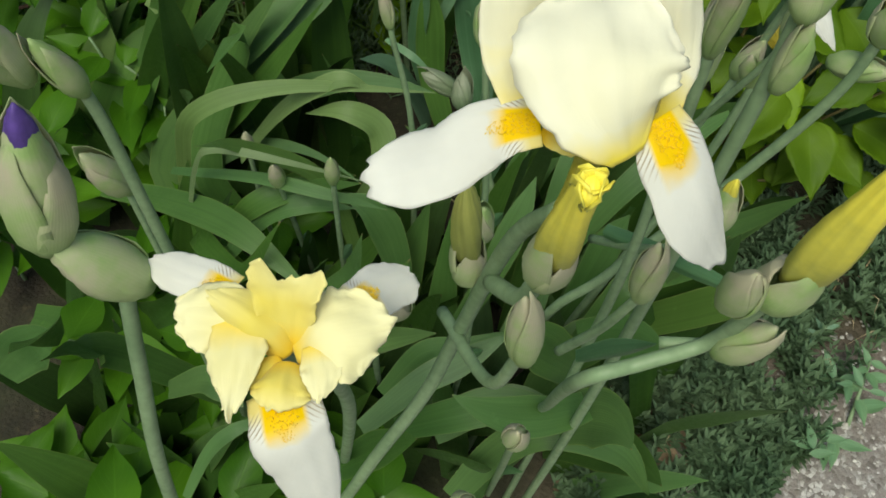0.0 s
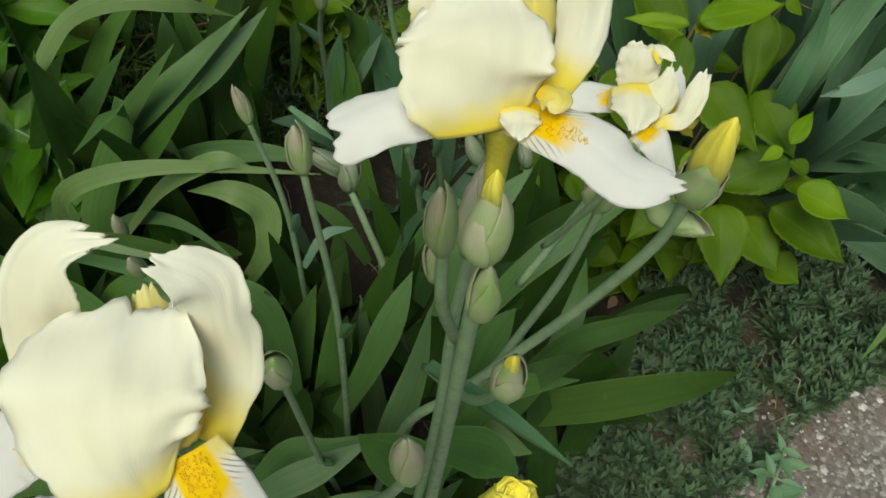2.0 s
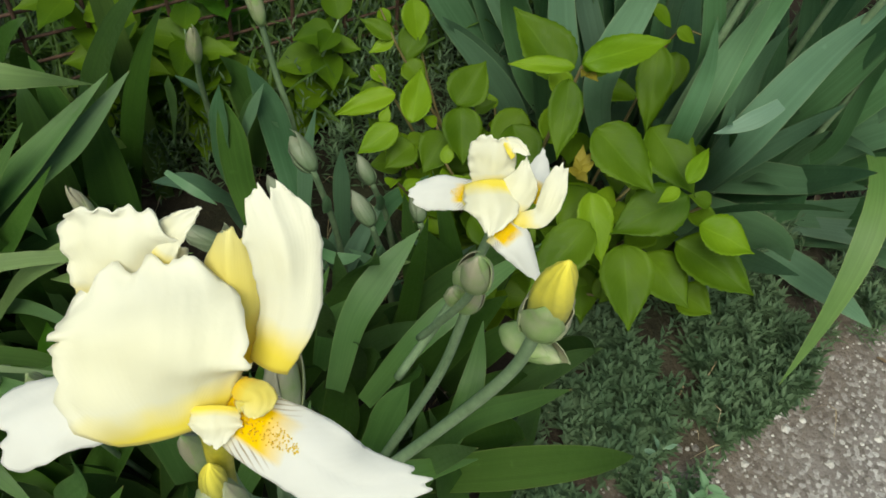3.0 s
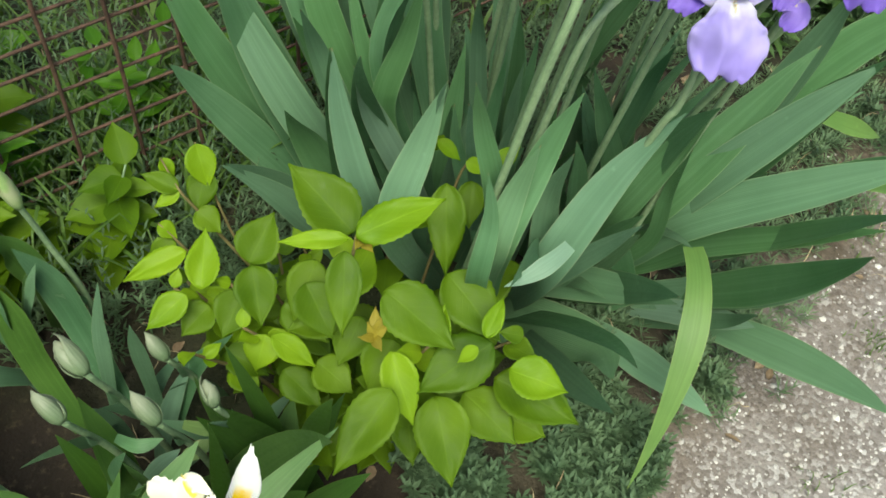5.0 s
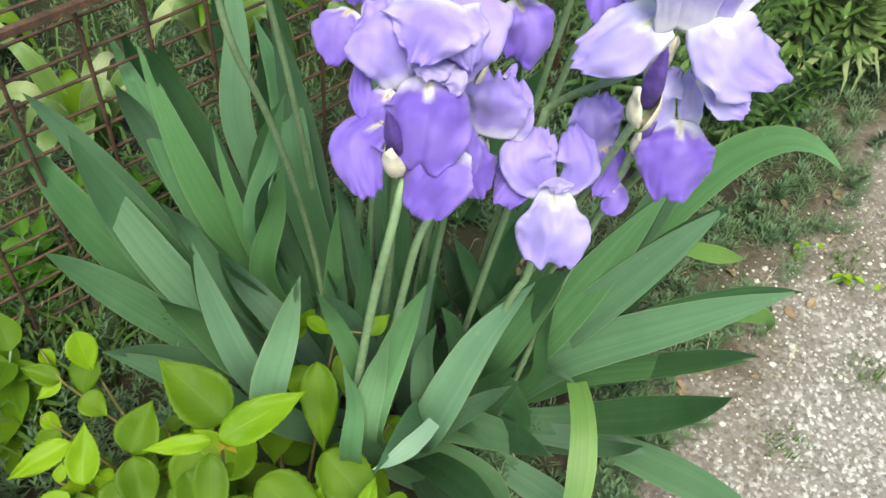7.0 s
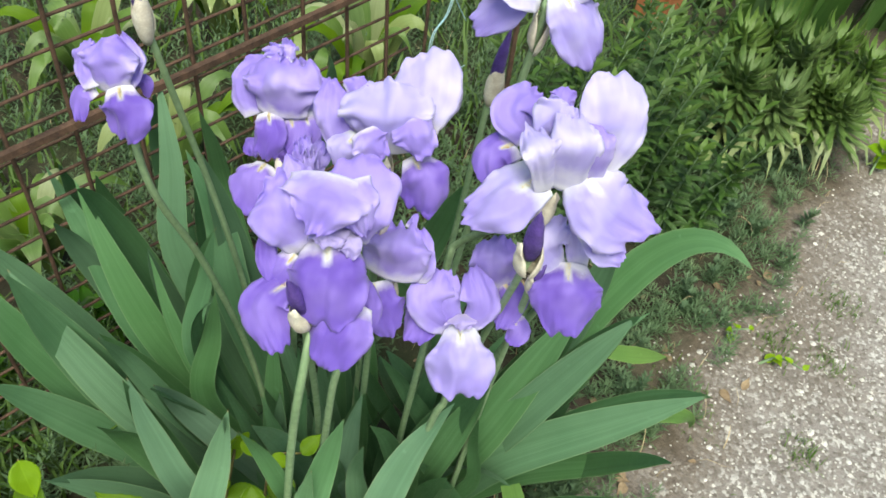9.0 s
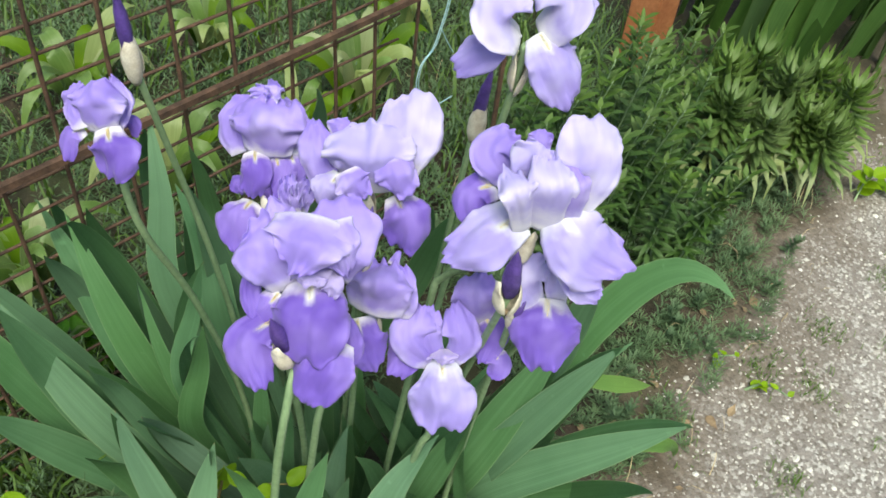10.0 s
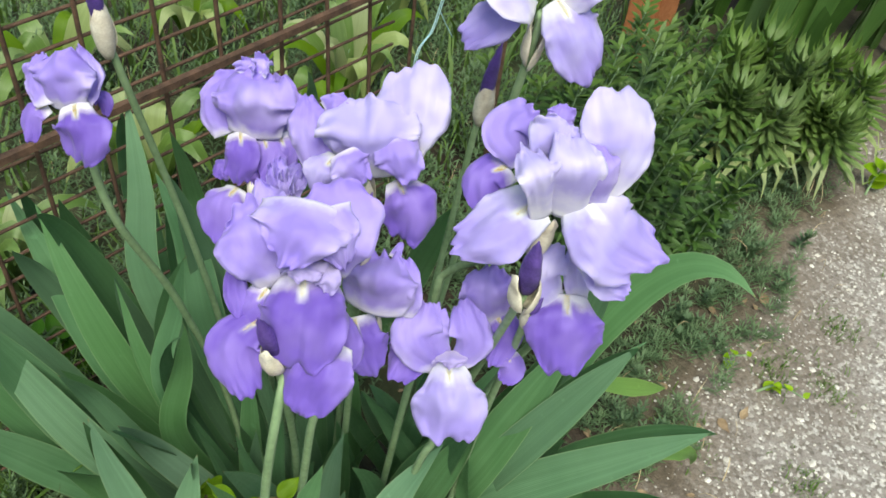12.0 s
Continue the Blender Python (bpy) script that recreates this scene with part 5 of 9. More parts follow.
sword(pale_leaves, [(0.524, 0.734, 0.280), (0.561, 0.775, 0.340), (0.580, 0.817, 0.380), (0.592, 0.875, 0.400)], 0.030, (-0.090, -0.287, 0.954), M_IRIS_W)
sword(pale_leaves, [(-0.090, 0.873, 0.300), (0.013, 0.803, 0.380), (0.096, 0.745, 0.420), (0.182, 0.681, 0.400)], 0.037, (-0.053, -0.309, 0.949), M_IRIS_W)
sword(pale_leaves, [(0.032, 0.793, 0.360), (0.054, 0.790, 0.460), (0.077, 0.783, 0.500), (0.137, 0.775, 0.500), (0.225, 0.784, 0.460)], 0.011, (-0.053, -0.309, 0.949), M_IRIS_L)
sword(pale_leaves, [(0.309, 0.582, 0.300), (0.352, 0.587, 0.360), (0.390, 0.585, 0.380), (0.441, 0.579, 0.370)], 0.042, (-0.053, -0.309, 0.949), M_IRIS_G)
sword(pale_leaves, [(0.420, 0.642, 0.260), (0.445, 0.664, 0.330), (0.482, 0.673, 0.360), (0.535, 0.661, 0.360)], 0.056, (-0.053, -0.309, 0.949), M_IRIS_W)
sword(pale_leaves, [(0.471, 0.837, 0.280), (0.522, 0.869, 0.360), (0.579, 0.906, 0.400), (0.660, 0.960, 0.420)], 0.035, (-0.053, -0.309, 0.949), M_IRIS_G)
sword(pale_leaves, [(0.438, 0.843, 0.300), (0.456, 0.884, 0.380), (0.486, 0.919, 0.420), (0.525, 0.956, 0.450)], 0.038, (-0.053, -0.309, 0.949), M_IRIS_G)
sword(pale_leaves, [(0.039, 1.013, 0.300), (0.099, 1.062, 0.380), (0.152, 1.094, 0.420), (0.206, 1.158, 0.460)], 0.039, (-0.053, -0.309, 0.949), M_IRIS_G)
sword(pale_leaves, [(0.146, 0.620, 0.360), (0.199, 0.606, 0.420), (0.243, 0.608, 0.440), (0.279, 0.615, 0.440)], 0.018, (-0.053, -0.309, 0.949), M_IRIS_W)
sword(pale_leaves, [(0.128, 0.568, 0.340), (0.162, 0.591, 0.400), (0.188, 0.600, 0.410), (0.230, 0.633, 0.420)], 0.024, (-0.053, -0.309, 0.949), M_IRIS_G)
sword(pale_leaves, [(0.253, 0.625, 0.300), (0.291, 0.644, 0.360), (0.331, 0.641, 0.380), (0.373, 0.653, 0.400)], 0.030, (-0.053, -0.309, 0.949), M_IRIS_G)
sword(pale_leaves, [(0.269, 0.586, 0.300), (0.323, 0.578, 0.360), (0.376, 0.584, 0.380), (0.448, 0.576, 0.380)], 0.042, (-0.068, -0.283, 0.957), M_IRIS_G)
sword(pale_leaves, [(0.331, 0.529, 0.260), (0.372, 0.558, 0.320), (0.423, 0.568, 0.360), (0.495, 0.555, 0.340), (0.537, 0.530, 0.280)], 0.045, (-0.068, -0.283, 0.957), M_IRIS_W)
sword(pale_leaves, [(0.234, 0.568, 0.340), (0.287, 0.592, 0.400), (0.328, 0.608, 0.420), (0.372, 0.630, 0.440)], 0.032, (-0.068, -0.283, 0.957), M_IRIS_G)
sword(pale_leaves, [(0.070, 0.787, 0.340), (0.102, 0.785, 0.400), (0.149, 0.799, 0.420), (0.218, 0.827, 0.400)], 0.033, (-0.068, -0.283, 0.957), M_IRIS_W)
sword(pale_leaves, [(0.045, 0.592, 0.360), (0.085, 0.587, 0.400), (0.109, 0.573, 0.410), (0.125, 0.561, 0.400)], 0.033, (-0.068, -0.283, 0.957), M_IRIS_W)
sword(pale_leaves, [(0.452, 0.663, 0.360), (0.476, 0.678, 0.420), (0.501, 0.694, 0.440), (0.573, 0.717, 0.420)], 0.034, (-0.068, -0.283, 0.957), M_IRIS_W)
sword(pale_leaves, [(0.087, 0.474, 0.400), (0.108, 0.501, 0.440), (0.132, 0.515, 0.460), (0.160, 0.526, 0.460)], 0.014, (-0.068, -0.283, 0.957), M_IRIS_G)
sword(pale_leaves, [(-0.017, 0.912, 0.126), (0.003, 0.902, 0.326), (0.033, 0.892, 0.426), (0.132, 0.908, 0.458), (0.294, 0.932, 0.437)], 0.024, (0.050, -0.620, 0.780), M_IRIS_L)

for k in range(30):
    # more leaves filling the violet clump
    a = rnd.uniform(0, 6.28)
    b = Vector((1.02 + 0.30 * math.cos(a) * rnd.random(), 1.42 + 0.16 * math.sin(a) * rnd.random(), 0.02))
    spread = (b - Vector((1.02, 1.38, 0.02))) * rnd.uniform(0.2, 0.7) + Vector((rnd.uniform(-0.10, 0.12), rnd.uniform(-0.10, 0.10), 0))
    h = rnd.uniform(0.28, 0.46)
    leaf(violet_leaves, b, b + spread * 0.4 + UP * h * 0.65, b + spread + UP * h, rnd.uniform(0.034, 0.052), (rnd.uniform(-0.9, 0.5), -0.75, 0.4))
# a leaf that bows over and hangs down to the gravel
leaf(violet_leaves, (1.08, 1.34, 0.02), (1.14, 1.30, 0.30), (1.195, 1.200, 0.285), 0.040, (-0.1, -0.9, 0.2))
leaf(violet_leaves, (1.195, 1.205, 0.285), (1.165, 1.06, 0.33), (1.074, 0.951, 0.070), 0.041, (-0.2, -0.5, 0.9), M_IRIS_Y, name="leaf")
leaf(violet_leaves, (0.99, 1.24, 0.20), (0.95, 1.18, 0.42), (0.839, 1.027, 0.545), 0.036, (0.5, -0.5, 0.8))

for k in range(110):
    # more leaves filling the pale clump; the darkest colour paints shade into its gaps
    x, y = rnd.uniform(-0.12, 0.66), rnd.uniform(0.52, 1.08)
    if path_side(x, y) > -0.02:
        continue
    b = Vector((x, y, 0.01))
    spread = Vector((rnd.uniform(-0.12, 0.16), rnd.uniform(-0.10, 0.12), 0))
    h = rnd.uniform(0.18, 0.36)
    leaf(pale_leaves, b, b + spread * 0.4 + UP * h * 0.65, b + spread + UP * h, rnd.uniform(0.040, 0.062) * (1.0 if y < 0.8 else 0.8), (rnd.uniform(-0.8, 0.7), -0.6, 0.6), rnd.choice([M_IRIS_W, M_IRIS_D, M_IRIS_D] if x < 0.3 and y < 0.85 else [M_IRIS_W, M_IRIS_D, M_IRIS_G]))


def stalk_thing(label, base):
    return thing("iris_stalk", label, "iris", base, group="irises in the bed")


# ---- pale iris: flowering stalks ----

# low wide-open bloom
st = stalk_thing("opening iris, spread pale yellow standards, white falls, orange beards", (0.20, 0.62, 0))
A = Vector((0.215, 0.385, 0.882))
stem_part(st, [(0.20, 0.62, 0), (0.225, 0.50, 0.45), (0.235, 0.42, 0.75), A - UP * 0.012])
sheet(st, "fall", YELLOW, [(0.1935, 0.3981, 0.8939), (0.1756, 0.4086, 0.8876), (0.1548, 0.4196, 0.8802)], [0.0150, 0.0182, 0.0127], (-0.066, -0.327, 0.943), 301, cup=-0.3, ruffle=0.03, round=0.25)
sheet(st, "fall", YELLOW, [(0.2420, 0.3980, 0.8922), (0.2538, 0.4110, 0.8847), (0.2655, 0.4218, 0.8770)], [0.0162, 0.0213, 0.0176], (-0.066, -0.327, 0.943), 302, cup=-0.3, ruffle=0.04, round=0.25)
sheet(st, "fall", YELLOW, [(0.2169, 0.3545, 0.9027), (0.2221, 0.3379, 0.8994), (0.2287, 0.3302, 0.8781), (0.2347, 0.3223, 0.8493)], [0.0232, 0.0253, 0.0232, 0.0207], (-0.066, -0.327, 0.943), 303, cup=-0.3, ruffle=0.03, round=0.4)
sheet(st, "style_arm", YELLOW, [(0.2188, 0.3737, 0.8999), (0.2181, 0.3814, 0.9168), (0.2192, 0.3877, 0.9294)], [0.0053, 0.0221, 0.0275], (-0.066, -0.327, 0.943), 304, cup=0.3, ruffle=0.05, inner=True, horn=0.55, round=0.15)
sheet(st, "style_arm", YELLOW, [(0.2191, 0.3701, 0.8987), (0.2079, 0.3765, 0.9142), (0.1901, 0.3853, 0.9164)], [0.0115, 0.0214, 0.0124], (-0.066, -0.327, 0.943), 305, cup=-0.7, ruffle=0.05, inner=True, round=0.45)
sheet(st, "standard", LEMON, [(0.2090, 0.3765, 0.9035), (0.1929, 0.3791, 0.9101), (0.1757, 0.3808, 0.9053)], [0.0146, 0.0258, 0.0191], (-0.066, -0.327, 0.943), 306, cup=-0.2, ruffle=0.1, round=0.3)
sheet(st, "standard", LEMON, [(0.2011, 0.3792, 0.9107), (0.2006, 0.3618, 0.9089), (0.2011, 0.3414, 0.9039)], [0.0181, 0.0193, 0.0060], (-0.066, -0.327, 0.943), 307, cup=-0.25, ruffle=0.08, round=0.75)
sheet(st, "standard", LEMON, [(0.2207, 0.3715, 0.8998), (0.2356, 0.3726, 0.9134), (0.2561, 0.3788, 0.9105)], [0.0116, 0.0311, 0.0257], (-0.066, -0.327, 0.943), 308, cup=-0.15, ruffle=0.1, round=0.4)
sheet(st, "standard", LEMON, [(0.2294, 0.3710, 0.9072), (0.2319, 0.3589, 0.9090), (0.2325, 0.3485, 0.9070)], [0.0101, 0.0141, 0.0053], (-0.066, -0.327, 0.943), 309, cup=-0.2, ruffle=0.1, round=0.6)
sheet(st, "style_arm", YELLOW, [(0.2198, 0.3656, 0.9031), (0.2182, 0.3537, 0.9083), (0.2173, 0.3455, 0.9053)], [0.0109, 0.0209, 0.0185], (-0.066, -0.327, 0.943), 310, cup=-0.45, ruffle=0.07, inner=True, round=0.35)
sheet(st, "style_arm", YELLOW, [(0.2169, 0.3674, 0.8992), (0.2096, 0.3612, 0.9019), (0.2045, 0.3551, 0.9000)], [0.0062, 0.0091, 0.0041], (-0.066, -0.327, 0.943), 311, cup=-0.4, ruffle=0.08, inner=True)

# tall bloom with flaring standards
st = stalk_thing("iris in full bloom, cream standards, white falls and orange beards", (0.28, 0.70, 0))
stem_part(st, [(0.18, 0.49, 0), (0.205, 0.46, 0.34), (0.245, 0.450, 0.556), (0.279, 0.453, 0.682), (0.294, 0.452, 0.775), (0.303, 0.425, 0.90), (0.312, 0.400, 0.960)])
part("flower_tube", mesh_of("flower_tube", *spindle((0.312, 0.400, 0.955), (0.315, 0.397, 1.000), 0.0048, [0.8, 0.7, 0.8, 1.3])), M_TUBE_Y, st)
sheet(st, "fall", YELLOW, [(0.2974, 0.4008, 1.0026), (0.2829, 0.4025, 0.9950), (0.2663, 0.4000, 0.9810), (0.2447, 0.4032, 0.9672)], [0.0142, 0.0197, 0.0221, 0.0249], (-0.046, -0.353, 0.935), 381, cup=-0.25, ruffle=0.03, round=0.22)
sheet(st, "fall", YELLOW, [(0.3307, 0.3976, 1.0104), (0.3388, 0.3882, 1.0016), (0.3499, 0.3805, 0.9843), (0.3630, 0.3800, 0.9622)], [0.0160, 0.0206, 0.0225, 0.0221], (-0.046, -0.353, 0.935), 382, cup=-0.25, ruffle=0.025, round=0.4)
sheet(st, "standard", YELLOW, [(0.3222, 0.3861, 1.0049), (0.3151, 0.3922, 1.0187), (0.3122, 0.4053, 1.0289), (0.3134, 0.4309, 1.0283)], [0.0101, 0.0337, 0.0435, 0.0453, 0.0391], (-0.046, -0.353, 0.935), 383, cup=-0.16, ruffle=0.06, round=0.26)
sheet(st, "standard", YELLOW, [(0.2971, 0.4051, 0.9958), (0.2896, 0.4210, 1.0115), (0.2882, 0.4299, 1.0298), (0.2941, 0.4373, 1.0398), (0.3078, 0.4400, 1.0431)], [0.0131, 0.0195, 0.0198, 0.0157, 0.0056], (-0.046, -0.353, 0.935), 384, cup=-0.2, ruffle=0.05, round=0.5)
sheet(st, "standard", YELLOW, [(0.3349, 0.4054, 0.9988), (0.3382, 0.4212, 1.0110), (0.3364, 0.4272, 1.0272), (0.3333, 0.4299, 1.0412), (0.3222, 0.4302, 1.0498)], [0.0093, 0.0148, 0.0141, 0.0200, 0.0148], (-0.046, -0.353, 0.935), 385, cup=-0.2, ruffle=0.05, round=0.5)
sheet(st, "style_arm", YELLOW, [(0.3214, 0.4117, 1.0007), (0.3176, 0.4249, 1.0143), (0.3148, 0.4354, 1.0286)], [0.0100, 0.0153, 0.0077], (-0.069, -0.346, 0.936), 386, cup=-0.8, ruffle=0.03, inner=True, round=0.4)
sheet(st, "style_arm", YELLOW, [(0.3304, 0.4136, 1.0097), (0.3261, 0.4041, 1.0127), (0.3213, 0.3995, 1.0118)], [0.0065, 0.0123, 0.0084], (-0.069, -0.346, 0.936), 387, cup=-0.5, ruffle=0.1, inner=True, round=0.5)
sheet(st, "style_arm", YELLOW, [(0.2993, 0.4023, 0.9987), (0.3067, 0.3981, 0.9983), (0.3145, 0.3963, 0.9996)], [0.0076, 0.0088, 0.0057], (-0.046, -0.353, 0.935), 388, cup=-0.4, ruffle=0.05, inner=True)
bud(st, (0.311, 0.398, 0.915), (0.310, 0.374, 1.008), 0.0082, M_BUD_Y, 0.42, open_tip=True)
bud(st, (0.293, 0.452, 0.824), (0.285, 0.452, 0.906), 0.0078, M_BUD_O, 0.45)
bud(st, (0.312, 0.388, 0.868), (0.303, 0.384, 0.932), 0.0072)
bud(st, (0.322, 0.440, 0.858), (0.326, 0.436, 0.900), 0.0065)
stem_part(st, [(0.285, 0.47, 0.76), (0.305, 0.41, 0.80), (0.311, 0.390, 0.87)], 0.0036, 0.003)
stem_part(st, [(0.300, 0.43, 0.86), (0.308, 0.405, 0.89), (0.311, 0.398, 0.92)], 0.0042, 0.0038)

# highest bloom, domed
st = stalk_thing("tall iris in full bloom, domed yellow standards, flared white falls", (0.42, 0.72, 0))
stem_part(st, [(0.42, 0.57, 0), (0.42, 0.53, 0.45), (0.414, 0.502, 0.80), (0.412, 0.496, 0.94), (0.411, 0.499, 0.985)], 0.0046, 0.0034)
part("flower_tube", mesh_of("flower_tube", *spindle((0.411, 0.499, 0.975), (0.4106, 0.509, 1.022), 0.0050, [0.8, 0.7, 0.8, 1.3])), M_TUBE_Y, st)
sheet(st, "fall", YELLOW, [(0.3955, 0.5109, 1.0254), (0.3749, 0.5067, 1.0230), (0.3545, 0.5058, 1.0109)], [0.0137, 0.0189, 0.0192], (-0.088, -0.331, 0.939), 401, cup=-0.3, ruffle=0.03, round=0.12, notch=0.1)
sheet(st, "fall", YELLOW, [(0.4124, 0.5076, 1.0296), (0.4323, 0.4919, 1.0355), (0.4475, 0.4847, 1.0297), (0.4651, 0.4868, 1.0256)], [0.0143, 0.0174, 0.0174, 0.0112], (-0.088, -0.331, 0.939), 402, cup=-0.3, ruffle=0.03, round=0.3)
sheet(st, "standard", YELLOW, [(0.4033, 0.4983, 1.0274), (0.3992, 0.5047, 1.0421), (0.3985, 0.5155, 1.0515), (0.3958, 0.5317, 1.0536)], [0.0230, 0.0384, 0.0430, 0.0409, 0.0369], (-0.088, -0.331, 0.939), 403, cup=-0.16, ruffle=0.05, round=0.22)
sheet(st, "standard", YELLOW, [(0.4136, 0.5026, 1.0360), (0.4134, 0.4975, 1.0350), (0.4134, 0.4944, 1.0306)], [0.0108, 0.0114, 0.0077], (-0.088, -0.331, 0.939), 404, cup=-0.35, ruffle=0.06, round=0.5)
sheet(st, "standard", YELLOW, [(0.3929, 0.5272, 1.0383), (0.3904, 0.5337, 1.0532), (0.3907, 0.5401, 1.0635)], [0.0234, 0.0266, 0.0234], (-0.088, -0.331, 0.939), 405, cup=-0.2, ruffle=0.07, round=0.35)
sheet(st, "standard", YELLOW, [(0.3964, 0.5345, 1.0507), (0.4024, 0.5375, 1.0580), (0.4099, 0.5408, 1.0633)], [0.0109, 0.0075, 0.0019], (-0.088, -0.331, 0.939), 406, cup=-0.4, ruffle=0.05, round=0.5)
sheet(st, "standard", YELLOW, [(0.4250, 0.5137, 1.0324), (0.4299, 0.5226, 1.0472), (0.4295, 0.5314, 1.0614), (0.4244, 0.5401, 1.0715)], [0.0093, 0.0149, 0.0161, 0.0161], (-0.088, -0.331, 0.939), 407, cup=-0.3, ruffle=0.05, round=0.35)
sheet(st, "style_arm", YELLOW, [(0.4170, 0.5150, 1.0313), (0.4159, 0.5279, 1.0458), (0.4160, 0.5384, 1.0599)], [0.0089, 0.0146, 0.0073], (-0.088, -0.331, 0.939), 408, cup=-0.7, ruffle=0.03, inner=True, round=0.5)
sheet(st, "style_arm", YELLOW, [(0.4187, 0.5059, 1.0411), (0.4230, 0.5015, 1.0422), (0.4223, 0.4977, 1.0396)], [0.0046, 0.0091, 0.0061], (-0.088, -0.331, 0.939), 409, cup=-0.5, ruffle=0.08, inner=True, round=0.5)
bud(st, (0.411, 0.491, 0.968), (0.410, 0.497, 1.012), 0.0074, M_BUD_Y, 0.22)
bud(st, (0.414, 0.490, 0.930), (0.413, 0.486, 0.976), 0.0060)
bud(st, (0.400, 0.535, 0.905), (0.394, 0.520, 0.975), 0.0065)
stem_part(st, [(0.418, 0.56, 0.78), (0.405, 0.54, 0.85), (0.400, 0.535, 0.91)], 0.0036, 0.003)

# small twisted bloom on a leaning stalk
st = stalk_thing("small iris bloom on a leaning stalk, twisted yellow standards, white falls", (0.48, 0.86, 0))
D = Vector((0.546, 0.752, 0.784))
stem_part(st, [(0.37, 0.68, 0), (0.40, 0.655, 0.40), (0.444, 0.645, 0.526), (0.507, 0.645, 0.665), (0.538, 0.635, 0.776), (0.544, 0.633, 0.84)])
stem_part(st, [(0.49, 0.735, 0.56), (0.53, 0.757, 0.66), D - UP * 0.01], 0.0036, 0.0034)
sheet(st, "fall", YELLOW, [(0.5289, 0.7646, 0.7705), (0.5076, 0.7725, 0.7616), (0.4876, 0.7758, 0.7535)], [0.0179, 0.0218, 0.0179], (-0.088, -0.331, 0.939), 421, cup=-0.3, ruffle=0.03, round=0.3)
sheet(st, "fall", YELLOW, [(0.5671, 0.7691, 0.7566), (0.5751, 0.7919, 0.7568), (0.5806, 0.8118, 0.7584)], [0.0160, 0.0168, 0.0072], (-0.088, -0.331, 0.939), 422, cup=-0.3, ruffle=0.03, round=0.6)
sheet(st, "fall", YELLOW, [(0.5421, 0.7386, 0.7713), (0.5536, 0.7258, 0.7687), (0.5695, 0.7119, 0.7466)], [0.0233, 0.0203, 0.0068], (-0.088, -0.331, 0.939), 423, cup=-0.35, ruffle=0.03, round=0.5)
sheet(st, "standard", YELLOW, [(0.5378, 0.7665, 0.7749), (0.5375, 0.7734, 0.7915), (0.5380, 0.7797, 0.8090)], [0.0195, 0.0293, 0.0248], (-0.088, -0.331, 0.939), 424, cup=-0.3, ruffle=0.08, round=0.25)
sheet(st, "standard", YELLOW, [(0.5438, 0.7757, 0.8032), (0.5492, 0.7760, 0.8076), (0.5582, 0.7692, 0.8051)], [0.0148, 0.0096, 0.0037], (-0.088, -0.331, 0.939), 425, cup=-0.3, ruffle=0.08)
sheet(st, "standard", YELLOW, [(0.5370, 0.7662, 0.7843), (0.5368, 0.7428, 0.7832), (0.5349, 0.7292, 0.7729)], [0.0313, 0.0298, 0.0060], (-0.088, -0.331, 0.939), 426, cup=-0.35, ruffle=0.06, round=0.6)
sheet(st, "standard", YELLOW, [(0.5482, 0.7474, 0.7729), (0.5552, 0.7582, 0.7879), (0.5576, 0.7714, 0.7993)], [0.0135, 0.0209, 0.0052], (-0.088, -0.331, 0.939), 427, cup=-0.5, ruffle=0.06, round=0.6)
sheet(st, "standard", YELLOW, [(0.5506, 0.7429, 0.7726), (0.5668, 0.7413, 0.7803), (0.5733, 0.7491, 0.7945), (0.5773, 0.7595, 0.8078)], [0.0081, 0.0126, 0.0148, 0.0155], (-0.088, -0.331, 0.939), 428, cup=-0.4, ruffle=0.08, round=0.4)
sheet(st, "style_arm", YELLOW, [(0.5313, 0.7648, 0.7780), (0.5256, 0.7572, 0.7748), (0.5252, 0.7522, 0.7691)], [0.0091, 0.0129, 0.0061], (-0.088, -0.331, 0.939), 429, cup=-0.4, ruffle=0.06, inner=True)
bud(st, (0.545, 0.634, 0.828), (0.543, 0.626, 0.908), 0.0115, M_BUD_Y, 0.42, flare=0.35)
bud(st, (0.535, 0.655, 0.790), (0.562, 0.622, 0.812), 0.0090)
bud(st, (0.532, 0.760, 0.665), (0.538, 0.750, 0.720), 0.0100)

# stalks that carry only buds
st = stalk_thing("iris stalk with fat mauve-green buds, one showing yellow", (0.36, 0.66, 0))
stem_part(st, [(0.45, 0.73, 0), (0.42, 0.635, 0.25), (0.385, 0.521, 0.52), (0.352, 0.420, 0.780), (0.378, 0.417, 0.812), (0.408, 0.424, 0.822), (0.414, 0.418, 0.860), (0.414, 0.412, 0.892)], 0.0044, 0.0036)
bud(st, (0.413, 0.411, 0.885), (0.419, 0.400, 0.988), 0.0104, M_BUD_Y, 0.60, open_tip=True, flare=0.25)
bud(st, (0.398, 0.412, 0.880), (0.392, 0.398, 0.930), 0.0085)
stem_part(st, [(0.39, 0.43, 0.81), (0.415, 0.425, 0.82), (0.420, 0.420, 0.83)], 0.0036, 0.003)
bud(st, (0.416, 0.422, 0.818), (0.428, 0.412, 0.866), 0.0095)
stem_part(st, [(0.37, 0.50, 0.66), (0.386, 0.487, 0.72), (0.396, 0.481, 0.770)], 0.0034, 0.003)
bud(st, (0.397, 0.482, 0.765), (0.391, 0.479, 0.832), 0.0085)
bract(st, (0.372, 0.47, 0.71), (0.395, 0.44, 0.79), 0.014)

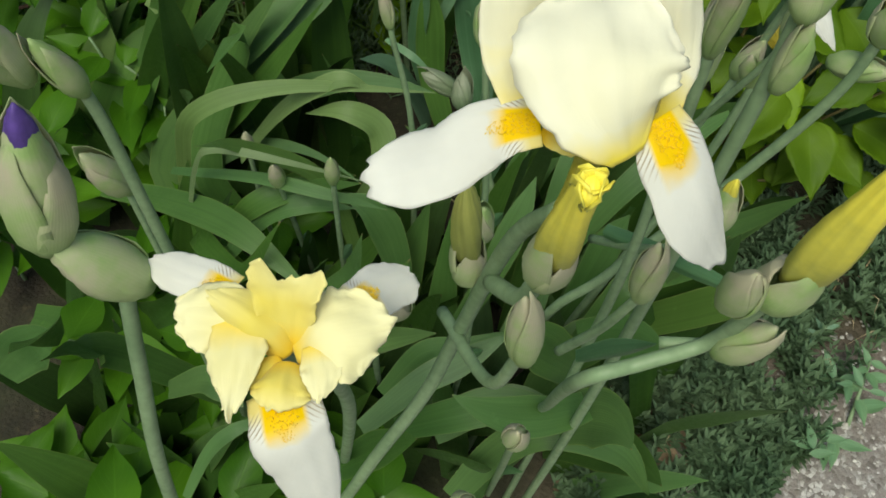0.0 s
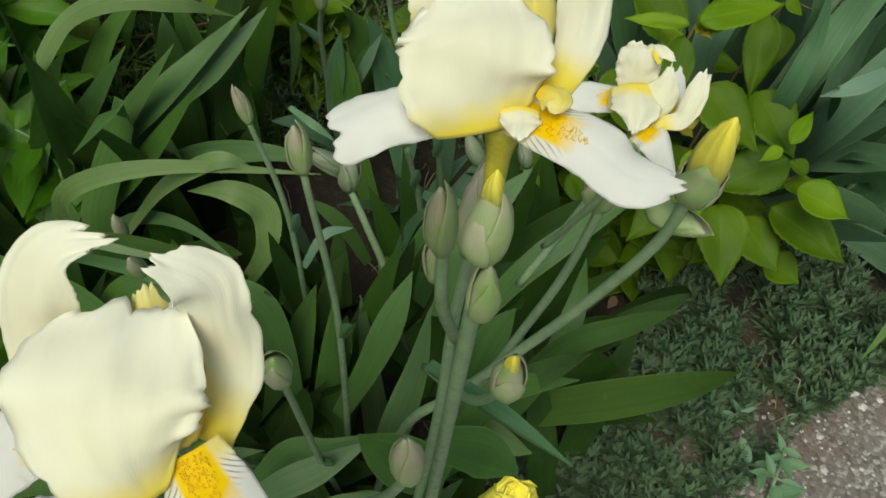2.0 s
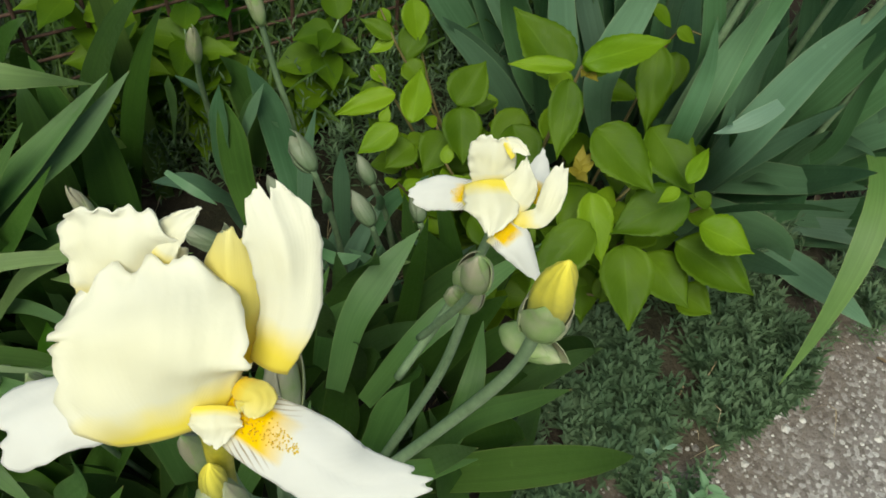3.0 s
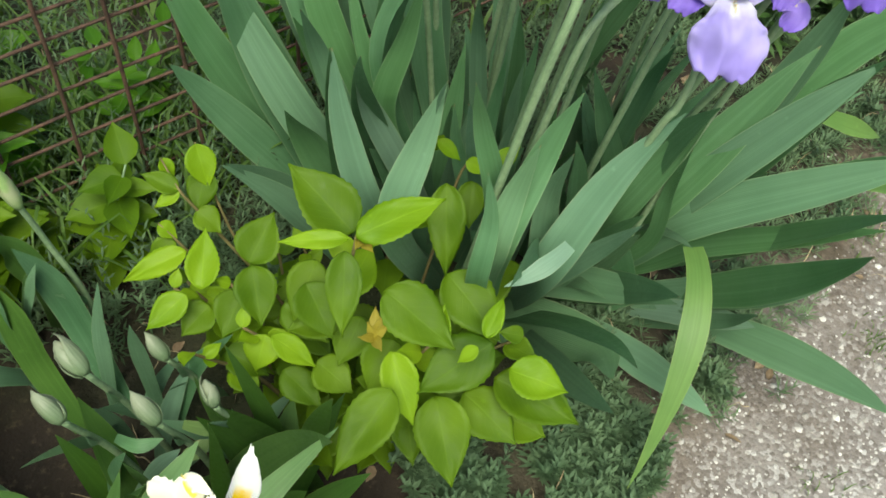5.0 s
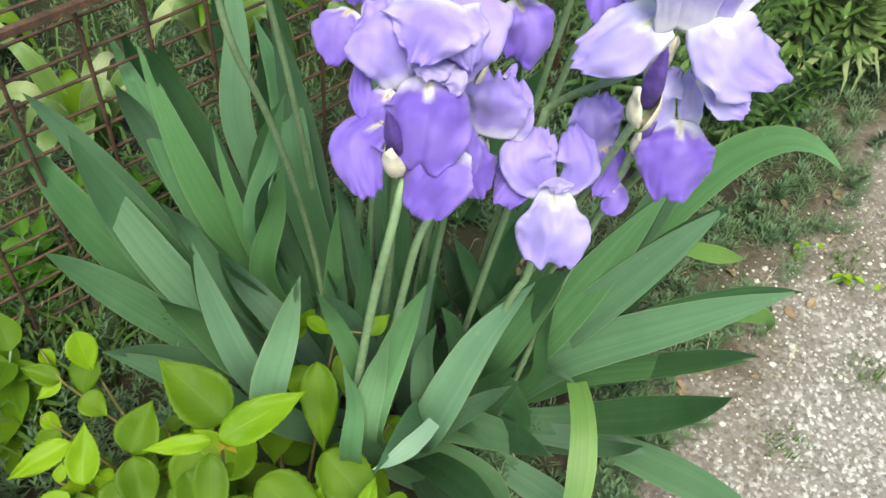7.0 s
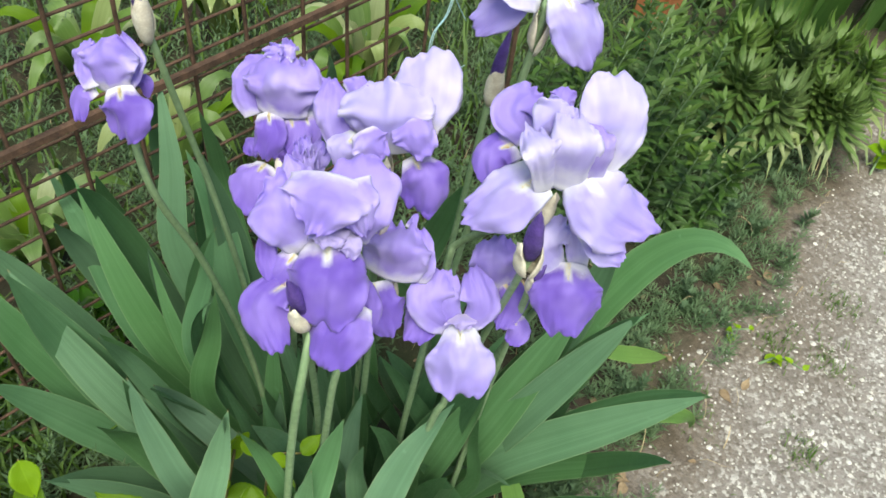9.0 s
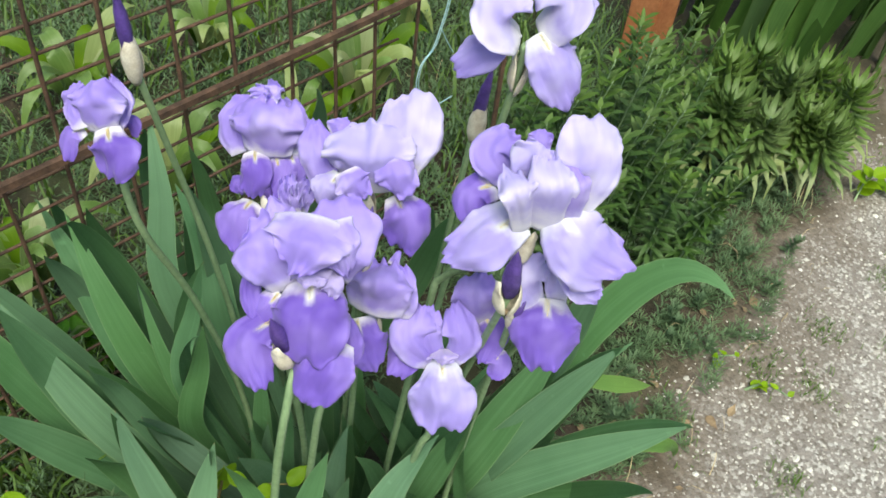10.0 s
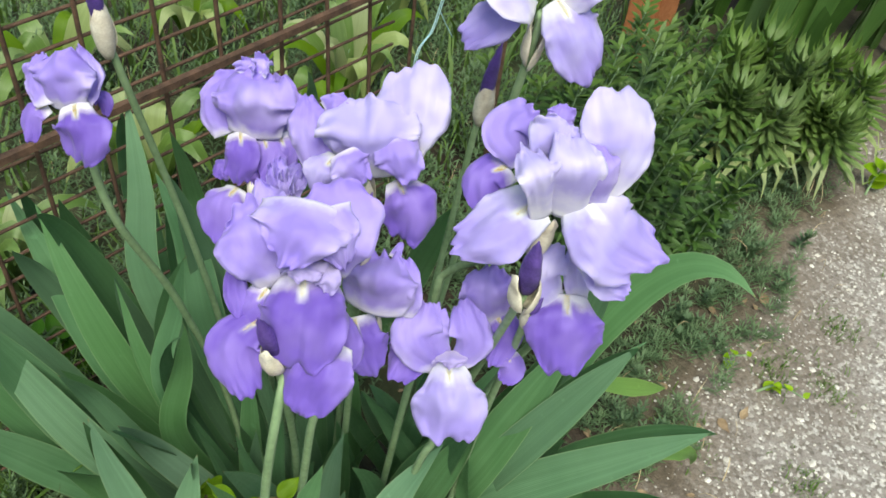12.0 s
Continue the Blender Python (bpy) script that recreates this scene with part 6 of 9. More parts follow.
st = stalk_thing("iris stalk with slender closed buds", (0.44, 0.76, 0))
stem_part(st, [(0.41, 0.59, 0), (0.415, 0.565, 0.45), (0.417, 0.558, 0.675), (0.416, 0.566, 0.78), (0.418, 0.574, 0.85)], 0.0042, 0.0032)
bud(st, (0.418, 0.574, 0.845), (0.420, 0.592, 0.908), 0.0085)
bud(st, (0.404, 0.585, 0.800), (0.398, 0.580, 0.845), 0.0055)
stem_part(st, [(0.41, 0.62, 0.62), (0.435, 0.56, 0.70), (0.449, 0.538, 0.765)], 0.0036, 0.003)
bud(st, (0.449, 0.539, 0.758), (0.447, 0.536, 0.810), 0.0090, M_BUD_Y, 0.12)
bract(st, (0.41, 0.60, 0.66), (0.50, 0.52, 0.70), 0.016)

st = stalk_thing("thin iris stalk with a pair of mauve buds", (0.44, 0.90, 0))
stem_part(st, [(0.44, 0.76, 0), (0.47, 0.74, 0.28), (0.506, 0.729, 0.496), (0.522, 0.724, 0.60), (0.529, 0.720, 0.70)])
bud(st, (0.526, 0.722, 0.695), (0.534, 0.712, 0.742), 0.0075)
bud(st, (0.522, 0.724, 0.700), (0.514, 0.716, 0.735), 0.0065)
stem_part(st, [(0.505, 0.75, 0.60), (0.52, 0.71, 0.72), (0.524, 0.696, 0.77)], 0.003, 0.0028)
bud(st, (0.524, 0.697, 0.765), (0.520, 0.690, 0.815), 0.0090)

st = stalk_thing("iris stalk with a big bud tipped violet", (0.12, 0.66, 0))
stem_part(st, [(0.11, 0.43, 0), (0.118, 0.405, 0.45), (0.128, 0.400, 0.673), (0.138, 0.407, 0.796), (0.145, 0.412, 0.872)])
bud(st, (0.152, 0.416, 0.868), (0.122, 0.405, 0.915), 0.0128)
bud(st, (0.124, 0.409, 0.905), (0.133, 0.413, 0.982), 0.0115, M_BUD_P, 0.08)
bud(st, (0.185, 0.47, 0.66), (0.205, 0.44, 0.70), 0.0085)
bract(st, (0.165, 0.44, 0.74), (0.178, 0.41, 0.77), 0.016)

st = stalk_thing("iris stalk with small green buds", (0.07, 0.74, 0))
stem_part(st, [(0.10, 0.66, 0), (0.095, 0.61, 0.42), (0.083, 0.586, 0.701), (0.074, 0.580, 0.80), (0.06, 0.57, 0.84)])
bud(st, (0.074, 0.580, 0.800), (0.060, 0.565, 0.860), 0.0085)
bud(st, (0.050, 0.570, 0.820), (0.030, 0.545, 0.900), 0.0125)
stem_part(st, [(0.08, 0.66, 0), (0.074, 0.625, 0.404), (0.072, 0.623, 0.50), (0.061, 0.617, 0.658)], 0.003, 0.0028)
bud(st, (0.062, 0.618, 0.655), (0.045, 0.597, 0.724), 0.0110)

for base, mid, tip, r in (((0.29, 0.88, 0), (0.272, 0.860, 0.43), (0.234, 0.853, 0.655), 0.006), ((0.35, 0.72, 0), (0.338, 0.703, 0.50), (0.309, 0.699, 0.792), 0.008),
                          ((0.11, 0.93, 0), (0.10, 0.87, 0.25), (0.094, 0.846, 0.456), 0.007), ((0.21, 0.84, 0), (0.20, 0.78, 0.32), (0.194, 0.748, 0.545), 0.007),
                          ((0.34, 0.72, 0), (0.33, 0.62, 0.40), (0.312, 0.560, 0.740), 0.009), ((0.25, 0.76, 0), (0.245, 0.60, 0.45), (0.262, 0.50, 0.720), 0.009),
                          ((0.16, 0.90, 0), (0.15, 0.82, 0.28), (0.135, 0.770, 0.500), 0.008), ((0.40, 0.62, 0), (0.36, 0.50, 0.42), (0.335, 0.425, 0.700), 0.008),
                          ((0.38, 0.60, 0), (0.35, 0.47, 0.38), (0.305, 0.400, 0.640), 0.009)):
    st = stalk_thing("young iris stalk with one closed bud", base)
    base, mid, tip = Vector(base), Vector(mid), Vector(tip)
    low = tip - (tip - mid).normalized() * 0.052
    stem_part(st, [base, mid, low + (tip - low) * 0.15], 0.0038, 0.0026)
    bud(st, low, tip, r)
    bract(st, mid, mid + Vector((0.012, -0.02, 0.06)), 0.012)

# pale green buds of a lower clump in front of the shrub
def green_bud(stalk, base, tip, radius):
    """A blunt bud in two pale green bracts with folded tips."""
    d = tip - base
    body = spindle(base, tip, radius * 0.86, [0.5, 0.85, 1.0, 0.98, 0.9, 0.62, 0.12], ridge=0.14, twist=1.2)
    core = part("bud", mesh_of("bud", *body), M_BUD_G, stalk)
    turn = (base.x * 71.0) % 6.283
    lobe(core, base - d * 0.06, tip, radius * 0.92, turn, 1.6, 1.16, 0.05, M_BUD_G)
    lobe(core, base - d * 0.06, tip, radius * 0.98, turn + 2.7, 1.4, 0.86, 0.25, M_BUD_G)


for base, low, tip, r in (((0.460, 1.121, 0), (0.410, 1.071, 0.400), (0.384, 1.101, 0.422), 0.0135),
                          ((0.434, 1.077, 0), (0.384, 1.027, 0.385), (0.364, 1.051, 0.407), 0.0114),
                          ((0.527, 1.067, 0), (0.477, 1.017, 0.370), (0.457, 1.042, 0.392), 0.0117),
                          ((0.531, 1.180, 0), (0.481, 1.130, 0.300), (0.463, 1.151, 0.322), 0.0105),
                          ((0.585, 1.087, 0), (0.535, 1.037, 0.350), (0.529, 1.059, 0.372), 0.0094)):
    st = stalk_thing("short iris stalk with a plump pale green bud", base)
    base, low, tip = Vector(base), Vector(low), Vector(tip)
    stem_part(st, [base, base.lerp(low, 0.6) + Vector((0.006, 0.006, 0)), low], 0.0050, 0.0036)
    green_bud(st, low, tip, r)
    bract(st, base.lerp(low, 0.75), base.lerp(low, 0.75) + Vector((rnd.uniform(-0.03, 0.03), -0.02, 0.06)), 0.014, mat=M_IRIS_P)
for pts, low, tip in (([(0.380, 1.250, 0), (0.376, 1.282, 0.20), (0.352, 1.294, 0.33), (0.340, 1.288, 0.42)], (0.341, 1.287, 0.415), (0.324, 1.293, 0.505)),
                      ([(0.27, 1.34, 0), (0.250, 1.315, 0.25), (0.254, 1.288, 0.35)], (0.254, 1.288, 0.345), (0.256, 1.272, 0.425))):
    st = stalk_thing("slender leaning iris stalk with a pale green bud", pts[0])
    stem_part(st, pts, 0.0050, 0.0036)
    bud(st, low, tip, 0.0095)
    bract(st, pts[1], Vector(pts[1]) + Vector((-0.03, -0.02, 0.06)), 0.016, mat=M_IRIS_P)
lower = thing("iris_leaf_clump", "short glaucous iris leaves round pale buds", "iris leaves", (0.42, 1.12, 0))
sword(lower, [(0.383, 1.185, 0.060), (0.390, 1.196, 0.160), (0.395, 1.219, 0.240), (0.408, 1.235, 0.320)], 0.026, (-0.161, -0.276, 0.948), M_IRIS)
sword(lower, [(0.448, 1.166, 0.060), (0.445, 1.170, 0.160), (0.443, 1.174, 0.250), (0.442, 1.176, 0.310)], 0.030, (-0.161, -0.276, 0.948), M_IRIS)
sword(lower, [(0.294, 1.266, 0.120), (0.304, 1.261, 0.220), (0.324, 1.258, 0.290), (0.341, 1.258, 0.340)], 0.024, (-0.161, -0.276, 0.948), M_IRIS_P)
sword(lower, [(0.462, 1.146, 0.060), (0.489, 1.160, 0.150), (0.510, 1.164, 0.210), (0.560, 1.168, 0.270)], 0.034, (-0.161, -0.276, 0.948), M_IRIS)
sword(lower, [(0.341, 1.166, 0.060), (0.304, 1.217, 0.160), (0.294, 1.239, 0.260), (0.284, 1.253, 0.320)], 0.049, (-0.161, -0.276, 0.948), M_IRIS_W)
sword(lower, [(0.402, 1.182, 0.060), (0.365, 1.249, 0.180), (0.345, 1.269, 0.280), (0.319, 1.270, 0.360)], 0.047, (-0.161, -0.276, 0.948), M_IRIS)
sword(lower, [(0.413, 1.065, 0.240), (0.440, 1.046, 0.250), (0.469, 1.051, 0.250)], 0.019, (-0.161, -0.276, 0.948), M_IRIS)
sword(lower, [(0.487, 1.088, 0.200), (0.515, 1.073, 0.210), (0.543, 1.065, 0.220)], 0.020, (-0.161, -0.276, 0.948), M_IRIS_L)
sword(lower, [(0.485, 1.054, 0.180), (0.502, 1.056, 0.190), (0.518, 1.063, 0.200)], 0.025, (-0.161, -0.276, 0.948), M_IRIS_L)
sword(lower, [(0.554, 1.065, 0.080), (0.554, 1.072, 0.180), (0.550, 1.073, 0.260)], 0.017, (-0.161, -0.276, 0.948), M_IRIS)
sword(lower, [(0.409, 1.042, 0.080), (0.448, 1.036, 0.180), (0.487, 1.035, 0.250)], 0.032, (-0.161, -0.276, 0.948), M_IRIS_P)
sword(lower, [(0.583, 1.020, 0.080), (0.572, 1.038, 0.180), (0.562, 1.059, 0.260)], 0.038, (-0.161, -0.276, 0.948), M_IRIS)
sword(lower, [(0.377, 1.046, 0.060), (0.399, 1.045, 0.180), (0.425, 1.041, 0.250)], 0.021, (-0.161, -0.276, 0.948), M_IRIS)
sword(lower, [(0.578, 1.029, 0.100), (0.602, 1.033, 0.140), (0.652, 1.026, 0.180)], 0.029, (-0.161, -0.276, 0.948), M_IRIS)
sword(lower, [(0.299, 1.241, 0.100), (0.278, 1.246, 0.200), (0.279, 1.245, 0.280), (0.284, 1.253, 0.340)], 0.037, (-0.132, -0.261, 0.956), M_IRIS)
sword(lower, [(0.276, 1.285, 0.120), (0.306, 1.284, 0.240), (0.328, 1.273, 0.310)], 0.024, (-0.132, -0.261, 0.956), M_IRIS_G)
sword(lower, [(0.299, 1.230, 0.100), (0.263, 1.200, 0.180), (0.230, 1.186, 0.220), (0.195, 1.170, 0.240)], 0.035, (-0.132, -0.261, 0.956), M_IRIS)
sword(lower, [(0.316, 1.309, 0.100), (0.318, 1.315, 0.200), (0.302, 1.318, 0.280), (0.281, 1.305, 0.340)], 0.048, (-0.132, -0.261, 0.956), M_IRIS_W)
sword(lower, [(0.208, 1.269, 0.200), (0.221, 1.252, 0.300), (0.224, 1.247, 0.360)], 0.031, (-0.132, -0.261, 0.956), M_IRIS_W)
sword(lower, [(0.233, 1.110, 0.340), (0.265, 1.085, 0.340), (0.294, 1.077, 0.320)], 0.012, (-0.132, -0.261, 0.956), M_IRIS_P)
sword(lower, [(0.418, 0.929, 0.180), (0.436, 0.950, 0.280), (0.475, 0.969, 0.340)], 0.036, (-0.132, -0.261, 0.956), M_IRIS_G)
sword(lower, [(0.379, 0.964, 0.140), (0.405, 0.969, 0.240), (0.430, 0.991, 0.320)], 0.022, (-0.132, -0.261, 0.956), M_IRIS_G)
sword(lower, [(0.347, 0.987, 0.180), (0.310, 0.998, 0.250), (0.264, 1.007, 0.290)], 0.023, (-0.132, -0.261, 0.956), M_IRIS_G)
sword(lower, [(0.377, 0.908, 0.220), (0.373, 0.920, 0.280), (0.372, 0.922, 0.300)], 0.024, (-0.132, -0.261, 0.956), M_IRIS_L)
sword(lower, [(0.275, 0.897, 0.300), (0.297, 0.925, 0.330), (0.330, 0.939, 0.330)], 0.014, (-0.132, -0.261, 0.956), M_IRIS_P)
st = stalk_thing("leaning iris stalk with two pale green buds over bare soil", (0.421, 0.934, 0.000))
stem_part(st, [(0.421, 0.934, 0.000), (0.391, 0.874, 0.220), (0.371, 0.890, 0.320), (0.348, 0.906, 0.380), (0.327, 0.927, 0.420)], 0.0050, 0.0040)
green_bud(st, Vector((0.327, 0.927, 0.420)), Vector((0.324, 0.948, 0.455)), 0.0128)
stem_part(st, [(0.327, 0.927, 0.420), (0.322, 0.952, 0.420)], 0.0034, 0.0030)
green_bud(st, Vector((0.322, 0.952, 0.420)), Vector((0.278, 0.958, 0.440)), 0.0115)
for k in range(14):
    b = Vector((rnd.uniform(0.25, 0.56), rnd.uniform(1.06, 1.24), 0.01))
    sp = Vector((rnd.uniform(-0.10, 0.10), rnd.uniform(-0.10, 0.06), 0))
    h = rnd.uniform(0.10, 0.20)
    leaf(lower, b, b + sp * 0.3 + UP * h * 0.7, b + sp + UP * h, rnd.uniform(0.018, 0.030), (rnd.uniform(-0.8, 0.8), -0.7, 0.5), M_IRIS_P)

# ---- violet iris: flowering stalks ----


def violet_stalk(at, base, label, mid=None):
    at, base = Vector(at), Vector(base)
    s = stalk_thing(label, base)
    mids = mid or [base.lerp(at, 0.5) + Vector((0.01, 0.02, 0.02))]
    stem_part(s, [base, *mids, at - UP * 0.05, at - UP * 0.012], 0.0048, 0.0038)
    spathe(s, at - UP * 0.062, at - UP * 0.012 + Vector((0.004, -0.003, 0)), 0.0085)
    return s


st = violet_stalk((0.771, 1.405, 0.953), (0.90, 1.42, 0), "lavender-blue iris bloom with hanging violet falls", [(0.88, 1.50, 0.30), (0.83, 1.46, 0.60), (0.782, 1.41, 0.80)])
sheet(st, "standard", VIOLET, [(0.7612, 1.4043, 0.9482), (0.7606, 1.4046, 0.9825), (0.7692, 1.4263, 0.9976)], [0.0326, 0.0543, 0.0467], (-0.239, -0.429, 0.871), 132, ruffle=0.14, cup=-0.3, round=0.35)
sheet(st, "standard", VIOLET, [(0.7481, 1.4093, 0.9540), (0.7449, 1.4232, 0.9714), (0.7520, 1.4388, 0.9876)], [0.0219, 0.0295, 0.0241], (-0.239, -0.429, 0.871), 133, ruffle=0.16, cup=-0.3, round=0.35)
sheet(st, "standard", VIOLET, [(0.7731, 1.4063, 0.9479), (0.7832, 1.4134, 0.9718), (0.7815, 1.4358, 0.9901)], [0.0187, 0.0253, 0.0165], (-0.239, -0.429, 0.871), 134, ruffle=0.16, cup=-0.3, round=0.35)
sheet(st, "fall", VIOLET, [(0.7689, 1.3983, 0.9599), (0.7670, 1.3753, 0.9493), (0.7624, 1.3738, 0.9131)], [0.0252, 0.0493, 0.0482], (-0.239, -0.429, 0.871), 135, ruffle=0.055, cup=-0.35, round=0.35)
sheet(st, "fall", VIOLET, [(0.7466, 1.4182, 0.9472), (0.7318, 1.4130, 0.9437), (0.7264, 1.4042, 0.9203)], [0.0133, 0.0211, 0.0166], (-0.239, -0.429, 0.871), 136, ruffle=0.055, cup=-0.35, round=0.35)
sheet(st, "fall", VIOLET, [(0.7827, 1.4165, 0.9536), (0.7924, 1.4137, 0.9482), (0.7925, 1.4097, 0.9312)], [0.0101, 0.0146, 0.0112], (-0.239, -0.429, 0.871), 137, ruffle=0.055, cup=-0.35, round=0.35)
st = violet_stalk((0.919, 1.413, 0.883), (0.98, 1.52, 0), "round lavender iris bloom with domed ruffled standards", None)
sheet(st, "standard", VIOLET, [(0.9187, 1.3901, 0.8961), (0.9181, 1.3882, 0.9385), (0.9340, 1.4182, 0.9544)], [0.0496, 0.0814, 0.0684], (-0.243, -0.436, 0.866), 150, ruffle=0.12, cup=-0.3, round=0.35)
sheet(st, "standard", VIOLET, [(0.8995, 1.4091, 0.8907), (0.8931, 1.4216, 0.9169), (0.9180, 1.4352, 0.9418)], [0.0276, 0.0397, 0.0397], (-0.243, -0.436, 0.866), 151, ruffle=0.14, cup=-0.3, round=0.35)
sheet(st, "standard", VIOLET, [(0.9440, 1.3991, 0.8935), (0.9527, 1.4063, 0.9172), (0.9487, 1.4268, 0.9403)], [0.0242, 0.0327, 0.0339], (-0.243, -0.436, 0.866), 152, ruffle=0.14, cup=-0.3, round=0.35)
sheet(st, "standard", VIOLET, [(0.9236, 1.4210, 0.9484), (0.9255, 1.4223, 0.9559), (0.9302, 1.4260, 0.9610)], [0.0153, 0.0200, 0.0153], (-0.243, -0.436, 0.866), 153, ruffle=0.3, cup=0.6, round=0.35)
sheet(st, "standard", VIOLET, [(0.9347, 1.4169, 0.9494), (0.9384, 1.4185, 0.9579), (0.9428, 1.4240, 0.9617)], [0.0141, 0.0200, 0.0153], (-0.243, -0.436, 0.866), 154, ruffle=0.3, cup=0.6, round=0.35)
sheet(st, "fall", VIOLET, [(0.9100, 1.3989, 0.9001), (0.9033, 1.3752, 0.8948), (0.8952, 1.3693, 0.8614)], [0.0228, 0.0323, 0.0359], (-0.243, -0.436, 0.866), 155, ruffle=0.055, cup=-0.35, round=0.35)
sheet(st, "fall", VIOLET, [(0.9305, 1.3936, 0.8970), (0.9274, 1.3721, 0.8840), (0.9108, 1.3626, 0.8620)], [0.0241, 0.0313, 0.0205], (-0.243, -0.436, 0.866), 156, ruffle=0.055, cup=-0.35, round=0.35)
sheet(st, "fall", VIOLET, [(0.9451, 1.3932, 0.8958), (0.9448, 1.3734, 0.8854), (0.9267, 1.3683, 0.8597)], [0.0194, 0.0279, 0.0146], (-0.243, -0.436, 0.866), 157, ruffle=0.055, cup=-0.35, round=0.35)
sheet(st, "fall", VIOLET, [(0.8980, 1.3737, 0.8525), (0.8805, 1.3546, 0.8495), (0.8748, 1.3394, 0.8132)], [0.0243, 0.0510, 0.0461], (-0.243, -0.436, 0.866), 158, ruffle=0.055, cup=-0.35, round=0.35)
sheet(st, "fall", VIOLET, [(0.8993, 1.3952, 0.8578), (0.8873, 1.3957, 0.8602), (0.8808, 1.3968, 0.8515)], [0.0148, 0.0221, 0.0172], (-0.243, -0.436, 0.866), 159, ruffle=0.055, cup=-0.35, round=0.35)
st = violet_stalk((1.0, 1.295, 0.927), (1.02, 1.46, 0), "pale lavender iris bloom with broad open standards", None)
sheet(st, "standard", VIOLET, [(1.0009, 1.2832, 0.9207), (0.9959, 1.2776, 0.9691), (1.0079, 1.3111, 0.9893)], [0.0550, 0.0858, 0.0825], (-0.243, -0.436, 0.866), 170, pale=True, round=0.25, ruffle=0.09, cup=-0.3)
sheet(st, "standard", VIOLET, [(1.0279, 1.2870, 0.9392), (1.0388, 1.2888, 0.9827), (1.0502, 1.3269, 1.0066)], [0.0387, 0.0620, 0.0620], (-0.243, -0.436, 0.866), 171, pale=True, ruffle=0.06, cup=-0.3, round=0.35)
sheet(st, "standard", VIOLET, [(1.0188, 1.2819, 0.9712), (1.0206, 1.2596, 0.9596), (1.0268, 1.2546, 0.9343)], [0.0328, 0.0404, 0.0273], (-0.243, -0.436, 0.866), 172, ruffle=0.12, cup=-0.3, round=0.35)
sheet(st, "standard", VIOLET, [(0.9772, 1.2838, 0.9571), (0.9803, 1.2690, 0.9511), (0.9885, 1.2649, 0.9343)], [0.0327, 0.0360, 0.0240], (-0.243, -0.436, 0.866), 173, ruffle=0.12, cup=-0.3, round=0.35)
sheet(st, "standard", VIOLET, [(0.9614, 1.3021, 0.9207), (0.9549, 1.3152, 0.9571), (0.9575, 1.3390, 0.9787)], [0.0245, 0.0389, 0.0245], (-0.243, -0.436, 0.866), 174, ruffle=0.12, cup=-0.3, round=0.35)
sheet(st, "standard", VIOLET, [(0.9729, 1.3289, 0.9666), (0.9802, 1.3246, 0.9757), (0.9927, 1.3242, 0.9750)], [0.0166, 0.0199, 0.0111], (-0.243, -0.436, 0.866), 175, cup=0.3, ruffle=0.14, round=0.35)
sheet(st, "fall", VIOLET, [(0.9756, 1.2994, 0.9381), (0.9586, 1.2875, 0.9345), (0.9540, 1.2836, 0.9085)], [0.0245, 0.0334, 0.0223], (-0.243, -0.436, 0.866), 176, pale=True, ruffle=0.055, cup=-0.35, round=0.35)
sheet(st, "fall", VIOLET, [(1.0243, 1.2733, 0.9217), (1.0262, 1.2486, 0.9108), (1.0254, 1.2418, 0.8672)], [0.0249, 0.0521, 0.0476], (-0.243, -0.436, 0.866), 177, ruffle=0.055, cup=-0.35, round=0.35)
st = violet_stalk((0.914, 1.196, 0.928), (0.86, 1.25, 0), "large lavender iris bloom with deep violet falls", [(0.85, 1.17, 0.35), (0.859, 1.131, 0.676), (0.877, 1.130, 0.827)])
sheet(st, "standard", VIOLET, [(0.9050, 1.1883, 0.9193), (0.8863, 1.1934, 0.9604), (0.8870, 1.2239, 0.9746)], [0.0450, 0.0700, 0.0580], (-0.243, -0.436, 0.866), 190, ruffle=0.1, cup=-0.3, round=0.35)
sheet(st, "standard", VIOLET, [(0.9006, 1.2176, 0.9609), (0.8955, 1.2262, 0.9732), (0.8930, 1.2394, 0.9836)], [0.0301, 0.0281, 0.0080], (-0.243, -0.436, 0.866), 191, round=0.5, ruffle=0.09, cup=-0.3)
sheet(st, "standard", VIOLET, [(0.9275, 1.1839, 0.9249), (0.9398, 1.1857, 0.9676), (0.9519, 1.2177, 0.9864)], [0.0402, 0.0703, 0.0653], (-0.243, -0.436, 0.866), 192, ruffle=0.07, cup=-0.3, round=0.35)
sheet(st, "standard", VIOLET, [(0.9255, 1.2036, 0.9855), (0.9087, 1.1775, 0.9808), (0.8971, 1.1696, 0.9526)], [0.0730, 0.0730, 0.0341], (-0.243, -0.436, 0.866), 193, round=0.5, ruffle=0.07, cup=-0.3)
sheet(st, "standard", VIOLET, [(0.9333, 1.1951, 0.9813), (0.9361, 1.1725, 0.9712), (0.9423, 1.1613, 0.9433)], [0.0443, 0.0443, 0.0128], (-0.243, -0.436, 0.866), 194, round=0.5, ruffle=0.07, cup=-0.3)
sheet(st, "fall", VIOLET, [(0.8724, 1.2179, 0.9356), (0.8612, 1.2003, 0.9158), (0.8618, 1.1811, 0.8925)], [0.0122, 0.0173, 0.0255], (-0.243, -0.436, 0.866), 195, ruffle=0.055, cup=-0.35, round=0.35)
sheet(st, "fall", VIOLET, [(0.8858, 1.1869, 0.9129), (0.8713, 1.1789, 0.9055), (0.8599, 1.1818, 0.8923)], [0.0204, 0.0275, 0.0224], (-0.243, -0.436, 0.866), 196, ruffle=0.055, cup=-0.35, round=0.35)
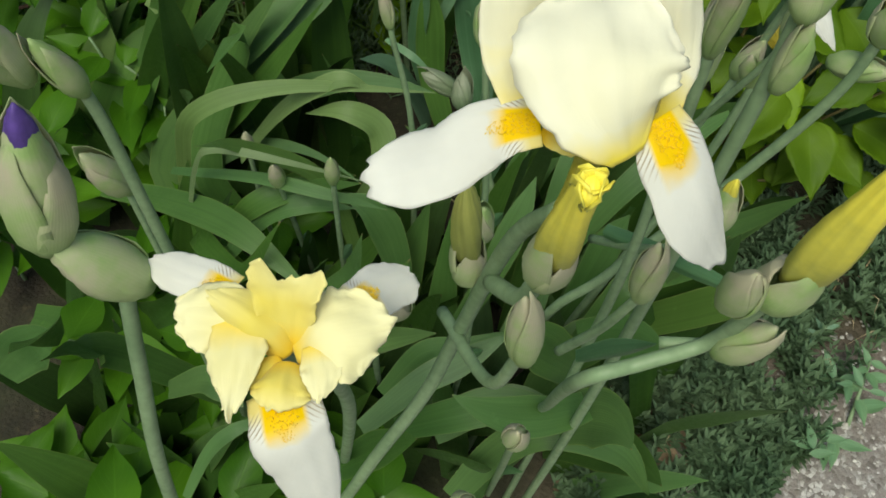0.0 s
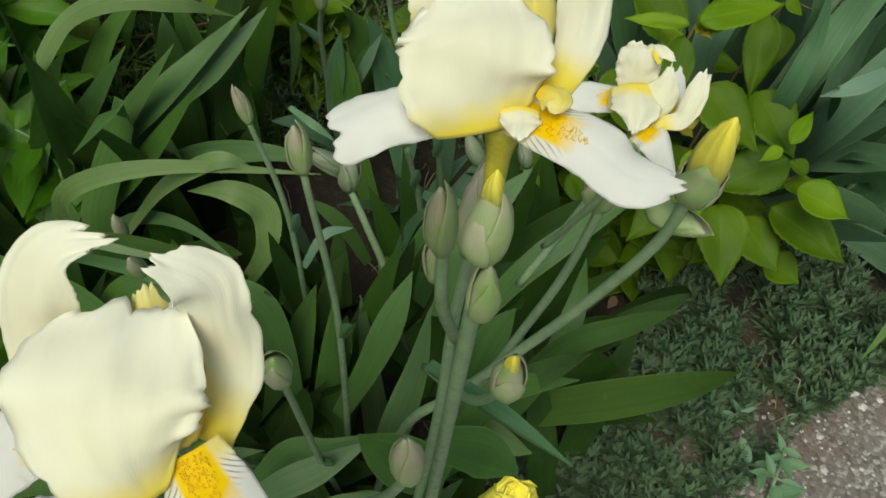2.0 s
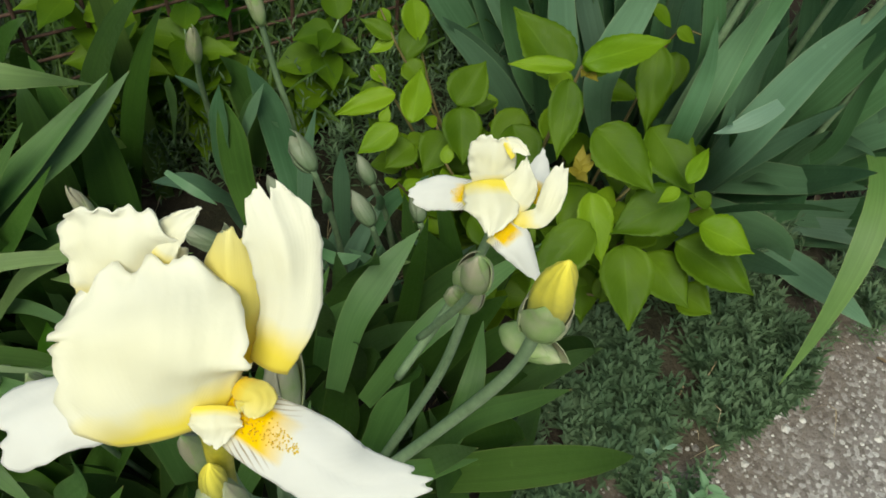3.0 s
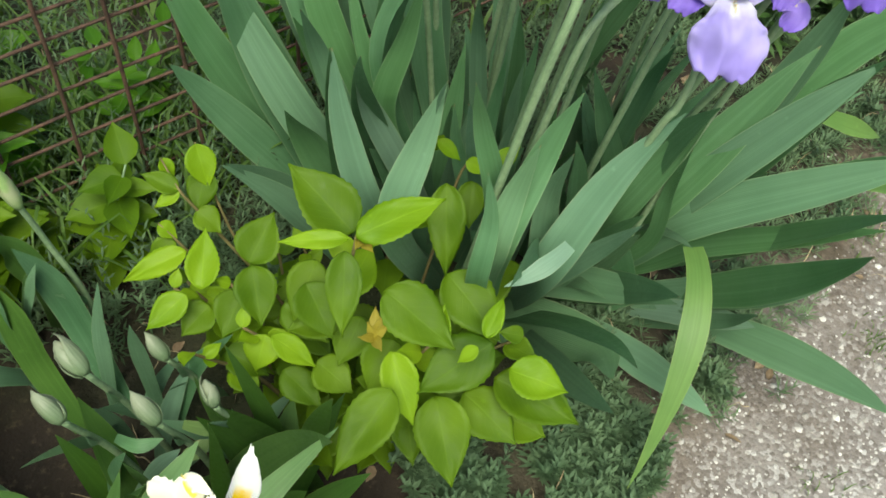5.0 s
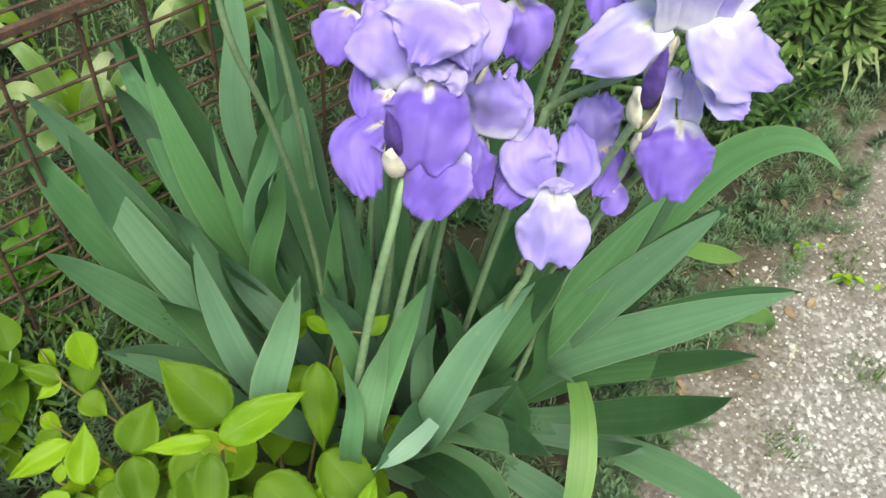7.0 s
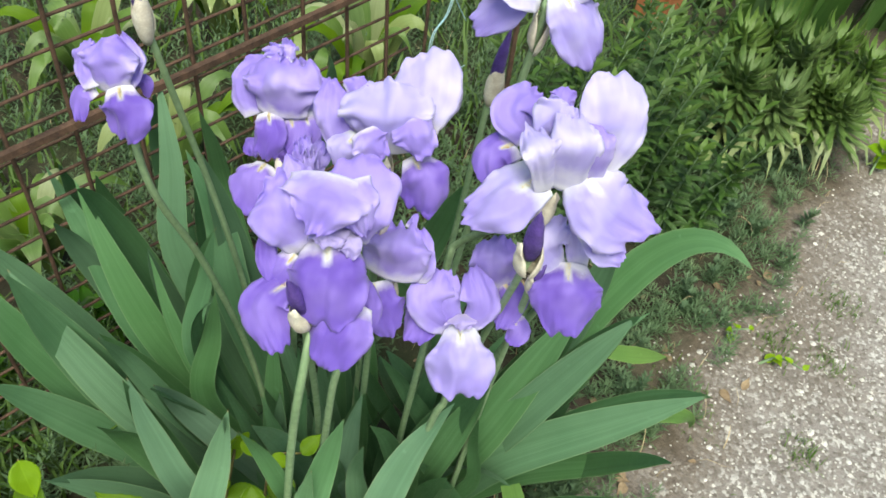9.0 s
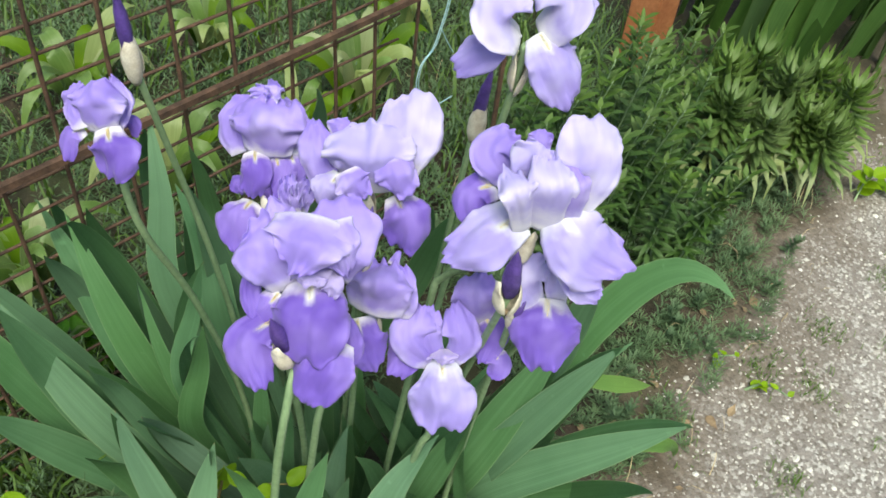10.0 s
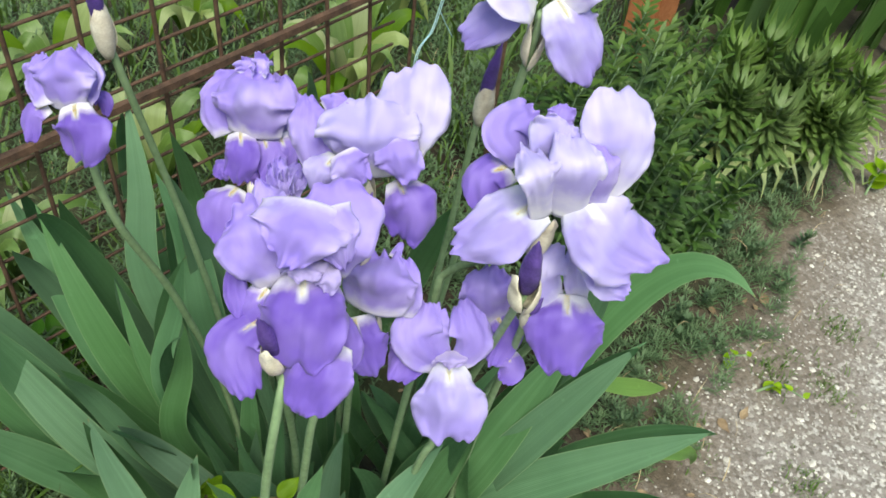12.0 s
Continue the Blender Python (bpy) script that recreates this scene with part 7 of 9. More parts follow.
sheet(st, "style_arm", VIOLET, [(0.9169, 1.1883, 0.9423), (0.9098, 1.1691, 0.9463), (0.9077, 1.1652, 0.9378)], [0.0318, 0.0328, 0.0238], (-0.243, -0.436, 0.866), 197, ruffle=0.1, cup=-0.3, round=0.35)
sheet(st, "style_arm", VIOLET, [(0.9262, 1.1790, 0.9381), (0.9272, 1.1584, 0.9414), (0.9268, 1.1532, 0.9299)], [0.0169, 0.0199, 0.0120], (-0.243, -0.436, 0.866), 198, ruffle=0.1, cup=-0.3, round=0.35)
sheet(st, "fall", VIOLET, [(0.9131, 1.1787, 0.9311), (0.9023, 1.1474, 0.9216), (0.8933, 1.1345, 0.8707)], [0.0402, 0.0703, 0.0673], (-0.243, -0.436, 0.866), 199, notch=0.05, ruffle=0.055, cup=-0.35, round=0.35)
sheet(st, "fall", VIOLET, [(0.8807, 1.1722, 0.8981), (0.8511, 1.1628, 0.8833), (0.8537, 1.1332, 0.8448)], [0.0204, 0.0429, 0.0367], (-0.243, -0.436, 0.866), 200, ruffle=0.055, cup=-0.35, round=0.35)
sheet(st, "fall", VIOLET, [(0.9265, 1.1442, 0.8831), (0.9094, 1.1243, 0.8727), (0.8889, 1.1117, 0.8366)], [0.0328, 0.0543, 0.0451], (-0.243, -0.436, 0.866), 201, ruffle=0.055, cup=-0.35, round=0.35)
sheet(st, "fall", VIOLET, [(0.9281, 1.1575, 0.8994), (0.9355, 1.1422, 0.8823), (0.9320, 1.1286, 0.8539)], [0.0207, 0.0310, 0.0227], (-0.243, -0.436, 0.866), 202, ruffle=0.055, cup=-0.35, round=0.35)
st = violet_stalk((0.989, 1.227, 0.807), (0.91, 1.28, 0), "iris bloom with a hooded lavender standard above dark falls", [(0.90, 1.22, 0.3), (0.914, 1.196, 0.602), (0.930, 1.192, 0.726)])
sheet(st, "standard", VIOLET, [(0.9851, 1.2111, 0.8170), (0.9888, 1.2125, 0.8585), (1.0028, 1.2429, 0.8657)], [0.0514, 0.0674, 0.0526], (-0.243, -0.436, 0.866), 210, round=0.3, ruffle=0.09, cup=-0.3)
sheet(st, "standard", VIOLET, [(1.0151, 1.2046, 0.8099), (1.0185, 1.2097, 0.8435), (1.0158, 1.2373, 0.8593)], [0.0139, 0.0266, 0.0254], (-0.243, -0.436, 0.866), 211, ruffle=0.09, cup=-0.3, round=0.35)
sheet(st, "standard", VIOLET, [(1.0129, 1.2375, 0.8583), (1.0181, 1.2415, 0.8653), (1.0228, 1.2454, 0.8692)], [0.0115, 0.0081, 0.0046], (-0.243, -0.436, 0.866), 212, ruffle=0.09, cup=-0.3, round=0.35)
sheet(st, "fall", VIOLET, [(0.9699, 1.2201, 0.8088), (0.9695, 1.1974, 0.7945), (0.9796, 1.1834, 0.7629)], [0.0304, 0.0527, 0.0445], (-0.243, -0.436, 0.866), 213, ruffle=0.055, cup=-0.35, round=0.35)
sheet(st, "fall", VIOLET, [(1.0181, 1.2043, 0.7998), (1.0157, 1.1893, 0.7761), (0.9989, 1.1757, 0.7504)], [0.0202, 0.0380, 0.0368], (-0.243, -0.436, 0.866), 214, ruffle=0.055, cup=-0.35, round=0.35)
st = violet_stalk((1.052, 1.181, 0.773), (1.01, 1.27, 0), "lavender iris bloom with white-streaked hanging falls", [(1.02, 1.22, 0.3), (1.041, 1.184, 0.571), (1.051, 1.179, 0.62)])
sheet(st, "standard", VIOLET, [(1.0423, 1.1726, 0.7657), (1.0214, 1.1832, 0.8009), (1.0351, 1.2108, 0.8208)], [0.0236, 0.0471, 0.0377], (-0.243, -0.436, 0.866), 220, ruffle=0.09, cup=-0.3, round=0.35)
sheet(st, "standard", VIOLET, [(1.0468, 1.1709, 0.7661), (1.0374, 1.1850, 0.8022), (1.0483, 1.2048, 0.8169)], [0.0177, 0.0307, 0.0248], (-0.243, -0.436, 0.866), 221, ruffle=0.09, cup=-0.3, round=0.35)
sheet(st, "standard", VIOLET, [(1.0574, 1.1683, 0.7654), (1.0665, 1.1652, 0.8067), (1.0671, 1.1999, 0.8246)], [0.0200, 0.0389, 0.0306], (-0.243, -0.436, 0.866), 222, ruffle=0.09, cup=-0.3, round=0.35)
sheet(st, "fall", VIOLET, [(1.0497, 1.1703, 0.7737), (1.0393, 1.1364, 0.7650), (1.0363, 1.1125, 0.7167)], [0.0272, 0.0662, 0.0662], (-0.243, -0.436, 0.866), 223, notch=0.09, cup=-0.3, pale=True, ruffle=0.055, round=0.35)
sheet(st, "style_arm", VIOLET, [(1.0510, 1.1759, 0.7818), (1.0463, 1.1615, 0.7883), (1.0439, 1.1567, 0.7817)], [0.0282, 0.0305, 0.0200], (-0.243, -0.436, 0.866), 224, ruffle=0.09, cup=-0.3, round=0.35)
sheet(st, "standard", VIOLET, [(1.0978, 1.1877, 0.7949), (1.0909, 1.1926, 0.8350), (1.1016, 1.2159, 0.8444)], [0.0355, 0.0497, 0.0450], (-0.243, -0.436, 0.866), 225, ruffle=0.09, cup=-0.3, round=0.35)
sheet(st, "fall", VIOLET, [(1.1037, 1.1911, 0.8002), (1.1053, 1.1733, 0.7924), (1.0915, 1.1618, 0.7628)], [0.0288, 0.0372, 0.0264], (-0.243, -0.436, 0.866), 226, ruffle=0.055, cup=-0.35, round=0.35)
sheet(st, "fall", VIOLET, [(1.1074, 1.1649, 0.7708), (1.1076, 1.1509, 0.7656), (1.0985, 1.1486, 0.7488)], [0.0193, 0.0254, 0.0229], (-0.243, -0.436, 0.866), 227, ruffle=0.055, cup=-0.35, round=0.35)
st = violet_stalk((1.117, 1.173, 0.965), (1.04, 1.33, 0), "pale lavender iris bloom with flaring falls and an upturned standard", [(1.05, 1.29, 0.4), (1.07, 1.264, 0.737), (1.083, 1.258, 0.798)])
sheet(st, "standard", VIOLET, [(1.1119, 1.2052, 0.9863), (1.0975, 1.2178, 1.0079), (1.1185, 1.2203, 1.0257)], [0.0312, 0.0437, 0.0343], (-0.243, -0.436, 0.866), 240, ruffle=0.09, cup=-0.3, round=0.35)
sheet(st, "standard", VIOLET, [(1.1311, 1.2062, 1.0117), (1.1373, 1.2098, 1.0216), (1.1413, 1.2159, 1.0272)], [0.0207, 0.0228, 0.0207], (-0.243, -0.436, 0.866), 241, ruffle=0.09, cup=-0.3, round=0.35)
sheet(st, "standard", VIOLET, [(1.1260, 1.1825, 1.0030), (1.1199, 1.1812, 1.0271), (1.1279, 1.1875, 1.0358)], [0.0353, 0.0433, 0.0333], (-0.243, -0.436, 0.866), 242, pale=True, ruffle=0.14, cup=-0.3, round=0.35)
sheet(st, "standard", VIOLET, [(1.1524, 1.1598, 0.9777), (1.1628, 1.1576, 1.0244), (1.1702, 1.1967, 1.0529)], [0.0284, 0.0569, 0.0589], (-0.243, -0.436, 0.866), 243, pale=True, ruffle=0.05, round=0.25, cup=-0.3)
sheet(st, "standard", VIOLET, [(1.1098, 1.1580, 0.9612), (1.0928, 1.1505, 1.0170), (1.0948, 1.1875, 1.0152)], [0.0201, 0.0342, 0.0272], (-0.243, -0.436, 0.866), 244, pale=True, ruffle=0.09, cup=-0.3, round=0.35)
sheet(st, "standard", VIOLET, [(1.1274, 1.1515, 0.9615), (1.1193, 1.1445, 1.0227), (1.1277, 1.1813, 1.0332)], [0.0301, 0.0462, 0.0351], (-0.243, -0.436, 0.866), 245, pale=True, ruffle=0.09, cup=-0.3, round=0.35)
sheet(st, "standard", VIOLET, [(1.1453, 1.1505, 0.9680), (1.1387, 1.1433, 1.0158), (1.1453, 1.1751, 1.0254)], [0.0222, 0.0323, 0.0273], (-0.243, -0.436, 0.866), 246, ruffle=0.09, cup=-0.3, round=0.35)
sheet(st, "fall", VIOLET, [(1.0971, 1.2093, 0.9769), (1.0763, 1.2065, 0.9700), (1.0714, 1.1943, 0.9421)], [0.0265, 0.0350, 0.0286], (-0.243, -0.436, 0.866), 247, ruffle=0.055, cup=-0.35, round=0.35)
sheet(st, "fall", VIOLET, [(1.1085, 1.1689, 0.9701), (1.0725, 1.1648, 0.9572), (1.0377, 1.1789, 0.9245)], [0.0365, 0.0563, 0.0375], (-0.243, -0.436, 0.866), 248, pale=True, ruffle=0.055, cup=-0.35, round=0.35)
sheet(st, "fall", VIOLET, [(1.1383, 1.1597, 0.9814), (1.1521, 1.1209, 0.9660), (1.1871, 1.1021, 0.9406)], [0.0330, 0.0700, 0.0515], (-0.243, -0.436, 0.866), 249, pale=True, ruffle=0.08, cup=-0.35, round=0.35)
sheet(st, "fall", VIOLET, [(1.1433, 1.1328, 0.9366), (1.1544, 1.1132, 0.9228), (1.1672, 1.0970, 0.9141)], [0.0263, 0.0337, 0.0231], (-0.243, -0.436, 0.866), 250, pale=True, ruffle=0.055, cup=-0.35, round=0.35)
sheet(st, "style_arm", VIOLET, [(1.1393, 1.1624, 0.9828), (1.1428, 1.1538, 0.9879), (1.1511, 1.1496, 0.9876)], [0.0154, 0.0185, 0.0123], (-0.243, -0.436, 0.866), 251, pale=True, ruffle=0.09, cup=-0.3, round=0.35)
st = violet_stalk((1.155, 1.168, 0.855), (1.14, 1.38, 0), "lavender iris bloom with a broad hanging violet fall", None)
sheet(st, "standard", VIOLET, [(1.1408, 1.1457, 0.8483), (1.1232, 1.1552, 0.8881), (1.1441, 1.1733, 0.9055)], [0.0201, 0.0357, 0.0302], (-0.243, -0.436, 0.866), 260, pale=True, ruffle=0.09, cup=-0.3, round=0.35)
sheet(st, "standard", VIOLET, [(1.1580, 1.1451, 0.8494), (1.1541, 1.1509, 0.8832), (1.1582, 1.1700, 0.9015)], [0.0180, 0.0225, 0.0236], (-0.243, -0.436, 0.866), 261, pale=True, ruffle=0.09, cup=-0.3, round=0.35)
sheet(st, "fall", VIOLET, [(1.1452, 1.1483, 0.8649), (1.1344, 1.1199, 0.8525), (1.1307, 1.1032, 0.8046)], [0.0349, 0.0665, 0.0631], (-0.243, -0.436, 0.866), 262, notch=0.06, ruffle=0.055, cup=-0.35, round=0.35)
st = violet_stalk((1.174, 1.339, 1.04), (1.12, 1.46, 0), "tall pale lavender iris bloom above the others", None)
sheet(st, "fall", VIOLET, [(1.1675, 1.3506, 1.0493), (1.1366, 1.3445, 1.0327), (1.1075, 1.3609, 0.9988)], [0.0250, 0.0398, 0.0386], (-0.243, -0.436, 0.866), 270, pale=True, ruffle=0.055, cup=-0.35, round=0.35)
sheet(st, "fall", VIOLET, [(1.1870, 1.3318, 1.0494), (1.1941, 1.3005, 1.0336), (1.2142, 1.2895, 0.9867)], [0.0293, 0.0587, 0.0474], (-0.243, -0.436, 0.866), 271, pale=True, ruffle=0.055, cup=-0.35, round=0.35)
sheet(st, "standard", VIOLET, [(1.1711, 1.3389, 1.0379), (1.1426, 1.3297, 1.0749), (1.1577, 1.3541, 1.1023)], [0.0384, 0.0581, 0.0482], (-0.243, -0.436, 0.866), 272, pale=True, ruffle=0.09, cup=-0.3, round=0.35)
sheet(st, "standard", VIOLET, [(1.1888, 1.3340, 1.0451), (1.2016, 1.3190, 1.0860), (1.1865, 1.3476, 1.1087)], [0.0329, 0.0526, 0.0460], (-0.243, -0.436, 0.866), 273, pale=True, ruffle=0.09, cup=-0.3, round=0.35)
sheet(st, "standard", VIOLET, [(1.1974, 1.3333, 1.0509), (1.2211, 1.3305, 1.0777), (1.2413, 1.3264, 1.0838)], [0.0222, 0.0367, 0.0311], (-0.243, -0.436, 0.866), 274, pale=True, ruffle=0.09, cup=-0.3, round=0.35)
st = violet_stalk((0.925, 1.36, 0.85), (0.95, 1.48, 0), "withered crumpled violet iris bloom", None)
sheet(st, "standard", VIOLET, [(0.936, 1.345, 0.858), (0.93, 1.347, 0.877), (0.929, 1.36, 0.886)], [0.0071, 0.0157, 0.0126], (-0.1498, -0.7151, 0.6828), 190, cup=0.9, ruffle=0.3)
sheet(st, "standard", VIOLET, [(0.944, 1.345, 0.859), (0.947, 1.346, 0.879), (0.953, 1.356, 0.888)], [0.0071, 0.0157, 0.0126], (-0.1669, -0.7136, 0.6804), 191, cup=0.9, ruffle=0.3)
sheet(st, "standard", VIOLET, [(0.94, 1.341, 0.855), (0.939, 1.343, 0.874), (0.942, 1.354, 0.884)], [0.0071, 0.0157, 0.0126], (-0.1588, -0.7106, 0.6854), 192, cup=0.9, ruffle=0.3)
sheet(st, "standard", VIOLET, [(0.939, 1.349, 0.863), (0.936, 1.351, 0.882), (0.937, 1.363, 0.891)], [0.0071, 0.0157, 0.0126], (-0.1558, -0.7188, 0.6775), 193, cup=0.9, ruffle=0.3)
sheet(st, "standard", VIOLET, [(0.945, 1.34, 0.855), (0.95, 1.34, 0.874), (0.959, 1.35, 0.883)], [0.0071, 0.0157, 0.0126], (-0.17, -0.7078, 0.6857), 194, cup=0.9, ruffle=0.3)
for base, low, tip, r in (((1.10, 1.38, 0), (1.086, 1.125, 0.915), (1.080, 1.115, 0.985), 0.0105), ((1.14, 1.50, 0), (1.185, 1.440, 0.850), (1.192, 1.428, 0.940), 0.0090), ((0.93, 1.58, 0), (0.806, 1.50, 0.960), (0.800, 1.49, 1.060), 0.0090),
                          ((0.95, 1.40, 0), (0.882, 1.150, 0.875), (0.868, 1.142, 0.935), 0.0085),
                          ((1.00, 1.38, 0), (0.981, 1.243, 0.877), (0.998, 1.265, 0.920), 0.0090), ((0.93, 1.51, 0), (0.915, 1.365, 0.859), (0.914, 1.372, 0.881), 0.0075), ((1.13, 1.29, 0), (1.111, 1.149, 0.850), (1.121, 1.147, 0.869), 0.0060)):
    s = stalk_thing("iris stalk with a rolled dark violet bud in a papery spathe", base)
    base, low, tip = Vector(base), Vector(low), Vector(tip)
    stem_part(s, [base, base.lerp(low, 0.55) + Vector((0.012, 0.02, 0)), low], 0.005, 0.0038)
    spathe(s, low - UP * 0.020, low.lerp(tip, 0.35), r * 1.05)
    part("bud", mesh_of("bud", *spindle(low, tip, r * 0.85, [0.6, 0.9, 1.0, 0.85, 0.5, 0.06], sides=15, ridge=0.1, twist=4)), M_BUD_P, s)


# ---- shrub with ovate leaves ----
def ovate(length, width, seed, teeth=0.02, curl=0.25, fold=0.35, nu=12, nv=6):
    """An ovate, finely toothed leaf along +x, upper side +z."""
    r = random.Random(seed)
    verts, faces, uvs = [], [], []
    ph = r.uniform(0, 6)
    for i in range(nu + 1):
        s = i / nu
        w = 0.5 * width * (math.sin(math.pi * min(1, s**0.72)) ** 0.85) * (1 - 0.30 * s**3) * (1 - 0.35 * max(0.0, (s - 0.78) / 0.22)) if 0 < s < 1 else 0.0006
        tooth = 1 + teeth * (1 if i % 2 else -1)
        x = s * length
        for j in range(nv + 1):
            v = 2 * j / nv - 1
            z = fold * w * abs(v) ** 1.6 - curl * length * s * s * 0.5 + 0.03 * length * math.sin(6 * s + ph + 2 * v) * abs(v) + 0.035 * length * noise.noise((3.0 * s, 1.4 * v, seed * 0.37)) + 0.006 * length * math.sin(26 * s - 8 * abs(v)) * abs(v)
            verts.append(Vector((x, v * w * tooth, z)))
            uvs.append((0.5 + 0.5 * v, s))
    m = nv + 1
    for i in range(nu):
        for j in range(nv):
            faces.append((i * m + j, (i + 1) * m + j, (i + 1) * m + j + 1, i * m + j + 1))
    return verts, faces, uvs


def placed(bit, at, direction, up=(0, 0, 1), scale=1.0):
    x = Vector(direction).normalized()
    z = Vector(up) - x * Vector(up).dot(x)
    if z.length < 1e-3:
        z = x.orthogonal()
    z.normalize()
    y = z.cross(x)
    at = Vector(at)
    v, f, u = bit
    return [at + (x * p.x + y * p.y + z * p.z) * scale for p in v], f, u


def sprig_leaf(shrub, base, tip, width, seed, mat, up=(-0.2, -0.5, 0.9), name="leaf"):
    base, tip = Vector(base), Vector(tip)
    n = (tip - base).length
    bit = placed(ovate(n * 1.08, width * 1.06, seed, teeth=0.03, curl=0.10 + 0.025 * (seed % 9), fold=0.12 + 0.05 * (seed % 7), nu=22, nv=8), base, tip - base, up)
    solid(part(name, mesh_of(name, *bit), mat, shrub), 0.0004)


def build_shrub():
    shrub = thing("shrub", "low shrub with fresh yellow-green toothed oval leaves", "shrub", (0.74, 1.18, 0))
    r = random.Random(21)
    hubs = [((0.70, 1.115, 0.535), True), ((0.775, 1.045, 0.41), True), ((0.605, 1.21, 0.33), False), ((0.90, 1.07, 0.35), False), ((0.52, 1.23, 0.28), True), ((0.82, 1.30, 0.45), True)]
    hubs += [((r.uniform(0.56, 0.92), r.uniform(1.02, 1.28), r.uniform(0.14, 0.30)), False) for _ in range(8)]
    hubs += [((r.uniform(0.47, 0.68), r.uniform(1.12, 1.34), r.uniform(0.18, 0.33)), r.random() < 0.4) for _ in range(9)]
    for k, (hub, young) in enumerate(hubs):
        hub = Vector(hub)
        foot = Vector((0.74 + 0.4 * (hub.x - 0.74), 1.18 + 0.4 * (hub.y - 1.18), 0))
        c = curve3([foot, foot.lerp(hub, 0.5) + Vector((r.uniform(-0.02, 0.02), 0.02, 0)), hub], 10)
        part("twig", mesh_of("twig", *tube(c, [0.004 - 0.0022 * i / 10 for i in range(11)], 6)), M_TWIG, shrub)
        for j in range(9):
            g = 1 - j * 0.10
            p = c[max(1, int(g * 10))]
            a = j * 2.4 + k
            tilt = r.uniform(-0.15, 0.5) if j > 2 else r.uniform(0.3, 0.9)
            d = Vector((math.cos(a), math.sin(a), tilt)).normalized()
            n = (r.uniform(0.03, 0.045) if j < 3 else r.uniform(0.055, 0.08)) * (1.0 if k < 14 else 0.72)
            sprig_leaf(shrub, p, p + d * n, n * r.uniform(0.65, 0.8), k * 20 + j, M_SHRUB_Y if (young and j < 4) else M_SHRUB, up=(-0.15 + 0.3 * d.x, -0.35, 1.0))
    # the leaves that stand out on the near side
    sprig_leaf(shrub, (0.709, 1.180, 0.446), (0.651, 1.244, 0.493), 0.064, 795, M_SHRUB, (-0.046, -0.339, 0.940))
    sprig_leaf(shrub, (0.697, 1.103, 0.549), (0.784, 1.123, 0.573), 0.041, 772, M_SHRUB_Y, (-0.089, -0.323, 0.942))
    sprig_leaf(shrub, (0.691, 1.110, 0.537), (0.625, 1.121, 0.532), 0.021, 724, M_SHRUB_Y, (-0.038, -0.319, 0.947))
    sprig_leaf(shrub, (0.686, 1.103, 0.527), (0.674, 1.033, 0.488), 0.036, 742, M_SHRUB, (-0.051, -0.288, 0.956))
    sprig_leaf(shrub, (0.589, 1.215, 0.356), (0.623, 1.257, 0.390), 0.053, 586, M_SHRUB, (-0.006, -0.323, 0.946))
    sprig_leaf(shrub, (0.531, 1.191, 0.347), (0.542, 1.251, 0.380), 0.039, 482, M_SHRUB_Y, (0.028, -0.315, 0.949))
    sprig_leaf(shrub, (0.514, 1.273, 0.311), (0.438, 1.251, 0.298), 0.034, 446, M_SHRUB_Y, (0.055, -0.314, 0.948))
    sprig_leaf(shrub, (0.513, 1.191, 0.340), (0.465, 1.163, 0.321), 0.035, 450, M_SHRUB_Y, (0.051, -0.289, 0.956))
    sprig_leaf(shrub, (0.536, 1.196, 0.300), (0.502, 1.167, 0.290), 0.043, 500, M_SHRUB, (0.035, -0.283, 0.958))
    sprig_leaf(shrub, (0.579, 1.198, 0.321), (0.550, 1.154, 0.300), 0.051, 572, M_SHRUB, (0.014, -0.285, 0.958))
    sprig_leaf(shrub, (0.592, 1.206, 0.363), (0.596, 1.146, 0.330), 0.050, 587, M_SHRUB, (0.000, -0.294, 0.956))
    sprig_leaf(shrub, (0.600, 1.149, 0.293), (0.583, 1.116, 0.268), 0.044, 602, M_SHRUB_Y, (0.001, -0.262, 0.965))
    sprig_leaf(shrub, (0.606, 1.129, 0.323), (0.652, 1.096, 0.300), 0.032, 596, M_SHRUB_Y, (-0.017, -0.260, 0.965))
    sprig_leaf(shrub, (0.728, 1.091, 0.459), (0.791, 1.026, 0.440), 0.061, 850, M_SHRUB, (-0.092, -0.266, 0.959))
    sprig_leaf(shrub, (0.806, 1.118, 0.435), (0.852, 1.044, 0.410), 0.060, 955, M_SHRUB, (-0.126, -0.267, 0.955))
    sprig_leaf(shrub, (0.845, 1.037, 0.409), (0.760, 1.007, 0.380), 0.060, 1037, M_SHRUB, (-0.111, -0.235, 0.965))
    sprig_leaf(shrub, (0.744, 1.087, 0.355), (0.710, 1.038, 0.330), 0.053, 845, M_SHRUB, (-0.068, -0.244, 0.967))
    sprig_leaf(shrub, (0.732, 1.052, 0.392), (0.747, 0.982, 0.355), 0.041, 824, M_SHRUB_Y, (-0.077, -0.230, 0.970))
    sprig_leaf(shrub, (0.726, 1.003, 0.398), (0.656, 0.937, 0.367), 0.053, 851, M_SHRUB, (-0.053, -0.211, 0.976))
    sprig_leaf(shrub, (0.782, 1.016, 0.336), (0.785, 0.925, 0.305), 0.063, 935, M_SHRUB, (-0.096, -0.198, 0.975))
    sprig_leaf(shrub, (0.828, 1.040, 0.280), (0.877, 0.975, 0.270), 0.063, 980, M_SHRUB, (-0.124, -0.204, 0.971))
    sprig_leaf(shrub, (0.862, 1.014, 0.382), (0.920, 0.981, 0.379), 0.049, 1046, M_SHRUB_Y, (-0.156, -0.218, 0.964))
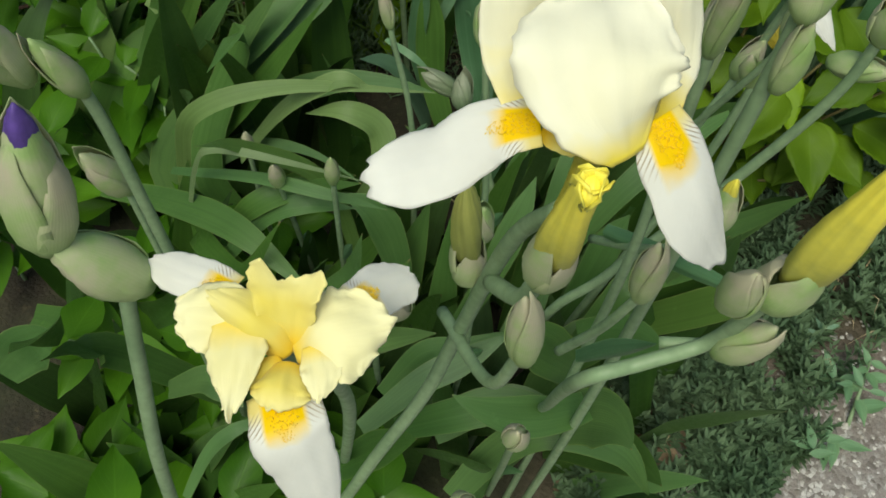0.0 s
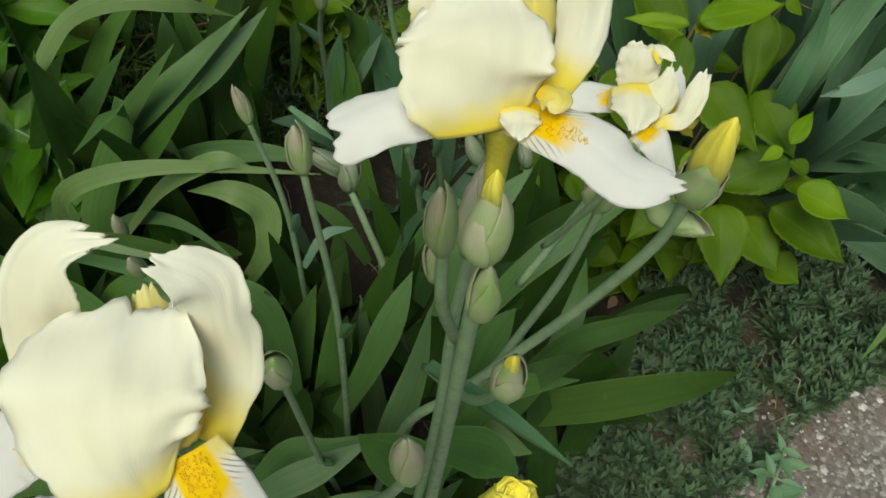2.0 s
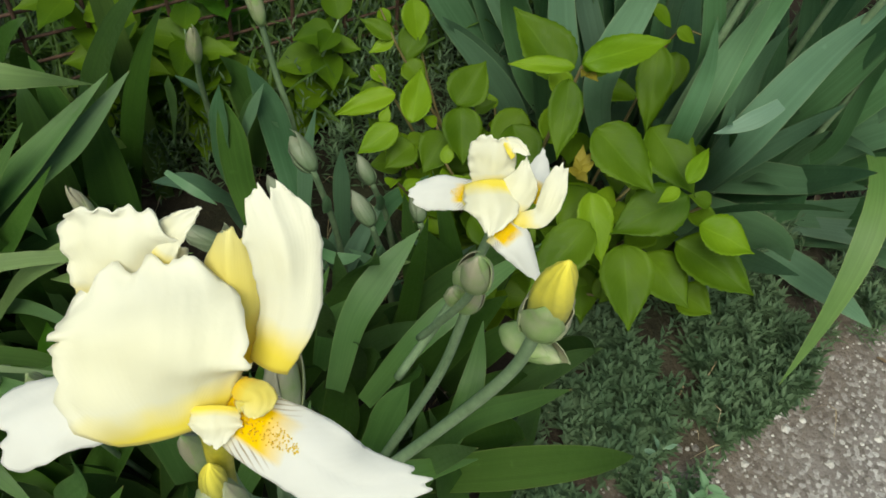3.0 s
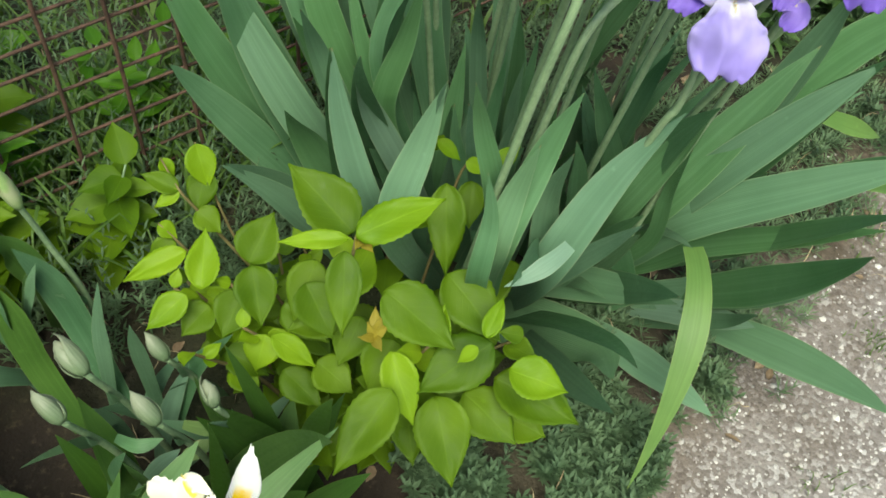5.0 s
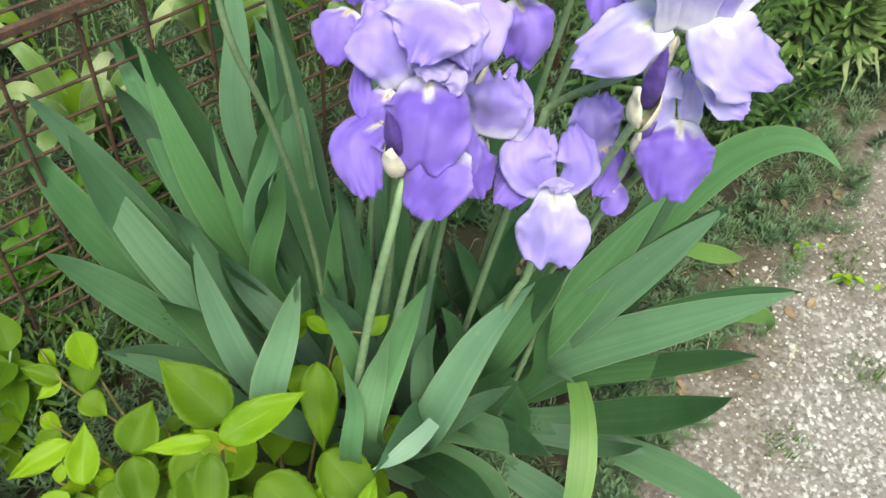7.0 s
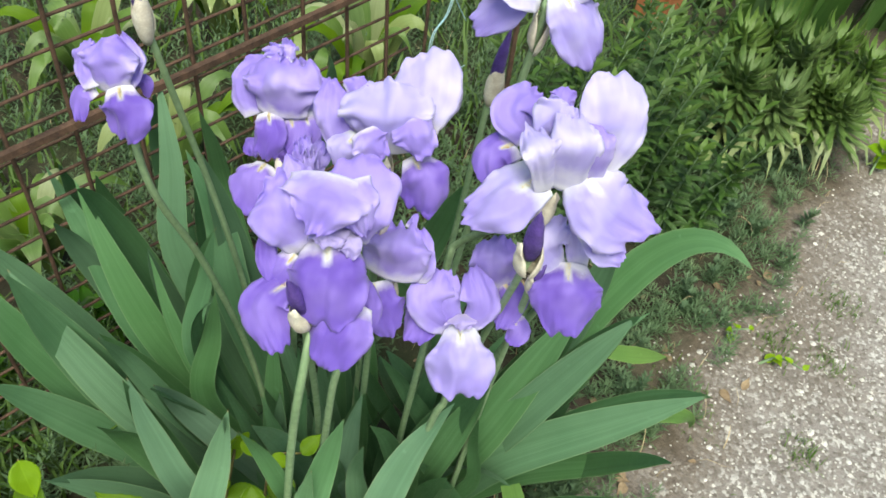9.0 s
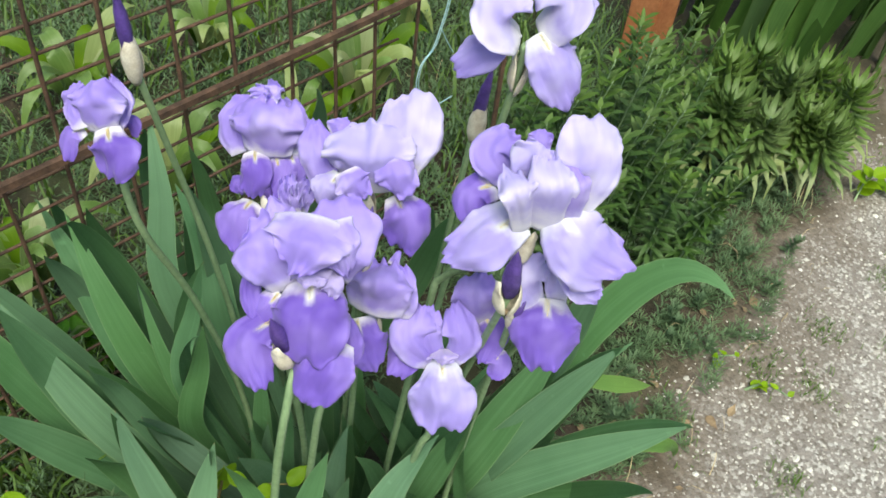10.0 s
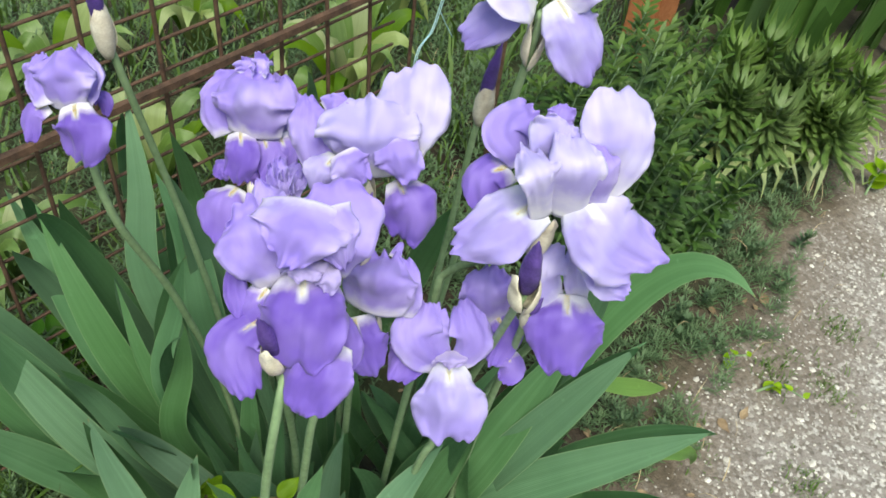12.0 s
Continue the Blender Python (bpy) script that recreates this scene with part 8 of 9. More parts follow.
    sprig_leaf(shrub, (0.865, 1.044, 0.301), (0.947, 0.976, 0.302), 0.066, 1040, M_SHRUB, (-0.152, -0.208, 0.966))
    sprig_leaf(shrub, (0.822, 1.215, 0.475), (0.810, 1.131, 0.420), 0.043, 926, M_SHRUB, (-0.118, -0.313, 0.942))
    sprig_leaf(shrub, (0.866, 1.249, 0.430), (0.856, 1.204, 0.400), 0.035, 955, M_SHRUB, (-0.134, -0.323, 0.937))
    sprig_leaf(shrub, (0.822, 1.272, 0.486), (0.847, 1.253, 0.470), 0.018, 871, M_SHRUB_Y, (-0.125, -0.355, 0.926))
    sprig_leaf(shrub, (0.894, 1.249, 0.457), (0.922, 1.262, 0.470), 0.022, 982, M_SHRUB_Y, (-0.160, -0.344, 0.925))
    sprig_leaf(shrub, (0.854, 1.249, 0.470), (0.877, 1.237, 0.460), 0.020, 925, M_SHRUB_Y, (-0.141, -0.342, 0.929))
    sprig_leaf(shrub, (0.493, 1.394, 0.352), (0.506, 1.378, 0.330), 0.020, 381, M_SHRUB_Y, (0.043, -0.364, 0.930))
    sprig_leaf(shrub, (0.512, 1.353, 0.333), (0.480, 1.342, 0.320), 0.020, 414, M_SHRUB_Y, (0.045, -0.349, 0.936))
    sprig_leaf(shrub, (0.546, 1.388, 0.329), (0.531, 1.344, 0.300), 0.040, 484, M_SHRUB, (0.025, -0.352, 0.936))
    sprig_leaf(shrub, (0.538, 1.406, 0.361), (0.548, 1.366, 0.320), 0.039, 465, M_SHRUB_Y, (0.023, -0.365, 0.931))
    sprig_leaf(shrub, (0.482, 1.316, 0.318), (0.502, 1.304, 0.300), 0.023, 380, M_SHRUB_Y, (0.047, -0.332, 0.942))
    sprig_leaf(shrub, (0.651, 1.158, 0.387), (0.673, 1.101, 0.360), 0.053, 690, M_SHRUB, (-0.035, -0.281, 0.959))
    sprig_leaf(shrub, (0.624, 1.173, 0.318), (0.670, 1.128, 0.300), 0.042, 630, M_SHRUB, (-0.026, -0.275, 0.961))
    sprig_leaf(shrub, (0.657, 1.114, 0.272), (0.694, 1.075, 0.260), 0.050, 700, M_SHRUB, (-0.039, -0.243, 0.969))
    sprig_leaf(shrub, (0.616, 1.126, 0.236), (0.656, 1.080, 0.220), 0.044, 630, M_SHRUB, (-0.019, -0.239, 0.971))
    sprig_leaf(shrub, (0.716, 1.140, 0.323), (0.683, 1.095, 0.300), 0.049, 780, M_SHRUB, (-0.051, -0.261, 0.964))
    sprig_leaf(shrub, (0.827, 1.022, 0.452), (0.851, 1.056, 0.470), 0.021, 964, M_SHRUB_Y, (-0.138, -0.257, 0.957))
    sprig_leaf(shrub, (0.815, 1.011, 0.455), (0.794, 1.005, 0.440), 0.016, 941, M_SHRUB_Y, (-0.119, -0.240, 0.963))
    sprig_leaf(shrub, (0.548, 1.167, 0.234), (0.595, 1.134, 0.220), 0.045, 530, M_SHRUB, (0.010, -0.258, 0.966))
    sprig_leaf(shrub, (0.844, 1.057, 0.248), (0.785, 1.009, 0.220), 0.058, 980, M_SHRUB, (-0.102, -0.209, 0.972))
    sprig_leaf(shrub, (0.898, 1.032, 0.197), (0.936, 1.001, 0.200), 0.053, 1040, M_SHRUB, (-0.144, -0.194, 0.970))
    sprig_leaf(shrub, (0.669, 1.198, 0.372), (0.635, 1.142, 0.340), 0.048, 700, M_SHRUB, (-0.029, -0.293, 0.956))

    # twigs of the outlying shoots
    for pts in (((0.66, 1.25, 0.04), (0.58, 1.33, 0.22), (0.545, 1.39, 0.325), (0.538, 1.408, 0.362)), ((0.60, 1.31, 0.18), (0.53, 1.345, 0.30), (0.512, 1.354, 0.334), (0.493, 1.394, 0.352)),
                ((0.60, 1.24, 0.14), (0.52, 1.29, 0.27), (0.482, 1.316, 0.318)), ((0.80, 1.22, 0.10), (0.84, 1.25, 0.36), (0.858, 1.256, 0.455), (0.894, 1.250, 0.458))):
        part("twig", mesh_of("twig", *tube(curve3([Vector(p) for p in pts], 12), [0.0026 - 0.0014 * i / 12 for i in range(13)], 6)), M_TWIG, shrub)
    sprig_leaf(shrub, (0.512, 1.354, 0.334), (0.470, 1.372, 0.350), 0.028, 398, M_SHRUB, (0.04, -0.36, 0.93))
    sprig_leaf(shrub, (0.530, 1.345, 0.300), (0.556, 1.318, 0.285), 0.036, 402, M_SHRUB, (0.04, -0.34, 0.93))
    sprig_leaf(shrub, (0.500, 1.304, 0.290), (0.462, 1.290, 0.275), 0.032, 404, M_SHRUB, (0.04, -0.34, 0.93))
    # bronze-tinged shoot tips
    sprig_leaf(shrub, (0.714, 1.057, 0.420), (0.697, 1.049, 0.440), 0.010, 578, M_SHRUB_R)
    sprig_leaf(shrub, (0.714, 1.057, 0.420), (0.718, 1.081, 0.440), 0.014, 604, M_SHRUB_R)
    sprig_leaf(shrub, (0.714, 1.057, 0.420), (0.725, 1.071, 0.440), 0.012, 618, M_SHRUB_R)
    sprig_leaf(shrub, (0.714, 1.057, 0.420), (0.728, 1.060, 0.440), 0.010, 626, M_SHRUB_R)
    sprig_leaf(shrub, (0.714, 1.057, 0.420), (0.707, 1.063, 0.440), 0.010, 590, M_SHRUB_R)
    sprig_leaf(shrub, (0.714, 1.057, 0.420), (0.715, 1.032, 0.440), 0.012, 612, M_SHRUB_R)
    sprig_leaf(shrub, (0.705, 1.113, 0.530), (0.711, 1.092, 0.540), 0.012, 590, M_SHRUB_R)
    sprig_leaf(shrub, (0.705, 1.113, 0.530), (0.697, 1.098, 0.540), 0.010, 565, M_SHRUB_R)
    sprig_leaf(shrub, (0.705, 1.113, 0.530), (0.720, 1.115, 0.540), 0.012, 600, M_SHRUB_R)


build_shrub()


def leafy_plant(name, label, foot, stems, height, leaf_len, ratio, mat, seed, spread=0.12, per=16, droop=0.2):
    """A broad-leaved herb: upright stems with pairs of leaves."""
    r = random.Random(seed)
    plant = thing(name, label, "plant", (*foot, 0))
    for k in range(stems):
        base = Vector((foot[0] + r.uniform(-spread, spread), foot[1] + r.uniform(-spread, spread), 0))
        top = base + Vector((r.uniform(-0.10, 0.10), r.uniform(-0.10, 0.06), height * r.uniform(0.7, 1.05)))
        c = curve3([base, base.lerp(top, 0.5) + Vector((r.uniform(-0.02, 0.02), 0.02, 0)), top], 10)
        part("stem", mesh_of("stem", *tube(c, [0.0035 - 0.002 * i / 10 for i in range(11)], 6)), M_STEM, plant)
        bits = []
        for j in range(per):
            g = 0.25 + 0.75 * j / (per - 1)
            p = c[int(g * 10)]
            a = j * 1.571 + (3.14 if j % 2 else 0) + r.uniform(-0.4, 0.4)
            d = Vector((math.cos(a), math.sin(a), r.uniform(-0.1, 0.6))).normalized()
            n = leaf_len * r.uniform(0.65, 1.1) * (1.1 - 0.4 * g)
            bits.append(placed(ovate(n, n * ratio * r.uniform(0.85, 1.15), seed * 100 + k * 20 + j, curl=droop, nu=8, nv=4), p, d, (0.1, -0.3, 1)))
        part("foliage", mesh_of("foliage", *join(*bits)), mat, plant)
    return plant


leafy_plant("broadleaf_plant", "leafy green herb with broad pointed leaves", (-0.14, 1.02), 7, 0.38, 0.13, 0.45, M_BROAD, 31, 0.14)
leafy_plant("broadleaf_plant", "leafy green herb with broad pointed leaves", (-0.30, 1.30), 8, 0.50, 0.15, 0.40, M_BROAD, 32, 0.18)
leafy_plant("broadleaf_plant", "leafy green herb crowding under the irises", (-0.02, 0.80), 5, 0.24, 0.12, 0.50, M_BROAD, 33, 0.10)
leafy_plant("broadleaf_plant", "leafy green herb crowding under the irises", (-0.06, 0.58), 4, 0.22, 0.12, 0.55, M_BROAD, 37, 0.08)
leafy_plant("broadleaf_plant", "leafy green herb crowding under the irises", (0.06, 0.46), 2, 0.16, 0.11, 0.55, M_BROAD, 38, 0.06)
leafy_plant("broadleaf_plant", "leafy green herb crowding under the irises", (0.10, 0.53), 3, 0.30, 0.13, 0.55, M_BROAD, 39, 0.07)
leafy_plant("broadleaf_plant", "leafy green herb crowding under the irises", (0.02, 0.66), 3, 0.30, 0.12, 0.55, M_BROAD, 40, 0.08)
leafy_plant("broadleaf_plant", "leafy green herb crowding under the irises", (0.18, 0.50), 2, 0.26, 0.12, 0.55, M_BROAD, 41, 0.05)
leafy_plant("broadleaf_plant", "bright green shrub shoots beside the fence", (0.36, 1.40), 2, 0.26, 0.10, 0.66, M_SHRUB, 34, 0.12)
leafy_plant("broadleaf_plant", "bright green shrub shoots behind the fence", (0.16, 1.50), 6, 0.40, 0.115, 0.62, M_SHRUB, 35, 0.14)
for k, (x, y) in enumerate(((0.42, 1.72), (0.62, 1.80), (0.20, 1.62), (0.85, 1.92))):
    leafy_plant("broadleaf_plant", "low green herb growing through the mesh fence", (x, y), 4, 0.24, 0.07, 0.5, M_BROAD, 130 + k, 0.12, 12)
leafy_plant("broadleaf_plant", "leafy green herb with broad pointed leaves", (0.02, 1.75), 8, 0.45, 0.10, 0.5, M_BROAD, 36, 0.2)

back = thing("iris_leaf_clump", "tall green sword-shaped leaves in front of the fence", "iris leaves", (0.05, 1.15, 0))
for k in range(44):
    b = Vector((rnd.uniform(-0.30, 0.20), rnd.uniform(1.0, 1.36), 0.0))
    sp = Vector((rnd.uniform(-0.06, 0.18), rnd.uniform(-0.20, 0.10), 0))
    h = rnd.uniform(0.28, 0.52)
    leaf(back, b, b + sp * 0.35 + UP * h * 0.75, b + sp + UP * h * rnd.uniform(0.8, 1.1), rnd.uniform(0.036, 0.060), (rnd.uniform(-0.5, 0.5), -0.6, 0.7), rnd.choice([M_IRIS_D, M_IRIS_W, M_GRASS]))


# ---- low grey-green ground cover ----
def tuft_field(name, label, inside, count, mat, seed, height=(0.02, 0.05), leaf_n=16, leaf_l=0.016, leaf_w=0.0032, box=(0.5, 2.4, 0.6, 2.0)):
    r = random.Random(seed)
    verts, faces, uvs = [], [], []
    made = tries = 0
    while made < count and tries < count * 60:
        tries += 1
        x, y = r.uniform(box[0], box[1]), r.uniform(box[2], box[3])
        if not inside(x, y, r):
            continue
        made += 1
        h = r.uniform(*height)
        z0 = ground_height(x, y) - 0.003
        lean = Vector((r.uniform(-0.5, 0.5), r.uniform(-0.5, 0.5), 0)) * h
        for j in range(leaf_n):
            g = (j + 1) / leaf_n
            p = Vector((x, y, z0)) + lean * g * g + UP * h * g
            a = j * 2.4 + r.uniform(-0.3, 0.3)
            d = Vector((math.cos(a), math.sin(a), 0.25 + 0.9 * g)).normalized()
            n = leaf_l * r.uniform(0.7, 1.2) * (1.1 - 0.4 * g)
            sd = d.cross(UP).normalized() * leaf_w * 0.5
            o = len(verts)
            up = sd.cross(d).normalized() * (leaf_w * 0.25)
            verts += [p, p + d * n * 0.5 + sd + up, p + d * n, p + d * n * 0.5 - sd + up]
            uvs += [(0.5, 0), (1, 0.5), (0.5, 1), (0, 0.5)]
            faces += [(o, o + 1, o + 2), (o, o + 2, o + 3)]
    return solo(name, mesh_of(name, verts, faces, uvs), mat, label, name.replace("_", " "), kind="stuff")


def along_bed(x, y, r):
    d = path_side(x, y) + 0.10 * noise.noise((x * 4, y * 4, 1))
    patch = noise.noise((x * 9, y * 9, 5)) + 0.5 * noise.noise((x * 23, y * 23, 6))
    if x < 1.15:
        return -0.24 < d < (0.04 if x < 1.0 else -0.01) and r.random() < 1.5 - 5.0 * abs(d + 0.10) and x > 0.5 and patch > -0.10
    return -0.26 < d < -0.04 and patch > 0.25 and r.random() < 0.3


tuft_field("groundcover", "low grey-green needle-leaved ground cover along the path", along_bed, 900, M_SAGE, 41, (0.03, 0.08), 30, 0.026, 0.0058)


def path_margin(x, y, r):
    d = path_side(x, y) + 0.08 * noise.noise((x * 4, y * 4, 1))
    patch = noise.noise((x * 7, y * 7, 11)) + 0.5 * noise.noise((x * 19, y * 19, 12))
    return x > 1.1 and -0.42 < d < -0.02 and patch > -0.22 and r.random() < 0.25 - 2.2 * d


tuft_field("margin_weeds", "sparse feathery grey-green weeds between irises and gravel", path_margin, 900, M_SAGE, 44, (0.02, 0.06), 18, 0.030, 0.0030, (1.1, 2.5, 0.9, 2.1))


def behind_fence(x, y, r):
    n = -(x - FX) * math.sin(FA) + (y - FY) * math.cos(FA)
    return n > -0.25 and r.random() < 0.35 + 0.6 * noise.noise((x * 3, y * 3, 9)) + (0.3 if n < 0.3 else 0)


tuft_field("low_weeds", "low feathery grey weeds under and behind the fence", behind_fence, 3600, M_SAGE, 42, (0.04, 0.20), 26, 0.026, 0.0042, (-0.4, 2.2, 1.3, 3.6))


def build_grass(name, label, count, seed, inside, box, length, width, mat):
    r = random.Random(seed)
    verts, faces, uvs = [], [], []
    made = tries = 0
    while made < count and tries < count * 40:
        tries += 1
        x, y = r.uniform(box[0], box[1]), r.uniform(box[2], box[3])
        if not inside(x, y, r):
            continue
        made += 1
        n = r.uniform(*length)
        a = r.uniform(0, 6.28)
        b = Vector((x, y, ground_height(x, y) - 0.004))
        out = Vector((math.cos(a), math.sin(a), 0)) * n * r.uniform(0.2, 0.8)
        pts = [bezier(b, b + out * 0.2 + UP * n * 0.9, b + out + UP * n * r.uniform(0.25, 0.9), i / 5) for i in range(6)]
        w = r.uniform(*width)
        sd = Vector((-math.sin(a), math.cos(a), 0))
        o = len(verts)
        for i, p in enumerate(pts):
            ww = w * 0.5 * (1 - (i / 5) ** 2) + 0.0002
            verts += [p - sd * ww, p + sd * ww]
            uvs += [(0, i / 5), (1, i / 5)]
        faces += [(o + 2 * i, o + 2 * i + 1, o + 2 * i + 3, o + 2 * i + 2) for i in range(5)]
    return solo(name, mesh_of(name, verts, faces, uvs), mat, label, "grass", kind="stuff")


build_grass("grass", "uneven green grass and weeds behind the fence", 3000, 51, lambda x, y, r: -(x - FX) * math.sin(FA) + (y - FY) * math.cos(FA) > -0.05, (-0.6, 2.4, 1.2, 3.8), (0.06, 0.24), (0.004, 0.011), M_GRASS)
build_grass("fence_grass", "rank green grass and weeds tangled in the fence's foot", 1500, 54, lambda x, y, r: -0.09 < -(x - FX) * math.sin(FA) + (y - FY) * math.cos(FA) < 0.25 and r.random() < 1.1 - 1.2 * x, (-0.4, 1.0, 1.1, 2.2), (0.08, 0.28), (0.004, 0.009), M_GRASS)
build_grass("path_grass", "thin grass tufts growing out of the gravel", 900, 52, lambda x, y, r: -0.15 < path_side(x, y) < 0.6 and noise.noise((x * 5, y * 5, 3)) > 0.28, (1.2, 3.2, 0.6, 2.6), (0.012, 0.035), (0.0012, 0.002), M_GRASS)
TUFTS = [(2.05, 1.39), (1.86, 1.23), (2.17, 1.52), (2.30, 1.42), (1.95, 1.46), (2.42, 1.60), (1.62, 1.14), (2.25, 1.28), (2.6, 1.7)]


def near_tuft(x, y, r):
    return any(r.random() < math.exp(-((x - a) ** 2 + (y - c) ** 2) / 0.0012) for a, c in TUFTS)


build_grass("gravel_tuft", "low yellowish grass tufts rooted in the gravel", 700, 57, near_tuft, (1.5, 2.7, 1.05, 1.8), (0.012, 0.034), (0.0012, 0.0024), M_GRASS)
build_grass("straw", "dry straw and stalks lying on the soil", 700, 53, lambda x, y, r: path_side(x, y) < 0.05, (-0.3, 2.4, 0.6, 3.2), (0.03, 0.09), (0.001, 0.0022), M_STRAW)

for k, (x, y, h) in enumerate(((0.55, 2.05, 0.30), (0.85, 2.25, 0.34), (1.15, 2.25, 0.36), (1.35, 2.45, 0.34), (0.70, 2.65, 0.30), (1.05, 2.75, 0.30), (0.35, 2.35, 0.30), (1.55, 2.75, 0.30))):
    tuftl = thing("leafy_weed", "rosette of long bright green strap leaves behind the fence", "weed", (x, y, 0))
    for j in range(12):
        a = j * 2.4 + k
        d = Vector((math.cos(a), math.sin(a), 0)) * rnd.uniform(0.08, 0.22)
        b = Vector((x, y, 0))
        leaf(tuftl, b, b + d * 0.5 + UP * h * 1.1, b + d + UP * h * rnd.uniform(0.3, 0.9), rnd.uniform(0.03, 0.055), (0.0, -0.5, 0.9), rnd.choice([M_LILY, M_LILY, M_SHRUB, M_LILY_L]), n=9)


# ---- weedy bush and lilies beyond the violet iris ----
def lance_bush(name, label, category, stems, height, leaf_l, leaf_w, per, mat, seed):
    r = random.Random(seed)
    bush = thing(name, label, category, (*stems[0], 0))
    for k, (x, y) in enumerate(stems):
        base = Vector((x, y, 0))
        top = base + Vector((r.uniform(-0.06, 0.06), r.uniform(-0.10, 0.02), height * r.uniform(0.75, 1.1)))
        c = curve3([base, base.lerp(top, 0.5) + Vector((r.uniform(-0.015, 0.015), 0.015, 0)), top], 10)
        part("stem", mesh_of("stem", *tube(c, [0.003 - 0.0018 * i / 10 for i in range(11)], 5)), M_STEM, bush)
        bits = []
        for j in range(per):
            g = 0.12 + 0.88 * (j / (per - 1))
            u = g * 10
            i = min(int(u), 9)
            p = c[i].lerp(c[i + 1], u - i)
            a = j * 2.4 + r.uniform(-0.3, 0.3)
            d = Vector((math.cos(a), math.sin(a), r.uniform(-0.2, 0.4) + 0.9 * g * g)).normalized()
            n = leaf_l * r.uniform(0.7, 1.15) * (1.05 - 0.3 * g)
            tip = p + d * n - UP * (n * 0.25 * (1 - g))
            pts = [bezier(p, p + d * n * 0.55 + UP * n * 0.1, tip, q / 4) for q in range(5)]
            bits.append(blade(pts, leaf_w * r.uniform(0.8, 1.2), (0, -0.3, 1), fold=0.3, thick=0.0004, base_w=0.4))
        cut = int(per * 0.8)
        part("foliage", mesh_of("foliage", *join(*bits[:cut])), mat, bush)
        part("shoot_tip", mesh_of("shoot_tip", *join(*bits[cut:])), M_GRASS, bush, "light green young tip")
    return bush


def lily(x, y, crown, seed):
    """A leafy lily shoot: a dome of narrow leaves that curl up at their tips, over drooping paler ones."""
    r = random.Random(seed)
    plant = thing("lily_plant", "young lily shoot with a dome of narrow glossy leaves", "lily", (x, y, 0), group="lily shoots")
    foot = Vector((x, y, 0))
    top = Vector((x + r.uniform(-0.02, 0.02), y - 0.03, crown))
    c = curve3([foot, foot.lerp(top, 0.5) + Vector((0.008, 0.008, 0)), top], 10)
    part("stem", mesh_of("stem", *tube(c, 0.0045, 7)), M_STEM, plant)
    bits = []
    for j in range(84):
        g = j / 83
        p = foot.lerp(top, 0.58 + 0.42 * g)
        a = j * 2.4 + r.uniform(-0.25, 0.25)
        out = Vector((math.cos(a), math.sin(a), 0))
        n = r.uniform(0.070, 0.100) * (1.15 - 0.5 * g * g)
        rise = 0.02 + 1.1 * g * g
        mid = p + out * n * 0.80 + UP * n * (rise * 0.35 - 0.05)
        tip = p + out * n * (1.0 - 0.35 * g) + UP * n * (rise + r.uniform(0.02, 0.20) - 0.30 * (1 - g))
        pts = [bezier(p, mid, tip, q / 5) for q in range(6)]
        bits.append(blade(pts, r.uniform(0.012, 0.018), (out.x * -0.3, out.y * -0.3 - 0.2, 1), fold=0.35, thick=0.0004, base_w=0.5))
    part("foliage", mesh_of("foliage", *join(*bits)), M_LILY, plant)
    for j in range(13):
        a = j * 2.4 + r.uniform(-0.3, 0.3)
        out = Vector((math.cos(a), math.sin(a), 0))
        n = r.uniform(0.10, 0.15)
        p = foot.lerp(top, r.uniform(0.35, 0.62))
        pts = [bezier(p, p + out * n * 0.6 + UP * n * 0.25, p + out * n * 0.95 - UP * n * r.uniform(0.1, 0.6), q / 6) for q in range(7)]
        part("leaf", mesh_of("leaf", *blade(pts, r.uniform(0.016, 0.022), (out.x * 0.3, out.y * 0.3 - 0.4, 0.9), fold=0.2, thick=0.0004, base_w=0.5)), M_LILY_L, plant, "pale drooping lower leaf")
    return plant


LILIES = [(2.161, 2.112, 0.34), (2.266, 2.138, 0.33), (2.298, 2.048, 0.33), (2.408, 2.06, 0.32), (2.455, 1.995, 0.3), (2.382, 1.934, 0.24), (2.191, 1.976, 0.27), (2.312, 1.981, 0.26), (2.133, 2.028, 0.3)]
r2 = random.Random(61)
for cx, cy, h in ((1.62, 1.86, 0.42), (1.80, 1.98, 0.46), (1.95, 2.08, 0.40), (1.70, 2.12, 0.42), (1.92, 1.86, 0.34), (2.08, 2.25, 0.34)):
    lance_bush("weed_bush", "bushy green weed with narrow lance-shaped leaves", "weed", [(cx + r2.uniform(-0.11, 0.11), cy + r2.uniform(-0.10, 0.10)) for _ in range(11)], h, 0.055, 0.0125, 40, M_WEED, int(cx * 100))
for k, (x, y, crown) in enumerate(LILIES):
    lily(x, y, crown, 210 + k)
far = thing("iris_leaf_clump", "broad mid-green sword-shaped leaves near the wooden post", "iris leaves", (2.75, 2.5, 0))
